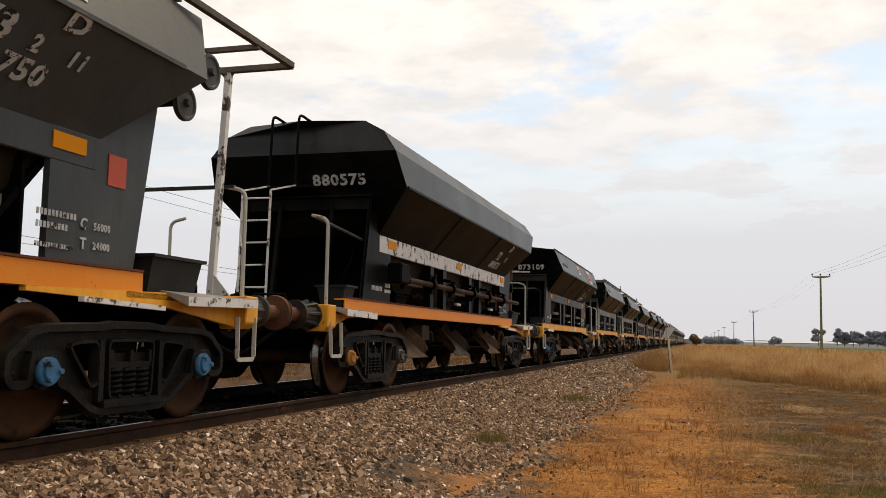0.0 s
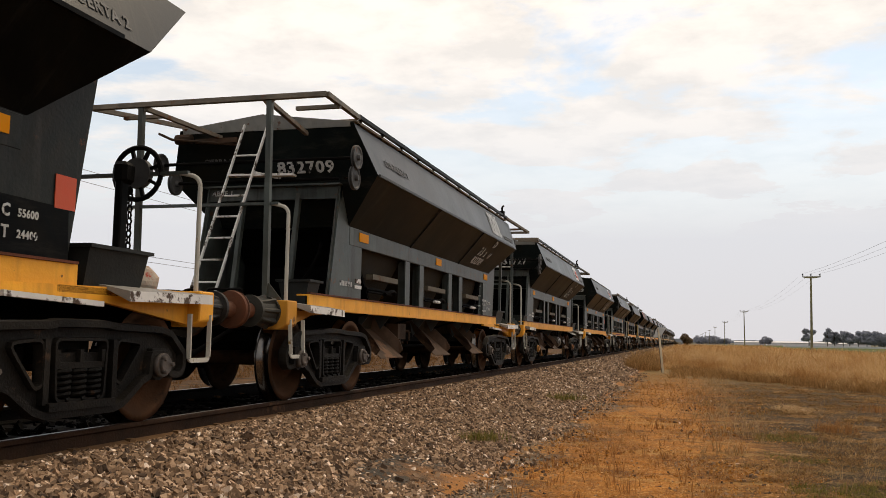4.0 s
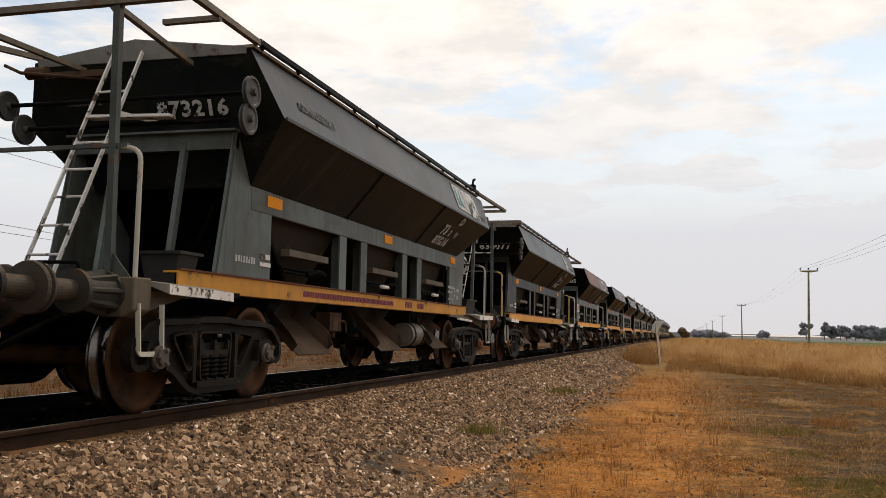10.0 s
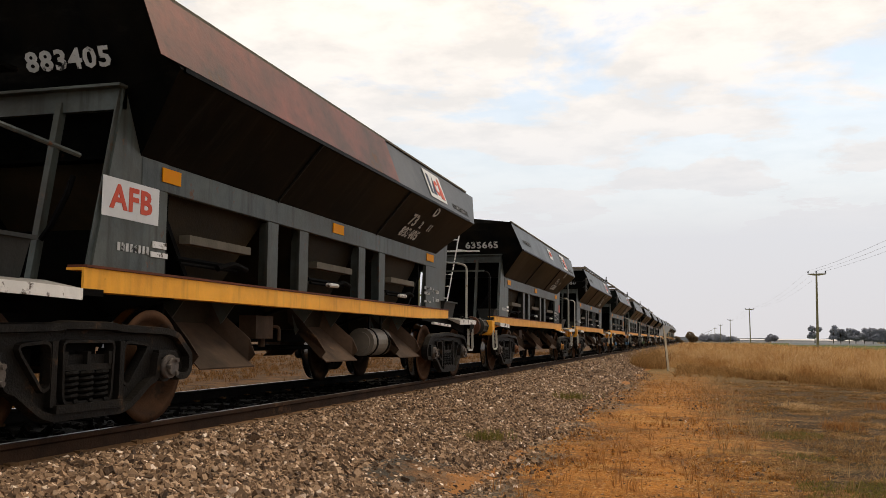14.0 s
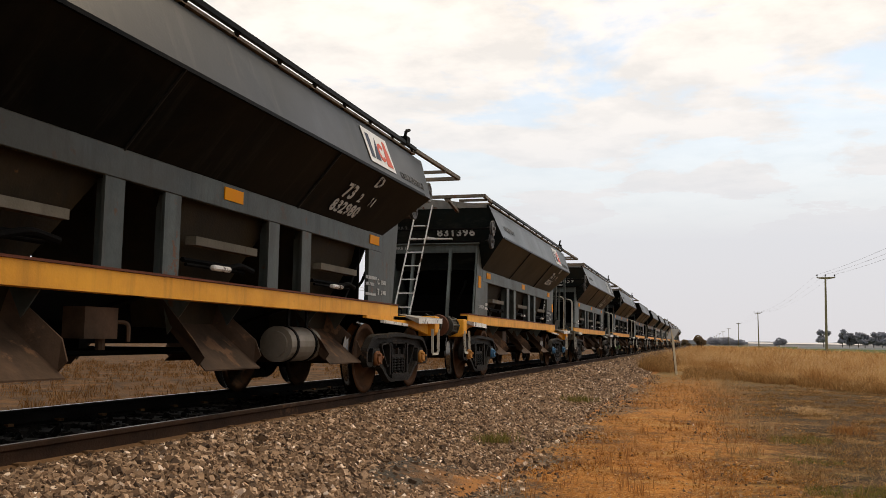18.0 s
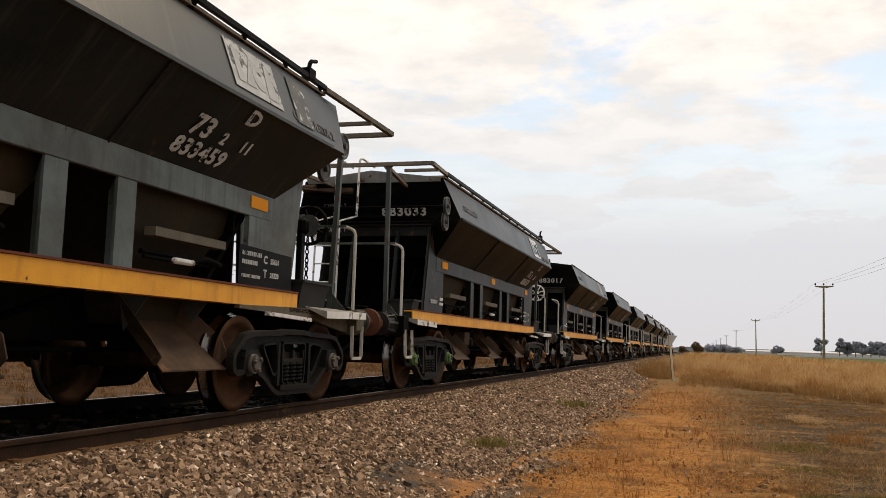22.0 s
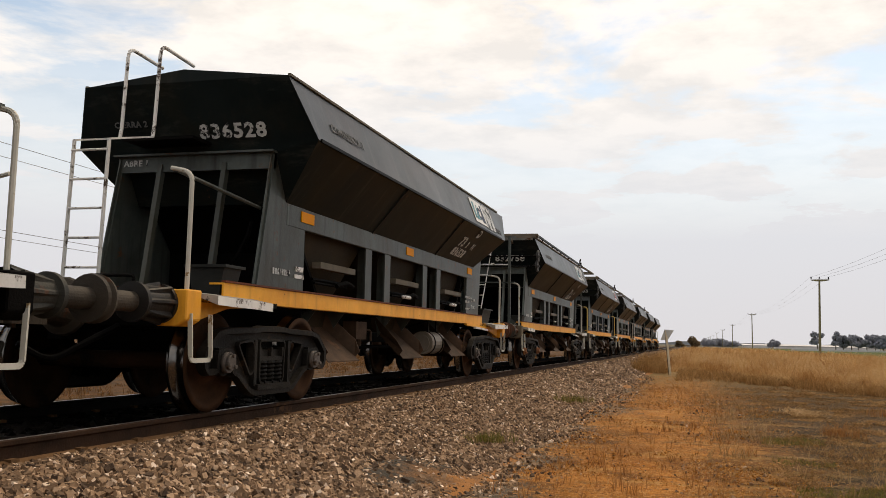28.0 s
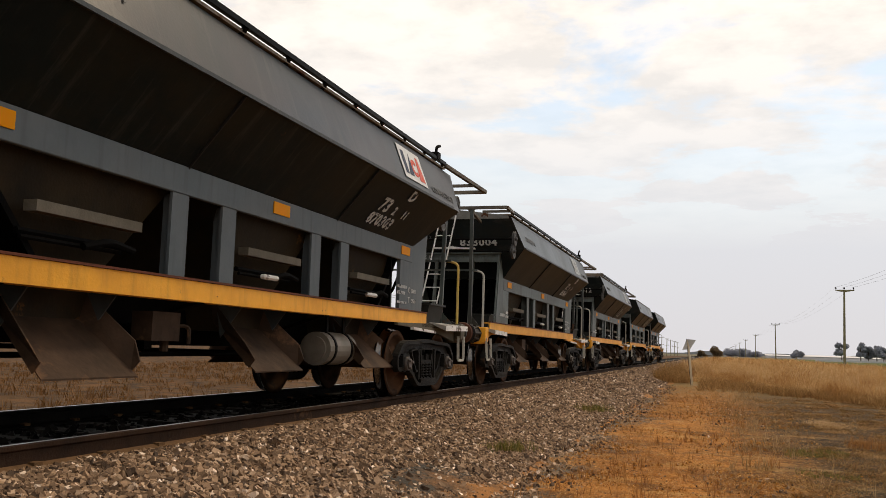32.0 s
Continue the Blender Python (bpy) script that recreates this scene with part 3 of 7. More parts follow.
def rim(bm, loop, x0, x1, h):
    """A raised flange that follows a closed outline in the y-z plane."""
    rings = []
    n = len(loop)
    for i, p in enumerate(loop):
        a, c = Vector(loop[i - 1]), Vector(loop[(i + 1) % n])
        d = (c - a).normalized()
        o = Vector((-d.y, d.x)) * h / 2
        rings.append([bm.verts.new((x, p[0] + k * o.x, p[1] + k * o.y)) for x, k in ((x0, -1), (x1, -0.7), (x1, 0.7), (x0, 1))])
    for a, b in zip(rings, rings[1:] + rings[:1]):
        for k in range(3):
            bm.faces.new((a[k], a[k + 1], b[k + 1], b[k]))


def side_frame(s):
    """Cast bogie side: a pierced web with raised flanges, jaws over the bearings, a bolster end in its middle."""
    half = [(0.985, 0.50), (1.00, 0.345), (1.13, 0.335), (1.185, 0.38), (1.185, 0.50), (1.00, 0.645), (0.86, 0.672), (0.32, 0.686), (0.24, 0.700)]
    low = [(0.765, 0.50), (0.745, 0.335), (0.66, 0.31), (0.55, 0.235), (0.44, 0.165), (0.33, 0.135)]
    outer = half + [(-y, z) for y, z in half[::-1]] + [(-y, z) for y, z in low] + low[::-1]
    outer = softened(outer, 0.025, 2)
    tri = softened([(0.66, 0.575), (0.36, 0.600), (0.355, 0.325), (0.42, 0.295)], 0.07)
    mid = softened([(0.255, 0.60), (0.235, 0.215), (-0.235, 0.215), (-0.255, 0.60)], 0.05)
    holes = [tri, [(-y, z) for y, z in tri[::-1]], mid]
    bm = pierced(outer, holes, lambda p, d: (s * (0.955 + d), p[0], p[1]), 0.045)
    rim(bm, outer, s * 0.985, s * 1.055, 0.064)
    for hole in holes:
        rim(bm, hole, s * 0.985, s * 1.040, 0.028)
    for q in (-1, 1):
        # bearing adapter under the jaw, with its wedge and lug
        box(bm, *sorted((s * 0.94, s * 1.05)), q * 0.875 - 0.115, q * 0.875 + 0.115, 0.485, 0.535)
        tube(bm, [(s * 0.93, q * 0.875, 0.415), (s * 1.035, q * 0.875, 0.415)], 0.112, 16)
        bar(bm, (s * 1.02, q * 0.335, 0.60), (s * 1.02, q * 0.335, 0.20), 0.05, 0.05)
    bar(bm, (s * 1.015, -0.33, 0.185), (s * 1.015, 0.33, 0.185), 0.11, 0.05)
    # the bolster's end with two pockets
    box(bm, *sorted((s * 0.90, s * 1.03)), -0.235, 0.235, 0.415, 0.455)
    box(bm, *sorted((s * 0.90, s * 1.00)), -0.235, 0.235, 0.455, 0.515)
    for y in (-0.22, 0.0, 0.22):
        box(bm, *sorted((s * 0.93, s * 1.035)), y - 0.018, y + 0.018, 0.455, 0.535)
    bmesh.ops.recalc_face_normals(bm, faces=bm.faces)
    return bm


def coil(s, y):
    bm = bmesh.new()
    pts = [(s * 0.985 + 0.050 * math.cos(a), y + 0.078 * math.sin(a), 0.22 + 0.195 * a / 34.2) for a in [0.6 * k for k in range(58)]]
    return tube(bm, pts, 0.017, 6)


def wheelset(cap):
    bm = bmesh.new()
    for s in (-1, 1):
        o = s * 0.845
        prof = [(o - s * 0.09, 0.10), (o - s * 0.085, 0.17), (o - s * 0.03, 0.19), (o - s * 0.025, 0.335), (o - s * 0.075, 0.36), (o - s * 0.075, 0.448), (o - s * 0.048, 0.446), (o - s * 0.035, 0.424), (o + s * 0.055, WHEEL_R - 0.003), (o + s * 0.060, 0.415),
                (o + s * 0.060, 0.352), (o + s * 0.010, 0.332), (o - s * 0.004, 0.25), (o + s * 0.020, 0.175), (o + s * 0.075, 0.150), (o + s * 0.080, 0.09)]
        prof = prof if s > 0 else prof
        lathe(bm, prof, 40, [0, 0, 0, 0, 0, 1, 1, 1, 0, 0, 0, 0, 0, 0, 0])
    tube(bm, [(-0.85, 0, 0), (0.85, 0, 0)], 0.075, 14)
    for s in (-1, 1):
        tube(bm, [(s * 0.88, 0, 0), (s * 1.04, 0, 0)], 0.085, 16)
        tube(bm, [(s * 1.035, 0, 0), (s * 1.085, 0, 0)], 0.086, 18, 2)
        tube(bm, [(s * 1.08, 0, 0), (s * 1.11, 0, 0)], 0.062, 16, 2)
        for k in range(3):
            a = 2 * math.pi * k / 3
            tube(bm, [(s * 1.08, 0.055 * math.cos(a), 0.055 * math.sin(a)), (s * 1.128, 0.055 * math.cos(a), 0.055 * math.sin(a))], 0.018, 6, 2)
    bmesh.ops.recalc_face_normals(bm, faces=bm.faces)
    return bm


def stile(points, mat=0):
    bm = bmesh.new()
    for a, b in zip(points, points[1:]):
        bar(bm, a, b, 0.034, 0.016)
    return bm


def rounded(points, r=0.12, n=5):
    """Points with their inner corners rounded."""
    pts = [Vector(p) for p in points]
    out = [pts[0]]
    for a, b, c in zip(pts, pts[1:], pts[2:]):
        d0, d1 = (a - b), (c - b)
        k = min(r, d0.length * 0.45, d1.length * 0.45)
        p0, p1 = b + d0.normalized() * k, b + d1.normalized() * k
        for i in range(n + 1):
            t = i / n
            out.append((1 - t) ** 2 * p0 + 2 * t * (1 - t) * b + t * t * p1)
    out.append(pts[-1])
    return out


def coupler(e):
    """A flared, ribbed draw casting and its knuckle head."""
    bm = lathe(bmesh.new(), [(-0.02, 0.20), (0.05, 0.235), (0.08, 0.225), (0.10, 0.165), (0.22, 0.135), (0.36, 0.120), (0.44, 0.125)], 18)
    for v in bm.verts:
        v.co = Vector((v.co.y, e * (HEAD_Y + v.co.x), 0.84 + v.co.z))
    head = [(-0.15, 0.40), (0.15, 0.40), (0.19, 0.52), (0.16, 0.78), (0.02, 0.80), (-0.02, 0.66), (-0.20, 0.72), (-0.20, 0.52)]
    prism(bm, softened(head, 0.03, 2), lambda p, d: (p[0], e * (HEAD_Y + p[1]), 0.69 + d), 0.30)
    tube(bm, [(0.09, e * (HEAD_Y + 0.70), 0.66), (0.09, e * (HEAD_Y + 0.70), 1.03)], 0.03, 8)
    bmesh.ops.recalc_face_normals(bm, faces=bm.faces)
    return bm


def buffer_case(e, s):
    """A flared buffer casing with cast ribs, bolted to the headstock."""
    bm = bmesh.new()
    prof = [(-0.01, 0.15, 0), (0.035, 0.15, 0), (0.036, 0.13, 1), (0.20, 0.118, 1), (0.33, 0.112, 1), (0.345, 0.150, 0), (0.385, 0.150, 0), (0.39, 0.09, 0)]
    n = 48
    rings = []
    for d, r, ribbed in prof:
        ring = []
        for k in range(n):
            a = 2 * math.pi * k / n
            rr = r + (0.035 * max(0.0, 1 - d / 0.34) + 0.006 if ribbed and k % 6 in (0, 1) else 0.0)
            ring.append(bm.verts.new((s * BUFFER_X + rr * math.cos(a), e * (HEAD_Y + d), BUFFER_Z + rr * math.sin(a))))
        rings.append(ring)
    for a, b in zip(rings, rings[1:]):
        for k in range(n):
            bm.faces.new((a[k], a[(k + 1) % n], b[(k + 1) % n], b[k]))
    bm.faces.new(rings[-1])
    bmesh.ops.recalc_face_normals(bm, faces=bm.faces)
    return bm


def buffer_head(e, s, reach):
    """The plunger and its round, slightly domed plate."""
    bm = lathe(bmesh.new(), [(0.36, 0.075), (reach - 0.05, 0.075), (reach - 0.04, 0.165), (reach - 0.012, 0.172), (reach, 0.14)], 24)
    for v in bm.verts:
        v.co = Vector((s * BUFFER_X + v.co.y, e * (HEAD_Y + v.co.x), BUFFER_Z + v.co.z))
    bmesh.ops.recalc_face_normals(bm, faces=bm.faces)
    return bm


BUFFER_X, BUFFER_Z = 0.84, 0.87


def make_bogie(parent, y, caps):
    bm = boxed(-0.94, 0.94, -0.20, 0.20, 0.44, 0.66)
    box(bm, -0.30, 0.30, -0.28, 0.28, 0.62, 0.80)
    bogie = part("bogie", bm, CAST, parent, "grimy cast steel two-axle bogie", pose(0, y, 0), bevel=0.015)
    for s in (-1, 1):
        part("side_frame", side_frame(s), BOGIE_CAST, bogie)
        for y_ in (-0.15, 0.0, 0.15):
            part("spring", coil(s, y_), CAST, bogie)
        for q in (-1, 1):
            part("brake_shoe", boxed(*sorted((s * 0.80, s * 0.92)), q * 0.43 - 0.03, q * 0.43 + 0.03, 0.25, 0.55), UNDER, bogie)
    for q, cap in zip((-1, 1), caps):
        w = part("wheelset", wheelset(cap), [WHEEL, TREAD, cap], bogie, "", pose(0, q * AXLE, WHEEL_R))
        for p in w.data.polygons:
            p.use_smooth = len(p.vertices) == 4
    return bogie


def handwheel(parent, x, y, z, r, mat, label="", spokes=8):
    n = 28
    bm = tube(bmesh.new(), [(x + r * math.cos(2 * math.pi * k / n), y, z + r * math.sin(2 * math.pi * k / n)) for k in range(n + 1)], 0.022, 8, 0, False)
    wheel = part("handwheel", bm, mat, parent, label)
    for k in range(spokes):
        a = 2 * math.pi * k / spokes + 0.3
        part("spoke", bar(bmesh.new(), (x + 0.08 * math.cos(a), y, z + 0.08 * math.sin(a)), (x + r * math.cos(a), y, z + r * math.sin(a)), 0.03, 0.025), mat, wheel)
    part("hub", tube(bmesh.new(), [(x, y - 0.03, z), (x, y + 0.03, z)], 0.13 if mat is CAST else 0.06, 18), mat if mat is not CAST else DISC, wheel)
    return wheel


def disc(parent, x, y, z, r=0.135):
    """A chain pulley on a short shaft, turned towards the side."""
    bm = bmesh.new()
    prof = [(-0.022, 0.05), (-0.022, r), (-0.012, r + 0.004), (0.0, r - 0.02), (0.012, r + 0.004), (0.022, r), (0.022, r - 0.02), (0.012, r - 0.03), (0.012, 0.035), (0.05, 0.03), (0.05, 0.018)]
    lathe(bm, prof, 24)
    bmesh.ops.recalc_face_normals(bm, faces=bm.faces)
    return part("pulley", bm, DISC, parent, "dusty grey chain pulley", pose(x, y, z), smooth=False)


DISC = material("dusty pulley paint", (0.085, 0.083, 0.080), (0.048, 0.047, 0.046), 5.0, 0.6, 0.1, 0.15, 60, RUST, 0.62, 0, 0.3)


GABLE = material("faded gable paint", (0.17, 0.175, 0.165), (0.27, 0.265, 0.24), 3.0, 0.6, 0, 0.1, 50, RUST, 0.58, 0.2, 0.1, 5.0)


RAIL_PAINT = material("chipped cream rail paint", (0.40, 0.38, 0.32), (0.50, 0.48, 0.42), 5, 0.5, 0, 0.1, 60, (0.20, 0.12, 0.04), 0.6, 0, 0.15, 5.0)


# wagon paint to the copy lightened for its sky-lit top; grey keeps its own
TOP_PAINTS = {PAINT_DARK.name: SKYLIT_DARK, PAINT_BLACK.name: SKYLIT_BLACK, PAINT_GREY.name: PAINT_GREY}


def make_wagon(kind, spec):
    """kind: 'frame' (roof frame and pulleys), 'plain' (bare roof), 'hood' (rounded hood, white band, side shafts)."""
    w = new("hopper_wagon")
    hood = kind == "hood"
    body_paint, panel_paint = spec["body"], spec["panel"]
    part("hopper", hopper_shell(hood, kind == "frame"), [body_paint, TOP_PAINTS[body_paint.name]], w)
    trims(w, body_paint)
    if kind == "plain":
        for s in (-1, 1):
            part("roof_edge", bar(bmesh.new(), (s * SHOULDER[0], -TOP_Y + 0.02, SHOULDER[1] + 0.012), (s * SHOULDER[0], TOP_Y + REAR - 0.02, SHOULDER[1] + 0.012), 0.03, 0.025), BEAM, w)
    # side bands, posts, corner panels
    for s in (-1, 1):
        bm = boxed(*sorted((s * 0.83, s * 0.875)), -LOW_Y + 0.02, LOW_Y - 0.02, 1.745, 1.965)
        part("side_band", bm, WHITE if hood else panel_paint, w, bevel=0.006)
        for y in (-3.42, 0.10, 3.62):
            part("reflector", boxed(*sorted((s * 0.876, s * 0.886)), y - 0.16, y + 0.16, 1.82, 1.93), REFLECT, w, "orange side reflector")
        for y in (-1.52, -0.80, 0.92, 1.66):
            if hood:
                part("post", boxed(*sorted((s * 0.78, s * 0.88)), y - 0.09, y + 0.09, 1.10, 1.745), body_paint, w)
            else:
                bm = boxed(*sorted((s * 0.842, s * 0.865)), y - 0.11, y + 0.11, 1.10, 1.745)
                box(bm, *sorted((s * 0.72, s * 0.842)), y - 0.012, y + 0.012, 1.10, 1.745)
                part("post", bm, panel_paint, w)
        for e in (-1, 1):
            part("corner_panel", corner_panel(e, s), panel_paint, w)
            part("panel_flange", corner_flange(e, s), panel_paint, w)
        for y in (-2.5, 0.06, 2.55):
            bm = bmesh.new()
            bar(bm, (s * 0.82, y - 0.52, 1.42), (s * 0.82, y + 0.52, 1.42), 0.10, 0.07)
            part("gate_beam", bm, BEAM, w)
            bm = tube(bmesh.new(), [(s * 0.80, y - 0.6, 1.26), (s * 0.80, y + 0.5, 1.26)], 0.022, 6)
            tube(bm, [(s * 0.83, y - 0.6, 1.22), (s * 0.83, y + 0.35, 1.22)], 0.016, 6)
            part("gate_rod", bm, UNDER, w)
            bm = tube(bmesh.new(), rounded([(s * 0.90, y - 0.12, 1.21), (s * 0.92, y + 0.12, 1.27), (s * 0.88, y + 0.42, 1.24)], 0.08), 0.026, 7)
            part("gate_lever", bm, UNDER, w)
            if y > 0:
                part("lever_grip", boxed(*sorted((s * 0.90, s * 0.96)), y - 0.36, y - 0.08, 1.19, 1.235), WHITE, w, "white lever grip", bevel=0.015)
            c = part("chute", chute(s), CHUTE, w, "", pose(0, y - 0.06, 0))
            for q in (-1, 1):
                bm = prism(bmesh.new(), [(0.0, 0.98), (0.30, 0.98), (0.06, 0.66)], lambda p, d: (s * (0.55 + p[0]), y - 0.06 + q * 0.42 + d, p[1]), 0.012)
                part("chute_bracket", bm, panel_paint, w)
        sill = part("side_sill", side_sill(s), spec["sill"], w, "orange rolled steel side sill")
        part("sill_flange", sill_cap(s), FLANGE, sill, "rust-red upper flange")
        for y in (-3.3, -1.2, 1.2, 3.3):
            part("cross_bearer", bar(bmesh.new(), (s * 0.90, y, 0.94), (s * 0.22, y, 0.72), 0.08, 0.03), UNDER, w)
    for y in (-2.5, 0.06, 2.55):
        part("funnel", funnel(y), FUNNEL, w)
    for e in (-1, 1):
        # black as well, for the deep shade behind the end frame
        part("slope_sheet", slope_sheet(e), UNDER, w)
        # the band under the end wall, and its mullions
        bm = boxed(-0.87, 0.87, *sorted((e * (BAND_Y + 0.03), e * (BAND_Y - 0.03))), 2.26, 2.43)
        box(bm, -0.89, 0.89, *sorted((e * (BAND_Y + 0.10), e * (BAND_Y - 0.03))), 2.415, 2.435)
        part("end_band", bm, panel_paint, w)
        for x in (-0.38, 0.34):
            bm = bmesh.new()
            bar(bm, (x, e * (BAND_Y + 0.01), 2.33), (x, e * (BAND_Y + (0.24 if e < 0 else 0.12)), 1.0), 0.07, 0.05)
            part("mullion", bm, panel_paint, w)
        bm = tube(bmesh.new(), [(0.62, e * (BAND_Y - 0.05), 1.75), (0.60, e * (BAND_Y - 0.02), 1.62), (0.50, e * BAND_Y, 1.40), (0.42, e * BAND_Y, 1.30)], 0.022, 6)
        part("hose", bm, UNDER, w)
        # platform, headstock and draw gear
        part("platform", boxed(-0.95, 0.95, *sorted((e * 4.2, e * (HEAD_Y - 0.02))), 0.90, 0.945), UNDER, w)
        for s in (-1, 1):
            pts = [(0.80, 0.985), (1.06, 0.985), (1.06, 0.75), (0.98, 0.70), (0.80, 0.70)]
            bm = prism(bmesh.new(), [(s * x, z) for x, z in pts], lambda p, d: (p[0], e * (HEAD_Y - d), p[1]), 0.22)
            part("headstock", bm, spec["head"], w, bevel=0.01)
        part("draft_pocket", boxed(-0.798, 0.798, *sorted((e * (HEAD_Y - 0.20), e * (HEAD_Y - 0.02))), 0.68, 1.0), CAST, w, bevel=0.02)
        # added black plate that shuts out the sky behind the end opening
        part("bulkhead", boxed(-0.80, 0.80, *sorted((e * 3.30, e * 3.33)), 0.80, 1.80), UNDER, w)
        for s in (-1, 1):
            pts = [(HEAD_Y - 0.22, 0.98), (4.62 if e < 0 else 3.22, 0.925), (4.62 if e < 0 else 3.22, 0.895), (5.15 if e < 0 else 4.6, 0.86), (HEAD_Y - 0.22, 0.72)]
            bm = prism(bmesh.new(), pts, lambda p, d: (s * (0.90 + d), e * p[0], p[1]), 0.05)
            part("corner_gusset", bm, spec["head"], w)
            bm = bmesh.new()
            ys = [HEAD_Y - 0.30, 5.35, 5.1, 4.9, 4.66] if e < 0 else [HEAD_Y - 0.20, 5.45, 5.2, 4.95, 4.7]
            top = [(s * 0.85, e * y, 0.985) for y in ys]
            out = [(s * (1.15 + 0.012 * math.sin(9 * y)), e * y, 0.955 - 0.02 * (HEAD_Y - y)) for y in ys]
            a = [bm.verts.new(p) for p in top]
            b = [bm.verts.new(p) for p in out]
            c = [bm.verts.new((p[0], p[1], p[2] - 0.072)) for p in out]
            for i in range(len(ys) - 1):
                bm.faces.new((a[i], a[i + 1], b[i + 1], b[i])).material_index = 0
                bm.faces.new((b[i], b[i + 1], c[i + 1], c[i])).material_index = 1
                bm.faces.new((c[i], c[i + 1], a[i + 1], a[i])).material_index = 0
            bm.faces.new((a[0], b[0], c[0])); bm.faces.new((a[-1], c[-1], b[-1]))
            bmesh.ops.recalc_face_normals(bm, faces=bm.faces)
            if e > 0:
                part("white_strip", bar(bmesh.new(), (s * 0.985, 3.68, 0.865), (s * 1.0, 4.58, 0.835), 0.05, 0.035), WHITE, w, "white-painted edge strip")
            part("footboard", bm, [PLATE, WHITE], w, "footboard with a flaking white edge")
            pts = rounded([(s * 1.06, e * (HEAD_Y - 0.06), 0.80), (s * 1.07, e * (HEAD_Y - 0.08), 0.44), (s * 1.07, e * (HEAD_Y - 0.37), 0.44), (s * 1.06, e * (HEAD_Y - 0.36), 0.80)], 0.04)
            bm = bmesh.new()
            for p, q in zip(pts, pts[1:]):
                bar(bm, p, q, 0.014, 0.036)
            part("step", bm, RAIL_PAINT, w, "bent flat-bar step")
        part("coupler", coupler(e), COUPLER, w, "rust-grey automatic coupler")
        bm = tube(bmesh.new(), rounded([(0.45, e * (HEAD_Y - 0.1), 0.72), (0.45, e * (HEAD_Y + 0.25), 0.60), (0.30, e * (HEAD_Y + 0.55), 0.42), (0.18, e * (HEAD_Y + 0.74), 0.55)], 0.15), 0.025, 7)
        part("brake_hose", bm, UNDER, w)
        pts = rounded([(0.12, e * (HEAD_Y - 0.12), 0.95), (0.12, e * (HEAD_Y - 0.12), 1.10), (0.50, e * (HEAD_Y - 0.12), 1.10), (0.50, e * (HEAD_Y - 0.12), 0.95)], 0.03)
        bm = bmesh.new()
        tube(bm, pts, 0.014, 6)
        part("grab_iron", bm, CAST, w)
    # reaches low so that no sky shows under the wagon
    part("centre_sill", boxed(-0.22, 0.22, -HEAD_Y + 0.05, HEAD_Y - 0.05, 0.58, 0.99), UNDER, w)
    for e, caps in ((-1, spec["caps"][:2]), (1, spec["caps"][2:])):
        make_bogie(w, e * BOGIE_Y + (-0.34 if kind == "frame" and e < 0 else -0.22 if kind == "frame" else -0.03), caps)
    # brake gear between the bogies
    bm = tube(bmesh.new(), [(0.30, -2.9, 0.50), (0.34, 2.9, 0.52)], 0.022, 6)
    tube(bm, [(-0.35, -3.0, 0.56), (-0.30, 2.7, 0.50)], 0.022, 6)
    box(bm, -0.5, 0.5, -1.35, -1.25, 0.55, 0.75)
    box(bm, -0.25, 0.05, -1.7, -1.0, 0.48, 0.72)
    part("brake_rigging", bm, UNDER, w)
    bm = boxed(0.60, 0.78, -1.66, -1.30, 0.62, 0.84)
    tube(bm, [(0.70, -1.38, 0.62), (0.70, -1.38, 0.54)], 0.035, 8)
    tube(bm, rounded([(0.74, -1.32, 0.74), (0.80, -1.20, 0.74), (0.80, -1.20, 0.60)], 0.05), 0.016, 6)
    part("brake_valve", bm, CHUTE, w, "dusty brake valve box")
    if hood:
        # a shaft along each side with levers and brackets
        for s in (-1, 1):
            part("gate_shaft", tube(bmesh.new(), [(s * 1.02, -3.5, 1.43), (s * 1.02, 4.6, 1.43)], 0.042, 10), CHUTE, w, "long greasy gate shaft")
            for y in (-3.3, -2.0, -0.9, 0.5, 1.7, 3.0):
                bm = tube(bmesh.new(), [(s * 1.02, y - 0.05, 1.43), (s * 1.02, y + 0.05, 1.43)], 0.085, 10)
                bar(bm, (s * 1.02, y, 1.55), (s * 0.84, y, 1.58), 0.12, 0.05)
                bar(bm, (s * 1.06, y, 1.55), (s * 1.00, y, 1.30), 0.10, 0.06)
                part("shaft_bracket", bm, CAST, w)
            part("gate_crank", boxed(*sorted((s * 0.92, s * 1.12)), -3.72, -3.38, 1.36, 1.62), CAST, w, bevel=0.02)
    return w


BIN = material("dark bin steel", (0.012, 0.013, 0.012), (0.026, 0.026, 0.023), 3.0, 0.55, 0, 0.12, 50, RUST, 0.64, 0.2, 0.1, spec=0.15)


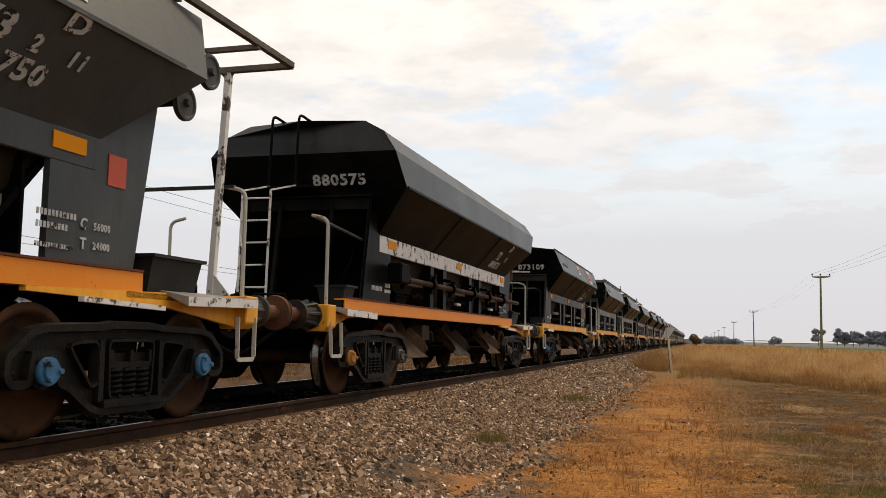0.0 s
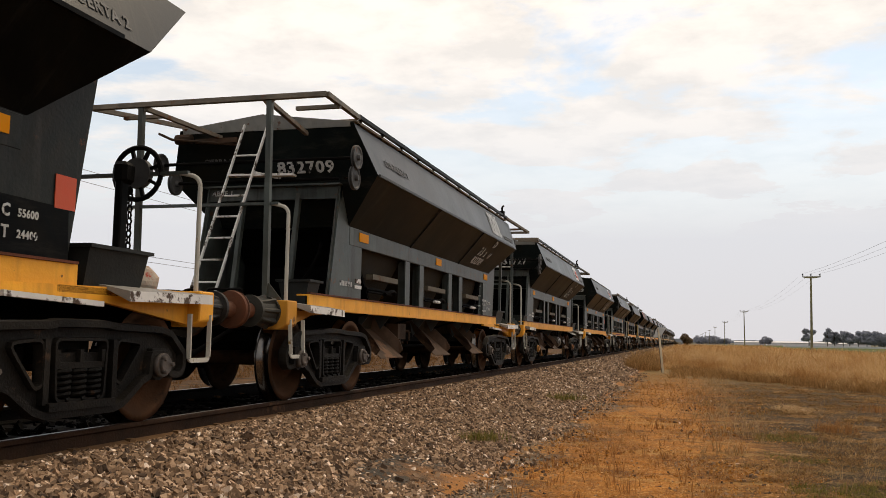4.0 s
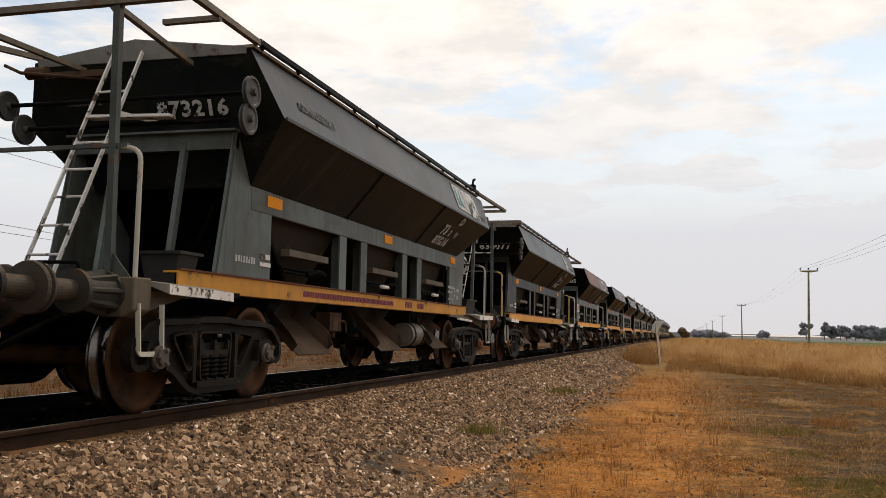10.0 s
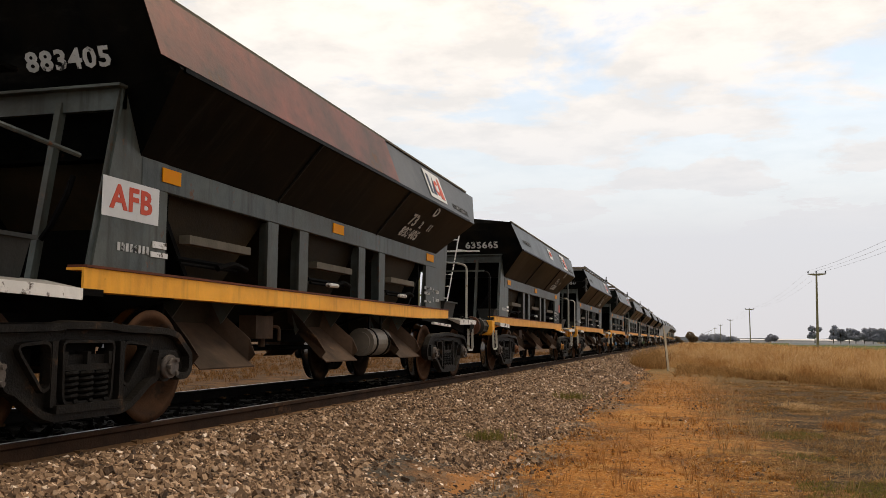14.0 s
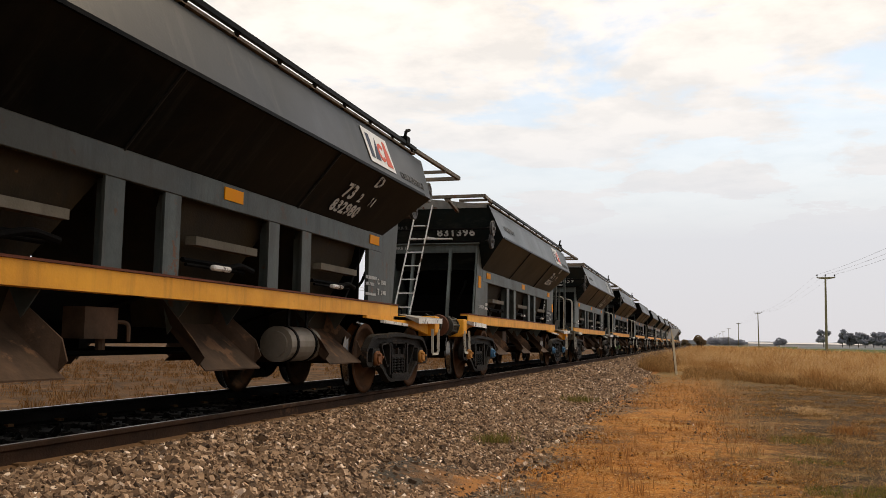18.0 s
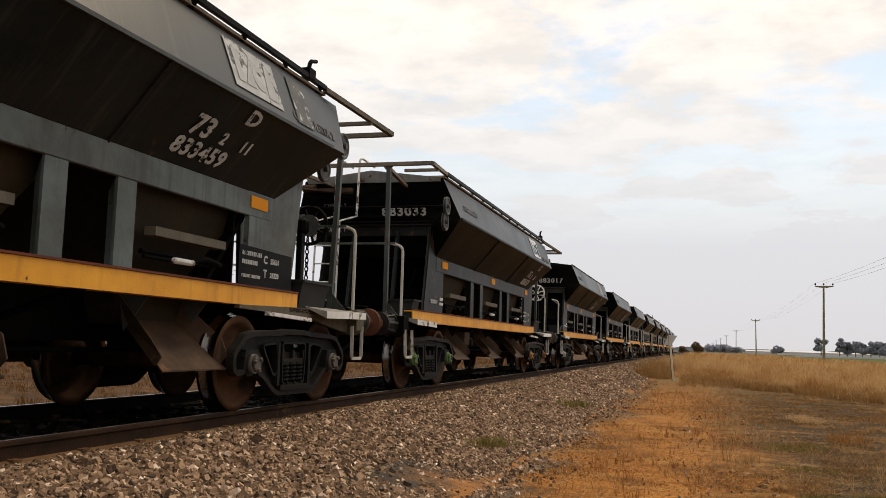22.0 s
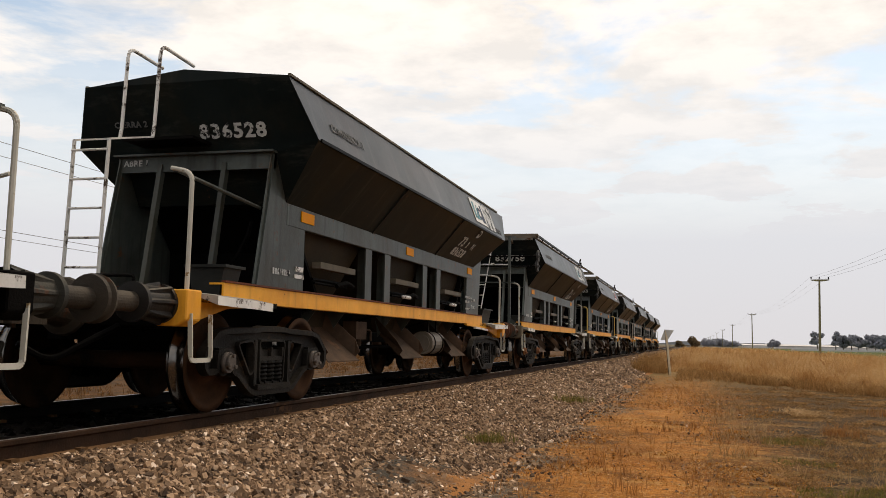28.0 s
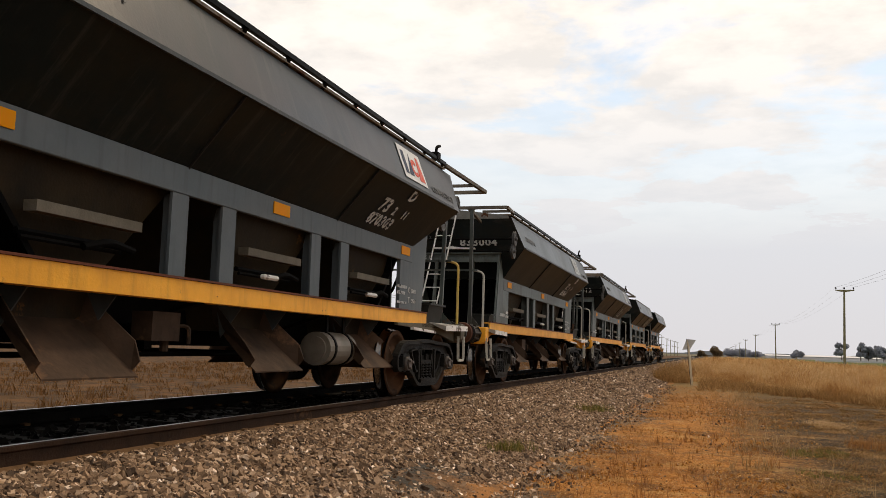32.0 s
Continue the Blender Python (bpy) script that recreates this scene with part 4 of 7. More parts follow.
def end_furniture(w, e, spec):
    """Ladder, rails, roof frame, pulleys and brake stand at one end."""
    style = spec["style"]
    py = HEAD_Y - 0.30
    pale = spec.get("pale", WHITE)
    dark = PAINT_SLATE
    if spec.get("ladder", style) == "hook":
        lx = spec.get("ladder_x", 0.0)
        for x in (lx - 0.16, lx - 0.52):
            pts = [(x, e * (HEAD_Y - 0.55), 0.95), (x, e * (HEAD_Y - 0.60), 2.34), (x, e * (BAND_Y + 0.52), 2.50)]
            part("ladder_stile", stile([Vector(p) for p in pts]), pale, w)
            hook = rounded([(x, e * (BAND_Y + 0.52), 2.50), (x, e * (TOP_Y + 0.20), 2.62), (x, e * (TOP_Y + 0.16), 3.42), (x + 0.05, e * (TOP_Y - 0.35), 3.36)], 0.10)
            part("hook_rail", tube(bmesh.new(), hook, 0.018, 7), spec.get("hook", CAST), w)
        for z in (1.2, 1.46, 1.72, 1.98, 2.24):
            part("rung", tube(bmesh.new(), [(lx - 0.52, e * (HEAD_Y - 0.57), z), (lx - 0.16, e * (HEAD_Y - 0.57), z)], 0.011, 6), pale, w)
        part("ladder_shelf", boxed(-0.56, 0.20, *sorted((e * (BAND_Y + 0.06), e * (BAND_Y + 0.40))), 2.50, 2.53), CAST, w)
    else:
        bot, top = Vector((0, e * (HEAD_Y - 0.52), 0.95)), Vector((0, e * (TOP_Y + 0.05), 3.11))
        for x in (-0.15, 0.15):
            a, b = bot + Vector((x - 0.22, 0, 0)), top + Vector((x - 0.08, 0, 0))
            part("ladder_stile", stile([a, b]), pale, w)
        for k in range(1, 8):
            t = k / 8.6
            c = bot.lerp(top, t)
            x = -0.22 + 0.14 * t
            part("rung", tube(bmesh.new(), [c + Vector((x - 0.15, 0, 0)), c + Vector((x + 0.15, 0, 0))], 0.011, 6), pale, w)
        bm = bmesh.new()
        c = bot.lerp(top, 0.70)
        bar(bm, (-0.28, c.y - e * 0.03, c.z), (0.50, c.y - e * 0.12, c.z), 0.12, 0.025)
        bar(bm, (0.06, c.y, c.z + 0.02), (0.10, e * BAND_Y, c.z + 0.06), 0.03, 0.03)
        part("ladder_step", bm, pale, w)
    # bent rail at the near corners
    for s in (1, -1) if spec.get("rails", True) else ():
        pts = rounded([(s * 0.97, e * (HEAD_Y - 0.14), 0.95), (s * 0.97, e * (HEAD_Y - 0.14), 1.92), (s * 0.78, e * (HEAD_Y - 0.14), 1.96)], 0.16)
        part("handrail", tube(bmesh.new(), pts, 0.019, 8), spec.get("rail", RAIL_PAINT), w, "bent tube handrail")
        if style == "hook" and s > 0:
            part("side_rail", tube(bmesh.new(), [(s * 0.78, e * (HEAD_Y - 0.14), 1.96), (s * 0.78, e * (BAND_Y + 0.1), 1.86)], 0.018, 6), dark, w)
    if style != "hook" and spec.get("rails", True):
        part("end_rail", bar(bmesh.new(), (-0.86, e * (HEAD_Y - 0.14), 1.96), (0.86, e * (HEAD_Y - 0.14), 1.96), 0.04, 0.03), dark, w)
    if style == "frame":
        fy, fz = 5.86, 3.04
        bm = bar(bmesh.new(), (-1.36, e * fy, fz), (1.36, e * fy, fz), 0.06, 0.05)
        for s in (-1, 1):
            bar(bm, (s * 1.36, e * fy, fz), (s * 1.14, e * (TOP_Y - 0.1), 3.17), 0.05, 0.05)
            bar(bm, (s * 1.30, e * 5.35, fz + 0.01), (s * 0.80, e * 5.35, fz + 0.01), 0.05, 0.04)
            bar(bm, (s * 0.72, e * fy, fz - 0.03), (s * 0.55, e * (TOP_Y + 0.02), 2.98), 0.045, 0.045)
            prism(bm, [(s * 0.66, fz - 0.03), (s * 0.80, fz - 0.03), (s * 0.72, fz - 0.10)], lambda p, d: (p[0], e * (fy - d), p[1]), 0.012)
        part("roof_frame", bm, FRAME_STEEL, w, "angle-iron roof walkway frame")
        pts = [(-1.08, 3.05), (1.08, 3.05), (1.08, 3.105), (0.0, 3.225), (-1.08, 3.105)]
        part("gable_plate", prism(bmesh.new(), pts, lambda p, d: (p[0], e * (end_y(p[1]) + 0.012 - d), p[1]), 0.02), GABLE, w, "faded rust-flecked gable plate")
        for s in (-1, 1):
            if spec.get("posts", True):
                foot = HEAD_Y - (0.16 if e < 0 else 0.28)
                bm = bar(bmesh.new(), (s * 0.74, e * (fy - 0.01), fz - 0.03), (s * 0.74, e * foot, 0.95), 0.055, 0.055)
                prism(bm, [(s * 0.74, 1.20), (s * 0.74, 0.95), (s * 0.96, 0.95)], lambda p, d: (p[0], e * (foot + 0.01 - d), p[1]), 0.012)
                part("frame_post", bm, spec.get("post_paint", dark), w)
            for dx, z in ((1.24, 2.64), (1.22 if s * e < 0 else 1.04, 2.41)):
                disc(w, s * dx, e * (TOP_Y + 0.18), z)
                part("pulley_bracket", bar(bmesh.new(), (s * (dx - 0.1), e * (TOP_Y + 0.18), z), (s * (dx - 0.12), e * end_y(z), z + 0.1), 0.05, 0.02), CAST, w)
        for z, x in ((2.64, 1.21), (2.41, 1.04)):
            part("cross_shaft", tube(bmesh.new(), [(-x, e * (TOP_Y + 0.18), z), (x, e * (TOP_Y + 0.18), z)], 0.020, 8), CAST, w)
        bm = boxed(-0.85, -0.30, *sorted((e * (TOP_Y + 0.10), e * (TOP_Y + 0.02))), 2.90, 2.96)
        tube(bm, [(-1.1, e * (TOP_Y + 0.1), 2.96), (-0.9, e * (TOP_Y + 0.1), 2.96)], 0.06, 10)
        tube(bm, [(-1.28, e * (TOP_Y + 0.2), 3.02), (-1.1, e * (TOP_Y + 0.2), 2.94), (-0.3, e * (TOP_Y + 0.04), 2.88)], 0.016, 6)
        part("hatch_linkage", bm, CHUTE, w)
    # tool box beside the corner
    if spec.get("boxes", True):
        y0, y1 = (4.90, 5.20) if e < 0 else (4.52, 5.20)
        rings = []
        bm = bmesh.new()
        for z, x0, x1, g in ((0.95, 0.64, 0.88, 0.02), (1.215, 0.585, 0.935, 0.0), (1.215, 0.56, 0.965, -0.025), (1.24, 0.56, 0.965, -0.025), (1.24, 0.60, 0.92, 0.012), (1.00, 0.66, 0.86, 0.04)):
            rings.append([bm.verts.new((x, e * y, z)) for x, y in ((x0, y0 + g), (x1, y0 + g), (x1, y1 - g), (x0, y1 - g))])
        for a, b in zip(rings, rings[1:]):
            for k in range(4):
                bm.faces.new((a[k], a[(k + 1) % 4], b[(k + 1) % 4], b[k]))
        bm.faces.new(rings[0]); bm.faces.new(rings[-1])
        bmesh.ops.recalc_face_normals(bm, faces=bm.faces)
        part("step_box", bm, BIN, w, "open dark steel bin")


def brake_stand(w, e, x, wheel_paint, chain=True):
    yb = e * (HEAD_Y - 0.34)
    top = 1.97 if e > 0 else 2.14
    part("brake_column", boxed(x + 0.08, x + 0.15, *sorted((yb - 0.05, yb + 0.05)), 0.95, top - 0.05), PAINT_BLACK, w, "upright brake column", bevel=0.01)
    part("brake_gear_case", boxed(x + 0.05, x + 0.18, *sorted((yb - 0.06, yb + 0.10)), top - 0.12, top + 0.06), CAST, w, bevel=0.03)
    handwheel(w, x + 0.12, yb + e * 0.20, top, 0.22, wheel_paint, "spoked brake handwheel")
    if chain:
        bm = bmesh.new()
        for k in range(18):
            z = top - 0.18 - 0.05 * k
            d = (0.02, 0) if k % 2 else (0, 0.02)
            pts = [(x + 0.2 + d[0] * math.cos(a), yb + d[1] * math.cos(a), z + 0.034 * math.sin(a)) for a in (0, 1.05, 2.1, 3.14, 4.2, 5.25, 6.28)]
            tube(bm, pts, 0.008, 5, 0, False)
        part("brake_chain", bm, CAST, w)


def air_tank(w, at=0.0):
    bm = tube(bmesh.new(), [(0.70, at + 1.33, 0.58), (0.70, at + 1.37, 0.58)], 0.13, 20)
    tube(bm, [(0.70, at + 1.36, 0.58), (0.70, at + 2.08, 0.58)], 0.18, 20)
    tube(bm, [(0.70, at + 2.07, 0.58), (0.70, at + 2.11, 0.58)], 0.13, 20)
    tank = part("air_tank", bm, TANK, w, "dusty grey air tank with flaking paint")
    for y in (at + 1.50, at + 1.94):
        bm = tube(bmesh.new(), [(0.70, y - 0.02, 0.58), (0.70, y + 0.02, 0.58)], 0.19, 20)
        bar(bm, (0.76, y, 0.58), (0.76, y, 0.95), 0.05, 0.02)
        part("tank_strap", bm, CAST, tank)


HOPPER_PARTS = {"hopper", "knee_strip", "roof_edge", "weld_strap", "side_band", "reflector", "corner_panel", "panel_flange", "slope_sheet", "end_band", "mullion", "side_sill", "sill_flange", "bulkhead", "lettering", "badge", "data_panel", "small_lettering", "card_holder", "marking_board"}
END_PARTS = {"cross_shaft", "pulley", "pulley_bracket", "gable_plate", "hatch_linkage", "roof_rail", "running_board"}


def turned_hopper(w, far, draw=0.8, near=0.25):
    """A wagon whose hopper is not in the middle: the near end is drawn in or let out (with the gear on it), the far one let out."""
    def shift(y):
        return near * min(1.0, max(0.0, (-y - 3.0) / 1.2)) + far * min(1.2, max(0.0, (y - 2.0) / 2.2))
    done = {}
    for o in w.children_recursive:
        base = o.name.split(".")[0]
        if base not in HOPPER_PARTS and not (near < 0 and base in END_PARTS):
            continue
        if abs(o.matrix_basis.translation.y) > 0.01:
            o.matrix_basis.translation.y += shift(o.matrix_basis.translation.y)
            continue
        if o.data.name not in done:
            me = o.data.copy()
            for v in me.vertices:
                d = shift(v.co.y)
                if "sill" in base and v.co.y < -4:
                    d = draw
                v.co.y += d
            done[o.data.name] = me
        o.data = done[o.data.name]


def on_sill(y, z):
    return facing((0.943, y, z), (0, 1, 0), (0, 0, 1))


def roof_rails(w, spec):
    """Angle rails that run along both roof edges on short feet."""
    for s in (-1, 1):
        bm = bmesh.new()
        bar(bm, (s * 1.14, -TOP_Y + 0.1, 3.185), (s * 1.14, TOP_Y - 0.1, 3.185), 0.045, 0.045)
        for k in range(12):
            y = -4.3 + 8.6 * k / 11
            bar(bm, (s * 1.14, y, 3.17), (s * 1.07, y, 3.08), 0.05, 0.03)
        part("roof_rail", bm, PAINT_BLACK, w)
        part("running_board", boxed(*sorted((s * 0.72, s * 1.125)), -TOP_Y + 0.05, TOP_Y - 0.05, 3.118, 3.145), ROOF_WOOD, w)
        bm = tube(bmesh.new(), rounded([(s * 1.12, 4.02, 3.18), (s * 1.12, 4.06, 3.36), (s * 1.12, 4.20, 3.40)], 0.05), 0.022, 6)
        box(bm, *sorted((s * 1.08, s * 1.17)), 3.96, 4.10, 3.17, 3.27)
        part("roof_latch", bm, CAST, w)


UPPER_UP = Vector((SHOULDER[0] - KNEE[0], 0, SHOULDER[1] - KNEE[1])).normalized()
LOWER_UP = Vector((KNEE[0] - LOW[0], 0, KNEE[1] - LOW[1])).normalized()


def on_upper(y, t, lift=0.007):
    p = Vector((KNEE[0], y, KNEE[1])).lerp(Vector((SHOULDER[0], y, SHOULDER[1])), t)
    return facing(p + lift * Vector((0.93, 0, 0.35)).normalized(), (0, 1, 0), UPPER_UP)


def on_lower(y, t, lift=0.012):
    p = Vector((LOW[0], y, LOW[1])).lerp(Vector((KNEE[0], y, KNEE[1])), t)
    return facing(p + lift * Vector((0.78, 0, -0.62)).normalized(), (0, 1, 0), LOWER_UP)


def on_end(x, z, lift=0.03):
    up = Vector((0, -(TOP_Y - BAND_Y), SHOULDER[1] - BAND_Z)).normalized()
    return facing((x, -end_y(z) - lift, z), (1, 0, 0), up)


def on_panel(y, z):
    return facing((0.873, y, z), (0, 1, 0), (0, 0, 1))


def flat(outlines, depth=0.003):
    """Thin flat shapes in x and y."""
    bm = bmesh.new()
    for o in outlines:
        prism(bm, o, lambda p, d: (p[0], p[1], d), depth)
    return bm


def badge(w, at, style):
    """The operator's board: a white ground with three plain shapes in its colours."""
    dark, mid = {"clean": (LOGO_BLUE, LOGO_RED), "teal": (LOGO_TEAL, LOGO_FADED), "grey": (LOGO_FADED, LOGO_FADED), "worn": (LOGO_BLUE, LOGO_RED), "blue": (LOGO_TEAL, LOGO_BLUE)}[style]
    ground = part("badge", flat([[(-0.42, -0.22), (0.42, -0.22), (0.42, 0.22), (-0.42, 0.22)]]), LOGO_WORN if style in ("grey", "teal") else LOGO_WHITE, w, "white painted badge with blue and red shapes", at)
    lift = Matrix.Translation((0, 0, 0.005))
    part("badge_shape", flat([[(-0.34, -0.15), (-0.24, -0.15), (-0.24, 0.15), (-0.34, 0.15)], [(-0.21, -0.15), (-0.05, -0.15), (-0.05, 0.15)]]), dark, ground, "", lift)
    arc = [(0.07 + r * math.cos(a), -0.02 + r * math.sin(a)) for r, seq in ((0.12, range(0, 11)), (0.06, range(10, -1, -1))) for a in [0.7 + 0.49 * k for k in seq]]
    part("badge_shape", flat([arc]), mid, ground, "", lift)
    part("badge_shape", flat([[(0.16, -0.17), (0.36, -0.17), (0.29, 0.16), (0.22, 0.16)]]), mid, ground, "", lift)


def bars(w, at, lines, mat=STENCIL, name="small_lettering"):
    """Lines of writing too small to read: rows of short bars. lines: (x, y, width, height)."""
    for x, y, wd, h in lines:
        out = []
        n = max(2, int(wd / (h * 0.8)))
        for k in range(n):
            a = x + wd * k / n
            b = a + wd / n * 0.66
            out.append([(a, y), (b, y), (b, y + h), (a, y + h)])
        part(name, flat(out), mat, w, "", at)


# ---- the ground, the track bed and the rails ----
def soil_material():
    m = bpy.data.materials.new("field soil")
    m.use_nodes = True
    n, l = m.node_tree.nodes, m.node_tree.links
    bsdf = n["Principled BSDF"]
    bsdf.inputs["Roughness"].default_value = 0.95
    bsdf.inputs["Specular IOR Level"].default_value = 0.15
    coord = n.new("ShaderNodeTexCoord")
    sep_ = n.new("ShaderNodeSeparateXYZ")
    l.new(coord.outputs["Object"], sep_.inputs[0])

    def tex(scale, detail=6, rough=0.65, stretch=None):
        t = n.new("ShaderNodeTexNoise")
        t.inputs["Scale"].default_value, t.inputs["Detail"].default_value, t.inputs["Roughness"].default_value = scale, detail, rough
        if stretch:
            mp = n.new("ShaderNodeMapping")
            mp.inputs["Scale"].default_value = stretch
            l.new(coord.outputs["Object"], mp.inputs[0]); l.new(mp.outputs[0], t.inputs["Vector"])
        else:
            l.new(coord.outputs["Object"], t.inputs["Vector"])
        return t.outputs["Fac"]

    def ranged(value, a, b, c=0.0, d=1.0):
        r = n.new("ShaderNodeMapRange")
        for key, v in zip(("From Min", "From Max", "To Min", "To Max"), (a, b, c, d)):
            r.inputs[key].default_value = v
        l.new(value, r.inputs["Value"])
        return r.outputs[0]

    def math_(op, a, b):
        q = n.new("ShaderNodeMath"); q.operation = op
        for i, v in enumerate((a, b)):
            if isinstance(v, (int, float)):
                q.inputs[i].default_value = v
            else:
                l.new(v, q.inputs[i])
        return q.outputs[0]

    def blend(f, a, b):
        q = n.new("ShaderNodeMix"); q.data_type = "RGBA"
        l.new(f, q.inputs["Factor"])
        for key, v in (("A", a), ("B", b)):
            if isinstance(v, tuple):
                q.inputs[key].default_value = (*v, 1)
            else:
                l.new(v, q.inputs[key])
        return q.outputs["Result"]

    big, fine_, mid = tex(0.5), tex(9.0), tex(2.3)
    ragged = math_("ADD", sep_.outputs["X"], ranged(big, 0.3, 0.7, -0.6, 0.6))
    ragged = math_("ADD", ragged, ranged(mid, 0.3, 0.7, -0.35, 0.35))
    earth = blend(ranged(mid, 0.35, 0.65), (0.44, 0.168, 0.027), (0.27, 0.106, 0.022))
    earth = blend(ranged(fine_, 0.55, 0.70), earth, (0.47, 0.235, 0.075))
    straw = blend(ranged(mid, 0.38, 0.62), (0.086, 0.040, 0.0125), (0.036, 0.019, 0.0065))
    straw = blend(ranged(fine_, 0.52, 0.68), straw, (0.115, 0.066, 0.025))
    straw = blend(ranged(tex(1.4, 5, 0.7, (0.3, 1.4, 1.0)), 0.51, 0.41), straw, (0.036, 0.021, 0.008))
    meadow = math_("MULTIPLY", ranged(sep_.outputs["Y"], 12.0, 7.0), ranged(tex(0.9, 4), 0.44, 0.56))
    straw = blend(meadow, straw, (0.050, 0.042, 0.012))
    straw = blend(ranged(tex(1.0, 5, 0.65, (0.35, 1.5, 1.0)), 0.60, 0.68), straw, (0.28, 0.175, 0.075))
    dry = blend(ranged(big, 0.35, 0.65), (0.24, 0.145, 0.055), (0.17, 0.105, 0.042))
    green = blend(ranged(tex(0.04), 0.4, 0.6), (0.055, 0.085, 0.022), (0.085, 0.105, 0.03))
    speck = tex(26.0, 4, 0.7)
    earth = blend(ranged(speck, 0.55, 0.62), earth, (0.55, 0.29, 0.10))
    earth = blend(ranged(speck, 0.44, 0.38), earth, (0.12, 0.050, 0.018))
    earth = blend(ranged(tex(1.1, 6, 0.75), 0.50, 0.62), earth, (0.135, 0.058, 0.018))
    earth = blend(ranged(tex(0.7, 7, 0.75, (1.0, 2.2, 1.0)), 0.53, 0.62), earth, (0.42, 0.225, 0.07))
    straw = blend(ranged(speck, 0.56, 0.62), straw, (0.25, 0.155, 0.065))
    straw = blend(ranged(speck, 0.48, 0.38), straw, (0.024, 0.0145, 0.006))
    near = blend(ranged(ragged, -0.2, 1.3), earth, straw)
    grit = blend(ranged(speck, 0.42, 0.58), (0.07, 0.052, 0.036), (0.22, 0.165, 0.115))
    near = blend(ranged(math_("ADD", ragged, ranged(speck, 0.3, 0.7, -0.5, 0.5)), -1.25, -1.55), near, grit)
    far = math_("MULTIPLY", ranged(sep_.outputs["X"], 14.0, 19.0), ranged(sep_.outputs["Y"], 60.0, 90.0))
    other = ranged(sep_.outputs["Y"], 22.0, 34.0)
    ground_ = blend(other, near, dry)
    ground_ = blend(ranged(sep_.outputs["X"], -7.0, -8.5), ground_, blend(ranged(tex(1.2, 7, 0.75), 0.42, 0.58), blend(ranged(big, 0.35, 0.65), (0.150, 0.066, 0.020), (0.100, 0.050, 0.016)), (0.040, 0.022, 0.009)))
    ground_ = blend(far, ground_, green)
    away = ranged(sep_.outputs["Y"], 420.0, 460.0)
    ground_ = blend(away, ground_, (0.12, 0.10, 0.06))
    l.new(ground_, bsdf.inputs["Base Color"])
    h = math_("ADD", fine_, math_("MULTIPLY", tex(40.0, 3), 0.6))
    bp = n.new("ShaderNodeBump")
    bp.inputs["Strength"].default_value, bp.inputs["Distance"].default_value = 0.7, 0.05
    l.new(h, bp.inputs["Height"]); l.new(bp.outputs[0], bsdf.inputs["Normal"])
    return m


def stone_material(name, tones, island=True, spec=0.25):
    m = bpy.data.materials.new(name)
    m.use_nodes = True
    n, l = m.node_tree.nodes, m.node_tree.links
    bsdf = n["Principled BSDF"]
    bsdf.inputs["Roughness"].default_value = 0.85
    bsdf.inputs["Specular IOR Level"].default_value = spec
    pick = n.new("ShaderNodeNewGeometry").outputs["Random Per Island"] if island else n.new("ShaderNodeObjectInfo").outputs["Random"]
    ramp_ = n.new("ShaderNodeValToRGB")
    ramp_.color_ramp.interpolation = "LINEAR"
    while len(ramp_.color_ramp.elements) < len(tones):
        ramp_.color_ramp.elements.new(0.5)
    for e, (pos, c) in zip(ramp_.color_ramp.elements, tones):
        e.position, e.color = pos, (*c, 1)
    l.new(pick, ramp_.inputs[0])
    t = n.new("ShaderNodeTexNoise")
    t.inputs["Scale"].default_value, t.inputs["Detail"].default_value = 45, 4
    co = n.new("ShaderNodeTexCoord"); l.new(co.outputs["Object"], t.inputs["Vector"])
    r = n.new("ShaderNodeMapRange")
    r.inputs["To Min"].default_value, r.inputs["To Max"].default_value = 0.65, 1.35
    l.new(t.outputs["Fac"], r.inputs["Value"])
    q = n.new("ShaderNodeHueSaturation"); l.new(ramp_.outputs[0], q.inputs["Color"]); l.new(r.outputs[0], q.inputs["Value"])
    l.new(q.outputs[0], bsdf.inputs["Base Color"])
    bp = n.new("ShaderNodeBump"); bp.inputs["Strength"].default_value, bp.inputs["Distance"].default_value = 0.3, 0.01
    l.new(t.outputs["Fac"], bp.inputs["Height"]); l.new(bp.outputs[0], bsdf.inputs["Normal"])
    return m


